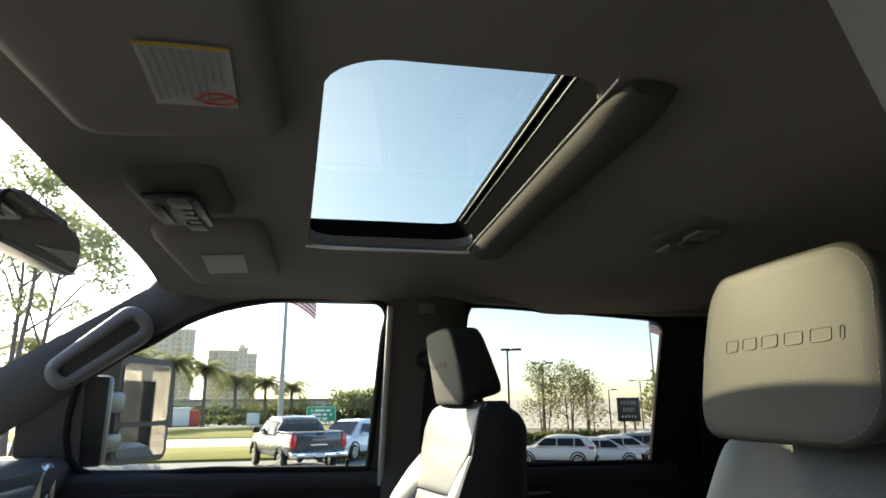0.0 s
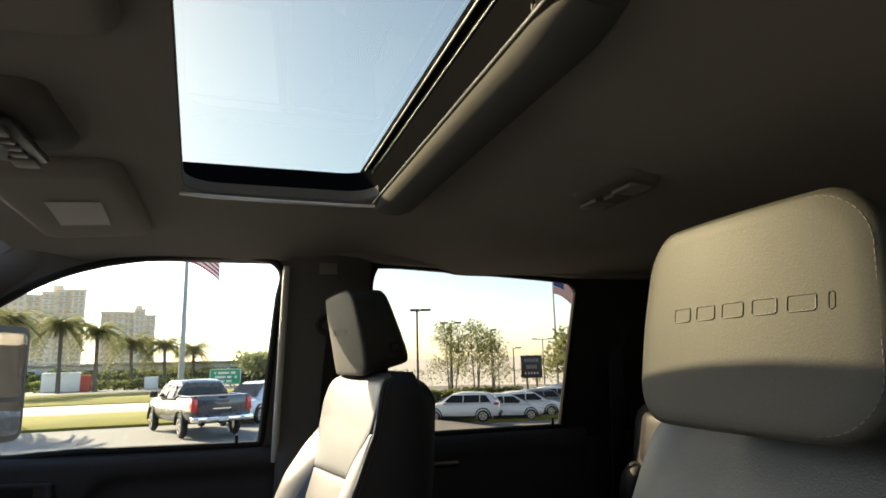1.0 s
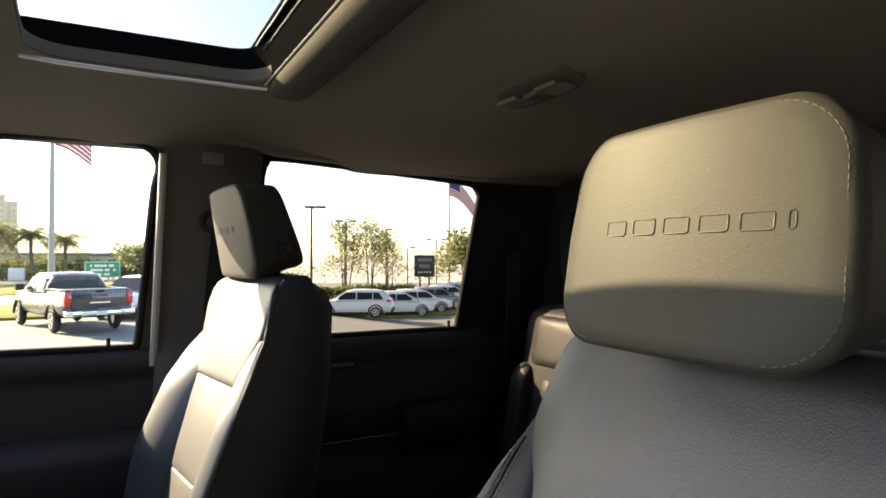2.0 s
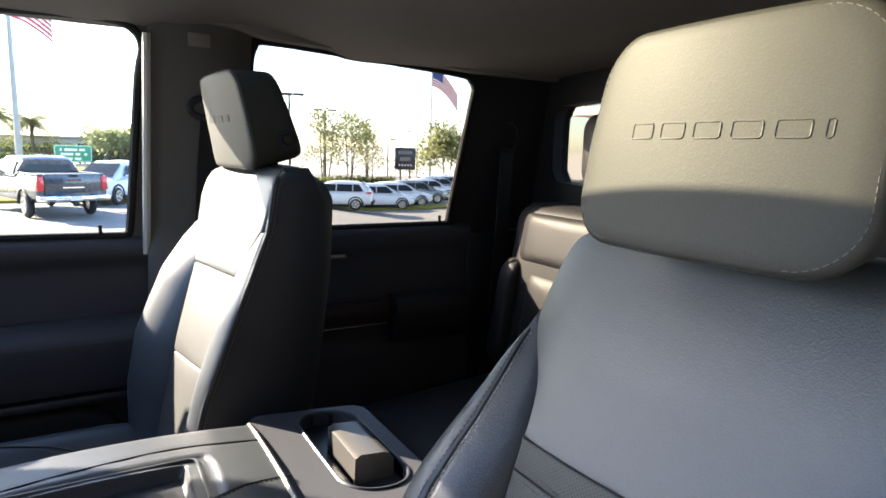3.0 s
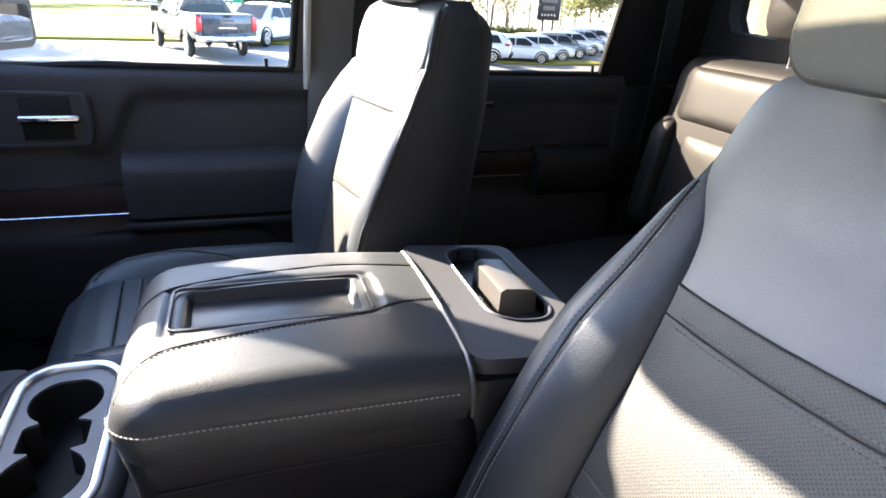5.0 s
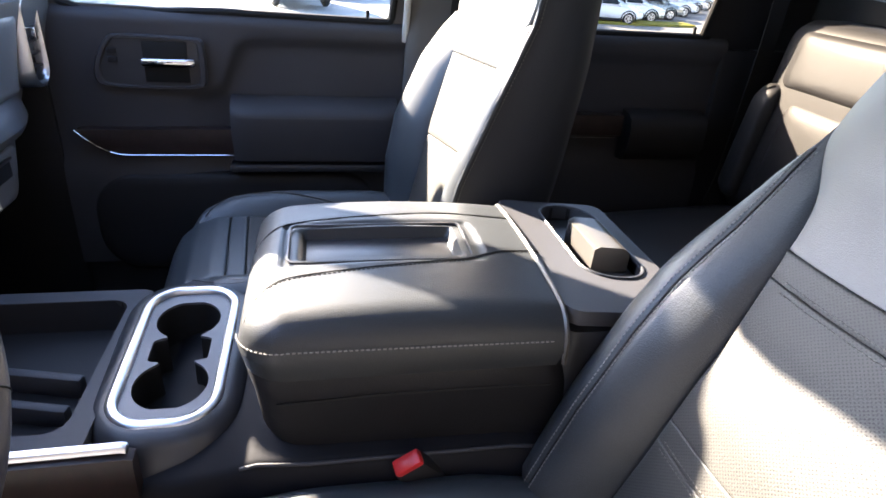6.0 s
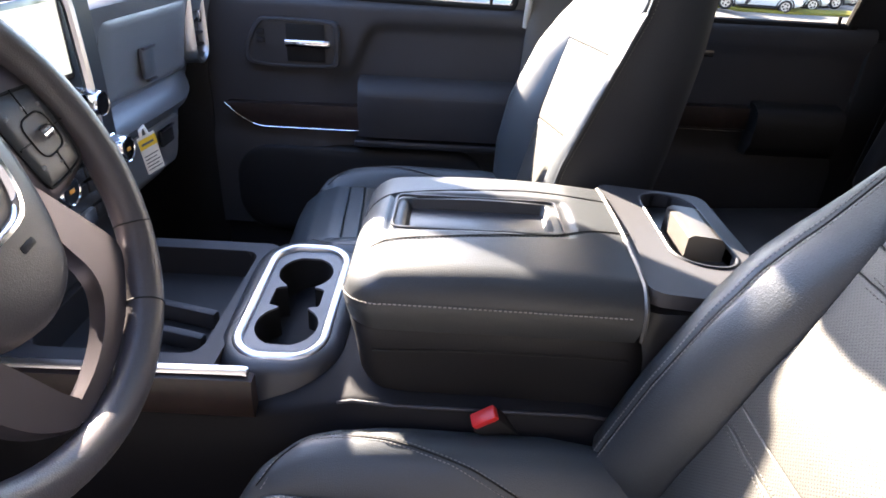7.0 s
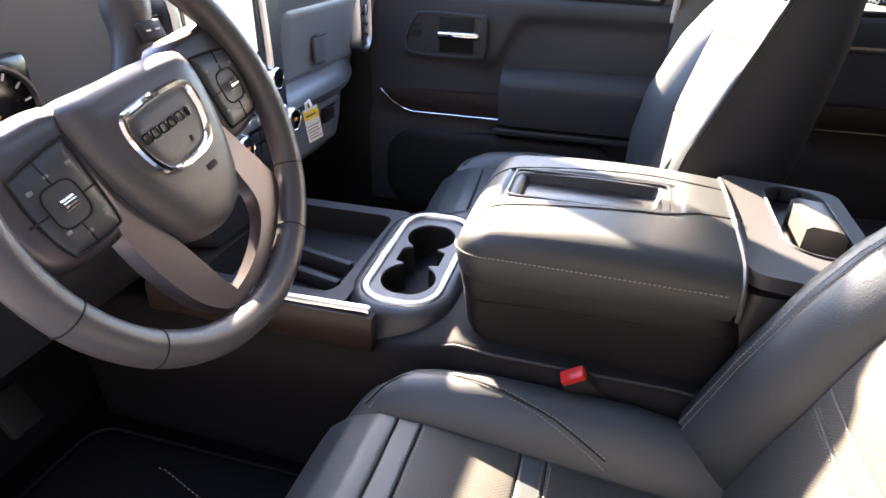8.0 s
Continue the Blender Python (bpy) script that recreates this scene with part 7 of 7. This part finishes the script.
def tower(name, az0, az1, d, top_el, floors, label, seed, bays):
    (xa, ya), (xb, yb) = polar(az0, d), polar(az1, d)
    z0, z1 = -15.0, 1.64 + d * math.tan(radians(top_el))
    tw = thing(name, ((xa + xb) / 2, (ya + yb) / 2, z0), label, "tower block")
    along = Vector((xb - xa, yb - ya, 0))
    L = along.length
    along.normalize()
    deep = Vector((-along.y, along.x, 0))
    if deep.x < 0:
        deep = -deep
    def block(u0, u1, v0, v1, za, zb, nm, mat, par):
        bm = bmesh.new()
        o = Vector((xa, ya, 0))
        vs = [bm.verts.new(o + along * u + deep * v + Vector((0, 0, z))) for z in (za, zb) for u, v in ((u0, v0), (u1, v0), (u1, v1), (u0, v1))]
        for f in ((3, 2, 1, 0), (4, 5, 6, 7), (0, 1, 5, 4), (1, 2, 6, 5), (2, 3, 7, 6), (3, 0, 4, 7)):
            bm.faces.new([vs[i] for i in f])
        return part(nm, bm, mat, par)
    rnd = random.Random(seed)
    seg = L / bays
    for b in range(bays):
        drop = rnd.choice((0, 0, 1.6, 3.2)) if b else 1.6
        w = block(seg * b, seg * (b + 1), -2.0 * (b % 2), 18, z0, z1 - drop, "wall", M_WALL, tw)
        fh = (z1 - drop + 1.0) / floors
        for f in range(1, floors):
            zf = fh * f - 1.0
            for c in (0.18, 0.58):
                block(seg * (b + c), seg * (b + c + 0.26), -2.0 * (b % 2) - 0.15, -2.0 * (b % 2) + 0.1, zf + fh * 0.25, zf + fh * 0.8, "window", M_HAZE, w)
            block(seg * (b + 0.1), seg * (b + 0.92), -2.0 * (b % 2) - 1.1, -2.0 * (b % 2) - 0.1, zf + fh * 0.02, zf + fh * 0.10, "balcony", M_WALL, w)
        block(seg * b - 0.3, seg * (b + 1) + 0.3, -2.0 * (b % 2) - 0.6, 18.4, z1 - drop, z1 - drop + 0.8, "roof", M_WALL, tw)
    block(L * 0.62, L * 0.74, 4, 10, z1, z1 + 3.2, "stair_tower", M_WALL, tw)
    return tw


tower("apartment_tower", 10.65, 6.55, 380, 4.75, 11, "cream apartment tower with balconies, far off", 5, 5)
tower("apartment_tower", 17.8, 11.8, 370, 6.2, 14, "taller cream apartment tower with balconies, far off", 6, 6)

# low white building and clutter across the road
lowb = thing("roadside_building", (82, 10, -0.5), "low white building behind the palms", "building")
part("wall", box(86, 94, -6, 30, -0.6, 2.0), M_WHITEWALL, lowb)
part("roof", box(85.5, 94.5, -6.5, 30.5, 2.0, 2.35, 0.05), M_CONCRETE, lowb)
for k in range(10):
    part("window", box(85.9, 86.05, -4 + 3.4 * k, -2.4 + 3.4 * k, 0.4, 1.5), M_DARKGLASS, lowb)
for az, w, h, mat, nm, lab in ((11.6, 1.6, 1.3, M_REDCLOTH, "red_barrier", "small red roadside barrier"), (13.0, 3.6, 1.6, M_CARWHITE, "white_van", "white van parked across the road"), (6.6, 1.4, 0.9, M_WHITEWALL, "street_sign", "small white street sign")):
    x_, y_ = polar(az, 78)
    o = thing(nm, (x_, y_, -0.5), lab, nm.replace("_", " ").split()[-1])
    part("body", box(x_ - 0.5, x_ + 0.5, y_ - w / 2, y_ + w / 2, ground_z(x_, y_) + 0.05, ground_z(x_, y_) + 0.5 + h, 0.12), mat, o)
    part("foot", box(x_ - 0.3, x_ + 0.3, y_ - w / 3, y_ + w / 3, ground_z(x_, y_) - 0.05, ground_z(x_, y_) + 0.3, 0.03), M_TYRE, o)

# poles, flags, signs
def pole_base(x, y):
    return ground_z(x, y) - 0.1


def flag_pole(az, d, top_el, r, flag_w, flag_h, droop, label, seed, toward):
    x, y = polar(az, d)
    z0, z1 = pole_base(x, y), 1.64 + d * math.tan(radians(top_el))
    t = thing("flagpole", (x, y, z0), label, "flagpole", "flagpoles")
    part("pole", cyl((x, y, z0), (x, y, z1), r, r * 0.55, 14), M_POLE, t, "tapered grey pole")
    part("finial", loft([[(x + r * 0.9 * math.sin(a) * math.cos(b), y + r * 0.9 * math.sin(a) * math.sin(b), z1 + r * 0.8 - r * 0.9 * math.cos(a)) for b in np.linspace(0, math.tau, 10, endpoint=False)] for a in np.linspace(0.15, 3.0, 7)]), M_POLE, t)
    side = Vector((math.sin(radians(az)), -math.cos(radians(az)), 0)) * toward
    out = Vector((math.cos(radians(az)), math.sin(radians(az)), 0))
    def at(u, v):
        return Vector((x, y, z1 - 0.3)) + side * (r * 0.7 + u * flag_w * (1 - 0.10 * droop)) + out * 0.28 * math.sin(u * 7 + v * 2 + seed) * u + Vector((0, 0, -v * flag_h - droop * u * u * flag_w * 0.9 - droop * u * flag_w * 0.3))
    flag = None
    for k in range(13):
        bm = loft([[at(u, (k + c) / 13) for c in (0, 1)] for u in np.linspace(0.0 if k > 6 else 0.40, 1, 12)], False, False)
        ob = part("stripe", bm, M_FLAGRED if k % 2 == 0 else M_FLAGWHITE, t, "flag stripe")
    bm = loft([[at(u, v) for v in np.linspace(0, 7 / 13, 5)] for u in np.linspace(0, 0.40, 8)], False, False)
    part("canton", bm, M_FLAGBLUE, t, "blue flag corner")
    return t


flag_pole(-28.9, 75, 7.6, 0.14, 3.3, 2.0, 0.75, "grey flagpole with a red, white and blue striped flag", 1.0, 1)
flag_pole(4.35, 58, 11.6, 0.26, 2.7, 2.5, 0.5, "thick grey flagpole with a drooping striped flag", 2.2, 1)


def lamp_post(az, d, top_el, heads, label):
    x, y = polar(az, d)
    z0, z1 = pole_base(x, y), 1.64 + d * math.tan(radians(top_el))
    t = thing("street_lamp", (x, y, z0), label, "street lamp", "lot lamps")
    part("post", cyl((x, y, z0), (x, y, z1), 0.11, 0.08, 10), M_POLEDARK, t, "dark square-headed post")
    side = Vector((math.sin(radians(az)), -math.cos(radians(az)), 0))
    for s in heads:
        c = Vector((x, y, z1)) + side * 0.75 * s
        part("arm", cyl((x, y, z1 - 0.1), c, 0.05, n=6), M_POLEDARK, t)
        part("lamp_head", box(-0.42, 0.42, -0.22, 0.22, -0.09, 0.09, 0.05, 2, None, Matrix.Translation(c) @ Matrix.Rotation(math.atan2(side.y, side.x), 4, "Z")), M_POLEDARK, t, "flat dark lamp head")
    return t


lamp_post(-16.15, 52, 4.7, (1, -0.2), "dark lot lamp with flat heads")
lamp_post(-19.3, 68, 3.45, (1, -1), "dark lot lamp with two heads")
lamp_post(-25.0, 92, 1.0, (1,), "slim dark lot lamp")
lamp_post(-27.7, 96, 1.75, (1.6, -1.6), "slim pole with a wide cross arm")
lamp_post(-23.0, 84, 2.7, (0.5,), "slim dark lot lamp behind the trees")

x, y = polar(-26.58, 60)
sg = thing("dealer_sign", (x, y, pole_base(x, y)), "dark square lot sign with pale lettering bars on two posts", "sign")
sm = Matrix.Translation((x, y, 0.86)) @ Matrix.Rotation(radians(-26.58 + 180), 4, "Z")
part("cabinet", box(-0.2, 0.2, -1.0, 1.0, -1.03, 1.08, 0.04, 2, None, sm), M_SIGNDARK, sg, "dark sign cabinet")
for zc, wd, hh in ((0.62, 0.70, 0.16), (0.0, 0.52, 0.18)):
    for k in range(5):
        c = -wd + 2 * wd * (k + 0.5) / 5
        part("letter_bar", box(0.203, 0.215, c - wd * 0.16, c + wd * 0.16, zc - hh, zc + hh, 0, 2, None, sm), M_STITCH, sg)
for k in range(5):
    part("letter_bar", box(0.203, 0.215, -0.62 + 0.28 * k, -0.50 + 0.28 * k, -0.68, -0.50, 0, 2, None, sm), M_FLAGWHITE, sg)
for s in (-0.45, 0.45):
    p = sm @ Vector((0, s, -1.0))
    part("post", cyl((p.x, p.y, pole_base(x, y)), p, 0.10, n=8), M_POLEDARK, sg)

x, y = polar(0.8, 60)
gs = thing("road_sign", (x, y, pole_base(x, y)), "green road sign with white lettering bars", "road sign")
sm = Matrix.Translation((x, y, 0.70)) @ Matrix.Rotation(radians(180.8), 4, "Z")
part("panel", box(-0.04, 0.04, -1.36, 1.36, -0.70, 0.70, 0.03, 2, None, sm), M_SIGNGREEN, gs, "green sign panel")
part("border", tube([sm @ Vector((0.045, a, b)) for a, b in rounded(2.6, 1.28, 0.12, 4)], 0.022, 5, True), M_FLAGWHITE, gs)
for zc, parts in ((0.32, ((-0.95, -0.80), (-0.62, 0.30), (0.45, 0.85))), (-0.05, ((-0.9, 0.0), (0.15, 0.5), (0.80, 0.98))), (-0.42, ((-0.5, -0.05), (0.08, 0.55)))):
    for a, b in parts:
        part("letter_bar", box(0.042, 0.050, a, b, zc - 0.10, zc + 0.10, 0, 2, None, sm), M_FLAGWHITE, gs)
for s in (-0.8, 0.8):
    p = sm @ Vector((-0.05, s, -0.6))
    part("post", cyl((p.x, p.y, pole_base(x, y)), p, 0.06, n=8), M_POLE, gs)

# unseen dark wall, added to keep side sky light out of the open doorway
M_CLADTAN = material("tan_showroom_wall", (0.40, 0.36, 0.30), 0.85, vary=0.1, vary_scale=0.2)
M_BLOCKER = material("charcoal_blocker", (0.028, 0.028, 0.031), 0.9, spec=0.1, vary=0.15, vary_scale=0.5)
tagged(part("sky_blocker", box(-5.8, -5.2, -16.0, 9.0, -0.1, 6.4, 0.02), M_BLOCKER), "unseen charcoal wall added to block sky light at the driver door", "wall", kind="structure")
# ---- vehicles ----
def wheel_parts(root, m, x, y, r, w):
    c = m @ Vector((x, y, r))
    ax = (m.to_3x3() @ Vector((0, 1, 0))).normalized()
    tyre = part("wheel", tube([c + (m.to_3x3() @ Vector((math.cos(a), 0, math.sin(a)))) * r * 0.73 for a in np.linspace(0, math.tau, 24, endpoint=False)], r * 0.27, 8, True, flat=1.0), M_TYRE, root, "black tyre")
    s = 1 if y > 0 else -1
    part("rim", cyl(c - ax * s * 0.05, c + ax * s * w * 0.42, r * 0.66, r * 0.62, 20), M_ALLOY, tyre, "alloy rim")
    for k in range(5):
        a = k * math.tau / 5
        d = m.to_3x3() @ Vector((math.cos(a + 0.63), 0, math.sin(a + 0.63)))
        part("spoke_gap", cyl(c + ax * s * w * 0.425 + d * r * 0.36, c + ax * s * w * 0.435 + d * r * 0.36, r * 0.15, n=8), M_TYRE, tyre)


def hull(m, stations):
    """Lofts a body from stations of (x, half width, low z, waist z, top z)."""
    secs = []
    for x, hw, z0, zw, zt in stations:
        sec = [(-hw * 0.86, z0), (-hw * 0.97, z0 + 0.10), (-hw, (z0 + zw) / 2), (-hw * 0.985, zw), (-hw * 0.90, zt - 0.05), (-hw * 0.80, zt), (0, zt + 0.02), (hw * 0.80, zt), (hw * 0.90, zt - 0.05), (hw * 0.985, zw), (hw, (z0 + zw) / 2), (hw * 0.97, z0 + 0.10), (hw * 0.86, z0)]
        secs.append([m @ Vector((x, y, z)) for y, z in sec])
    return loft(secs)


def cabin(m, stations):
    """Roof and pillars: stations of (x, half width at the waist, waist z, half width at the roof, roof z)."""
    secs = []
    for x, hw, zw, hr, zr in stations:
        sec = [(-hw, zw), (-(hw + hr) / 2 * 1.01, (zw + zr) / 2), (-hr, zr - 0.05), (-hr * 0.9, zr), (0, zr + 0.02), (hr * 0.9, zr), (hr, zr - 0.05), ((hw + hr) / 2 * 1.01, (zw + zr) / 2), (hw, zw)]
        secs.append([m @ Vector((x, y, z)) for y, z in sec])
    return loft(secs)


def quad(m, pts, thick=0.02):
    bm = bmesh.new()
    bm.faces.new([bm.verts.new(m @ Vector(p)) for p in pts])
    bmesh.ops.solidify(bm, geom=bm.faces[:], thickness=thick)
    return bm


def suv(x, y, head, paint, label):
    m = Matrix.Translation((x, y, ground_z(x, y))) @ Matrix.Rotation(radians(head), 4, "Z")
    root = thing("parked_suv", m.translation, label, "car", "cars parked in the lot")
    part("body", hull(m, [(-2.34, 0.74, 0.46, 0.84, 0.98), (-2.26, 0.88, 0.36, 0.92, 1.07), (-1.9, 0.92, 0.32, 0.97, 1.11), (-1.0, 0.94, 0.26, 0.97, 1.10), (0, 0.945, 0.24, 0.95, 1.07), (1.0, 0.94, 0.26, 0.91, 1.03), (1.6, 0.92, 0.30, 0.86, 0.98), (2.05, 0.87, 0.34, 0.77, 0.89), (2.26, 0.76, 0.38, 0.66, 0.77), (2.34, 0.60, 0.44, 0.58, 0.66)]), paint, root, angle=50)
    part("roof", cabin(m, [(-2.24, 0.80, 1.03, 0.60, 1.12), (-2.05, 0.86, 1.06, 0.63, 1.36), (-1.75, 0.885, 1.08, 0.65, 1.54), (-1.3, 0.895, 1.08, 0.66, 1.64), (-0.6, 0.90, 1.07, 0.665, 1.68), (0.0, 0.90, 1.06, 0.66, 1.66), (0.40, 0.895, 1.04, 0.64, 1.57), (0.95, 0.88, 1.02, 0.62, 1.28), (1.42, 0.85, 0.99, 0.60, 1.03)]), paint, root, angle=50)
    for s in (-1, 1):
        for xa, xb, xc, xd in ((-1.86, -1.26, -1.26, -1.58), (-1.20, -0.30, -0.30, -1.20), (-0.24, 0.92, 0.38, -0.24)):
            part("side_window", quad(m, [(xa, s * 0.908, 1.11), (xb, s * 0.912, 1.10), (xc, s * 0.735, 1.51), (xd, s * 0.735, 1.50)], 0.015), M_DARKGLASS, root)
        part("sill", box(-1.0, 1.0, min(s * 0.86, s * 0.955), max(s * 0.86, s * 0.955), 0.22, 0.36, 0.03, 2, None, m), M_PLASTIC, root, "dark plastic sill")
        for xw in (-1.40, 1.42):
            wheel_parts(root, m, xw, s * 0.86, 0.36, 0.22)
            part("wheel_arch", tube([m @ Vector((xw + 0.42 * math.cos(a), s * 0.93, 0.37 + 0.42 * math.sin(a))) for a in np.linspace(-0.2, math.pi + 0.2, 14)], 0.04, 6), M_TYRE, root)
        part("tail_lamp", box(-2.31, -2.02, min(s * 0.58, s * 0.90), max(s * 0.58, s * 0.90), 0.96, 1.09, 0.03, 2, None, m), M_TAIL, root)
        part("head_lamp", box(1.92, 2.24, min(s * 0.56, s * 0.875), max(s * 0.56, s * 0.875), 0.72, 0.83, 0.03, 2, None, m), M_HEAD, root)
        part("door_mirror", box(0.70, 0.86, min(s * 0.92, s * 1.09), max(s * 0.92, s * 1.09), 1.04, 1.17, 0.03, 2, None, m), paint, root)
    part("rear_window", quad(m, [(-2.16, -0.64, 1.26), (-2.16, 0.64, 1.26), (-1.74, 0.56, 1.60), (-1.74, -0.56, 1.60)], 0.02), M_DARKGLASS, root)
    part("windscreen", quad(m, [(1.36, -0.70, 1.10), (1.36, 0.70, 1.10), (0.46, 0.58, 1.60), (0.46, -0.58, 1.60)], 0.02), M_DARKGLASS, root)
    part("grille", box(2.30, 2.385, -0.50, 0.50, 0.48, 0.68, 0.02, 2, None, m), M_TYRE, root)
    part("bumper", box(-2.42, -2.25, -0.78, 0.78, 0.34, 0.55, 0.05, 2, None, m), M_PLASTIC, root)
    part("number_plate", box(-2.44, -2.425, -0.16, 0.16, 0.62, 0.76, 0, 2, None, m), M_FLAGWHITE, root, "blank plate bar")
    return root


for az, d, head, paint, label in ((-20.0, 37.0, 62, M_CARWHITE, "white estate-style SUV seen from its rear corner"), (-24.1, 40.5, -104, M_CARWHITE, "white SUV parked nose outward"), (-26.0, 43.0, -102, M_CARWHITE, "white SUV parked nose outward in the row"), (-27.6, 46.0, -102, M_CARGREY, "grey-green SUV parked in the row"), (-28.8, 49.5, -102, M_CARWHITE, "white SUV parked in the row"), (-29.8, 53.5, -102, M_CARSILVER, "silver SUV parked in the row"), (-30.7, 58.0, -102, M_CARWHITE, "white SUV at the far end of the row")):
    x, y = polar(az, d)
    suv(x, y, head, paint, label)
x, y = polar(-1.9, 29)
suv(x, y, 150, M_CARWHITE, "white SUV parked beside the dark pickup")


def pickup(x, y, head):
    m = Matrix.Translation((x, y, ground_z(x + 1, y))) @ Matrix.Rotation(radians(head), 4, "Z")
    root = thing("pickup_truck", m.translation, "dark slate crew cab pickup with chrome bumper and red tail lamps", "pickup truck")
    part("bed", hull(m, [(-1.22, 0.98, 0.62, 1.05, 1.36), (-1.15, 1.0, 0.58, 1.05, 1.38), (-0.5, 1.01, 0.55, 1.05, 1.38), (0.75, 1.01, 0.55, 1.05, 1.37)]), M_CARDARK, root, "pickup bed", angle=50)
    part("bed_floor", box(-1.10, 0.72, -0.80, 0.80, 1.30, 1.405, 0.02, 2, None, m), M_TYRE, root, "black bed opening")
    for s in (-1, 1):
        part("bed_rail", box(-1.20, 0.75, min(s * 0.80, s * 0.94), max(s * 0.80, s * 0.94), 1.36, 1.43, 0.02, 2, None, m), M_CARDARK, root)
    gate = part("tailgate", box(-1.30, -1.20, -0.80, 0.80, 0.78, 1.43, 0.03, 2, None, m), M_CARDARK, root, "dark tailgate")
    for k in range(3):
        part("badge_bar", box(-1.312, -1.30, -0.22 + 0.15 * k, -0.11 + 0.15 * k, 1.20, 1.27, 0, 2, None, m), M_BADGE, gate, "dull red badge letter drawn as a bar")
    part("badge_bar", box(-1.312, -1.30, -0.30, 0.30, 0.99, 1.03, 0, 2, None, m), M_CHROME, gate)
    part("tailgate_handle", box(-1.315, -1.30, -0.12, 0.12, 1.33, 1.40, 0.01, 2, None, m), M_TYRE, gate)
    part("body", hull(m, [(0.78, 1.0, 0.52, 1.05, 1.32), (1.8, 1.01, 0.48, 1.05, 1.30), (3.0, 1.01, 0.48, 1.03, 1.28), (3.6, 1.0, 0.50, 1.02, 1.27), (4.3, 0.98, 0.52, 1.0, 1.24), (4.62, 0.92, 0.55, 0.98, 1.16)]), M_CARDARK, root, "cab and bonnet", angle=50)
    part("roof", cabin(m, [(0.80, 0.96, 1.30, 0.72, 1.78), (0.95, 0.97, 1.30, 0.74, 1.87), (1.6, 0.98, 1.30, 0.76, 1.92), (2.4, 0.98, 1.29, 0.75, 1.90), (2.75, 0.97, 1.28, 0.72, 1.82), (3.45, 0.92, 1.27, 0.68, 1.32)]), M_CARDARK, root, angle=50)
    part("rear_window", quad(m, [(0.775, -0.72, 1.42), (0.775, 0.72, 1.42), (0.815, 0.62, 1.80), (0.815, -0.62, 1.80)], 0.02), M_DARKGLASS, root)
    for s in (-1, 1):
        for xa, xb, xc, xd in ((0.95, 1.68, 1.68, 1.02), (1.78, 2.95, 2.62, 1.78)):
            part("side_window", quad(m, [(xa, s * 0.99, 1.34), (xb, s * 0.99, 1.33), (xc, s * 0.81, 1.78), (xd, s * 0.81, 1.80)], 0.012), M_DARKGLASS, root)
        tl = part("tail_lamp", box(-1.30, -1.14, min(s * 0.80, s * 1.0), max(s * 0.80, s * 1.0), 0.92, 1.36, 0.03, 2, None, m), M_TAIL, root, "red tail lamp")
        part("bumper_end", box(-1.50, -1.05, min(s * 0.55, s * 1.0), max(s * 0.55, s * 1.0), 0.60, 0.78, 0.04, 2, None, m), M_CHROME, root, "chrome bumper corner")
        part("door_mirror", box(2.85, 3.0, min(s * 1.02, s * 1.28), max(s * 1.02, s * 1.28), 1.30, 1.52, 0.03, 2, None, m), M_TYRE, root)
        for xw in (0.0, 3.70):
            wheel_parts(root, m, xw, s * 0.90, 0.41, 0.28)
            arch = [m @ Vector((xw + 0.50 * math.cos(a), s * 1.0, 0.42 + 0.50 * math.sin(a))) for a in np.linspace(0.0, math.pi, 14)]
            part("wheel_arch", tube(arch, 0.045, 6), M_TYRE, root)
    part("bumper", box(-1.48, -1.22, -0.58, 0.58, 0.60, 0.76, 0.03, 2, None, m), M_CHROME, root, "chrome rear bumper")
    part("number_plate", box(-1.495, -1.48, -0.16, 0.16, 0.62, 0.75, 0, 2, None, m), M_FLAGWHITE, root, "blank plate bar")
    part("hitch", box(-1.55, -1.3, -0.06, 0.06, 0.44, 0.56, 0.01, 2, None, m), M_TYRE, root)
    return root


pickup(22.7, 1.08, 20)

suv(15.6, -25.6, 118, M_CARWHITE, "white SUV waiting before the showroom")
suv(11.0, -19.4, 150, M_CARDARK, "dark slate SUV parked before the showroom")

# showroom seen only in the door mirror
show = thing("showroom_building", (24, -36, -2), "white showroom with columns and dark windows", "building")
part("wall", box(12, 40, -46, -38, -2.3, 5.0), M_CLADTAN, show)
part("roof", box(11, 41, -47, -36.5, 5.0, 5.7, 0.1), M_WHITEWALL, show)
for k in range(7):
    part("window", box(13.2 + 3.8 * k, 15.8 + 3.8 * k, -38.05, -37.9, -1.4, 3.2), M_PLASTIC, show)
    part("column", cyl((12.4 + 3.9 * k, -37.0, -2.3), (12.4 + 3.9 * k, -37.0, 5.0), 0.25, n=10), M_WHITEWALL, show)
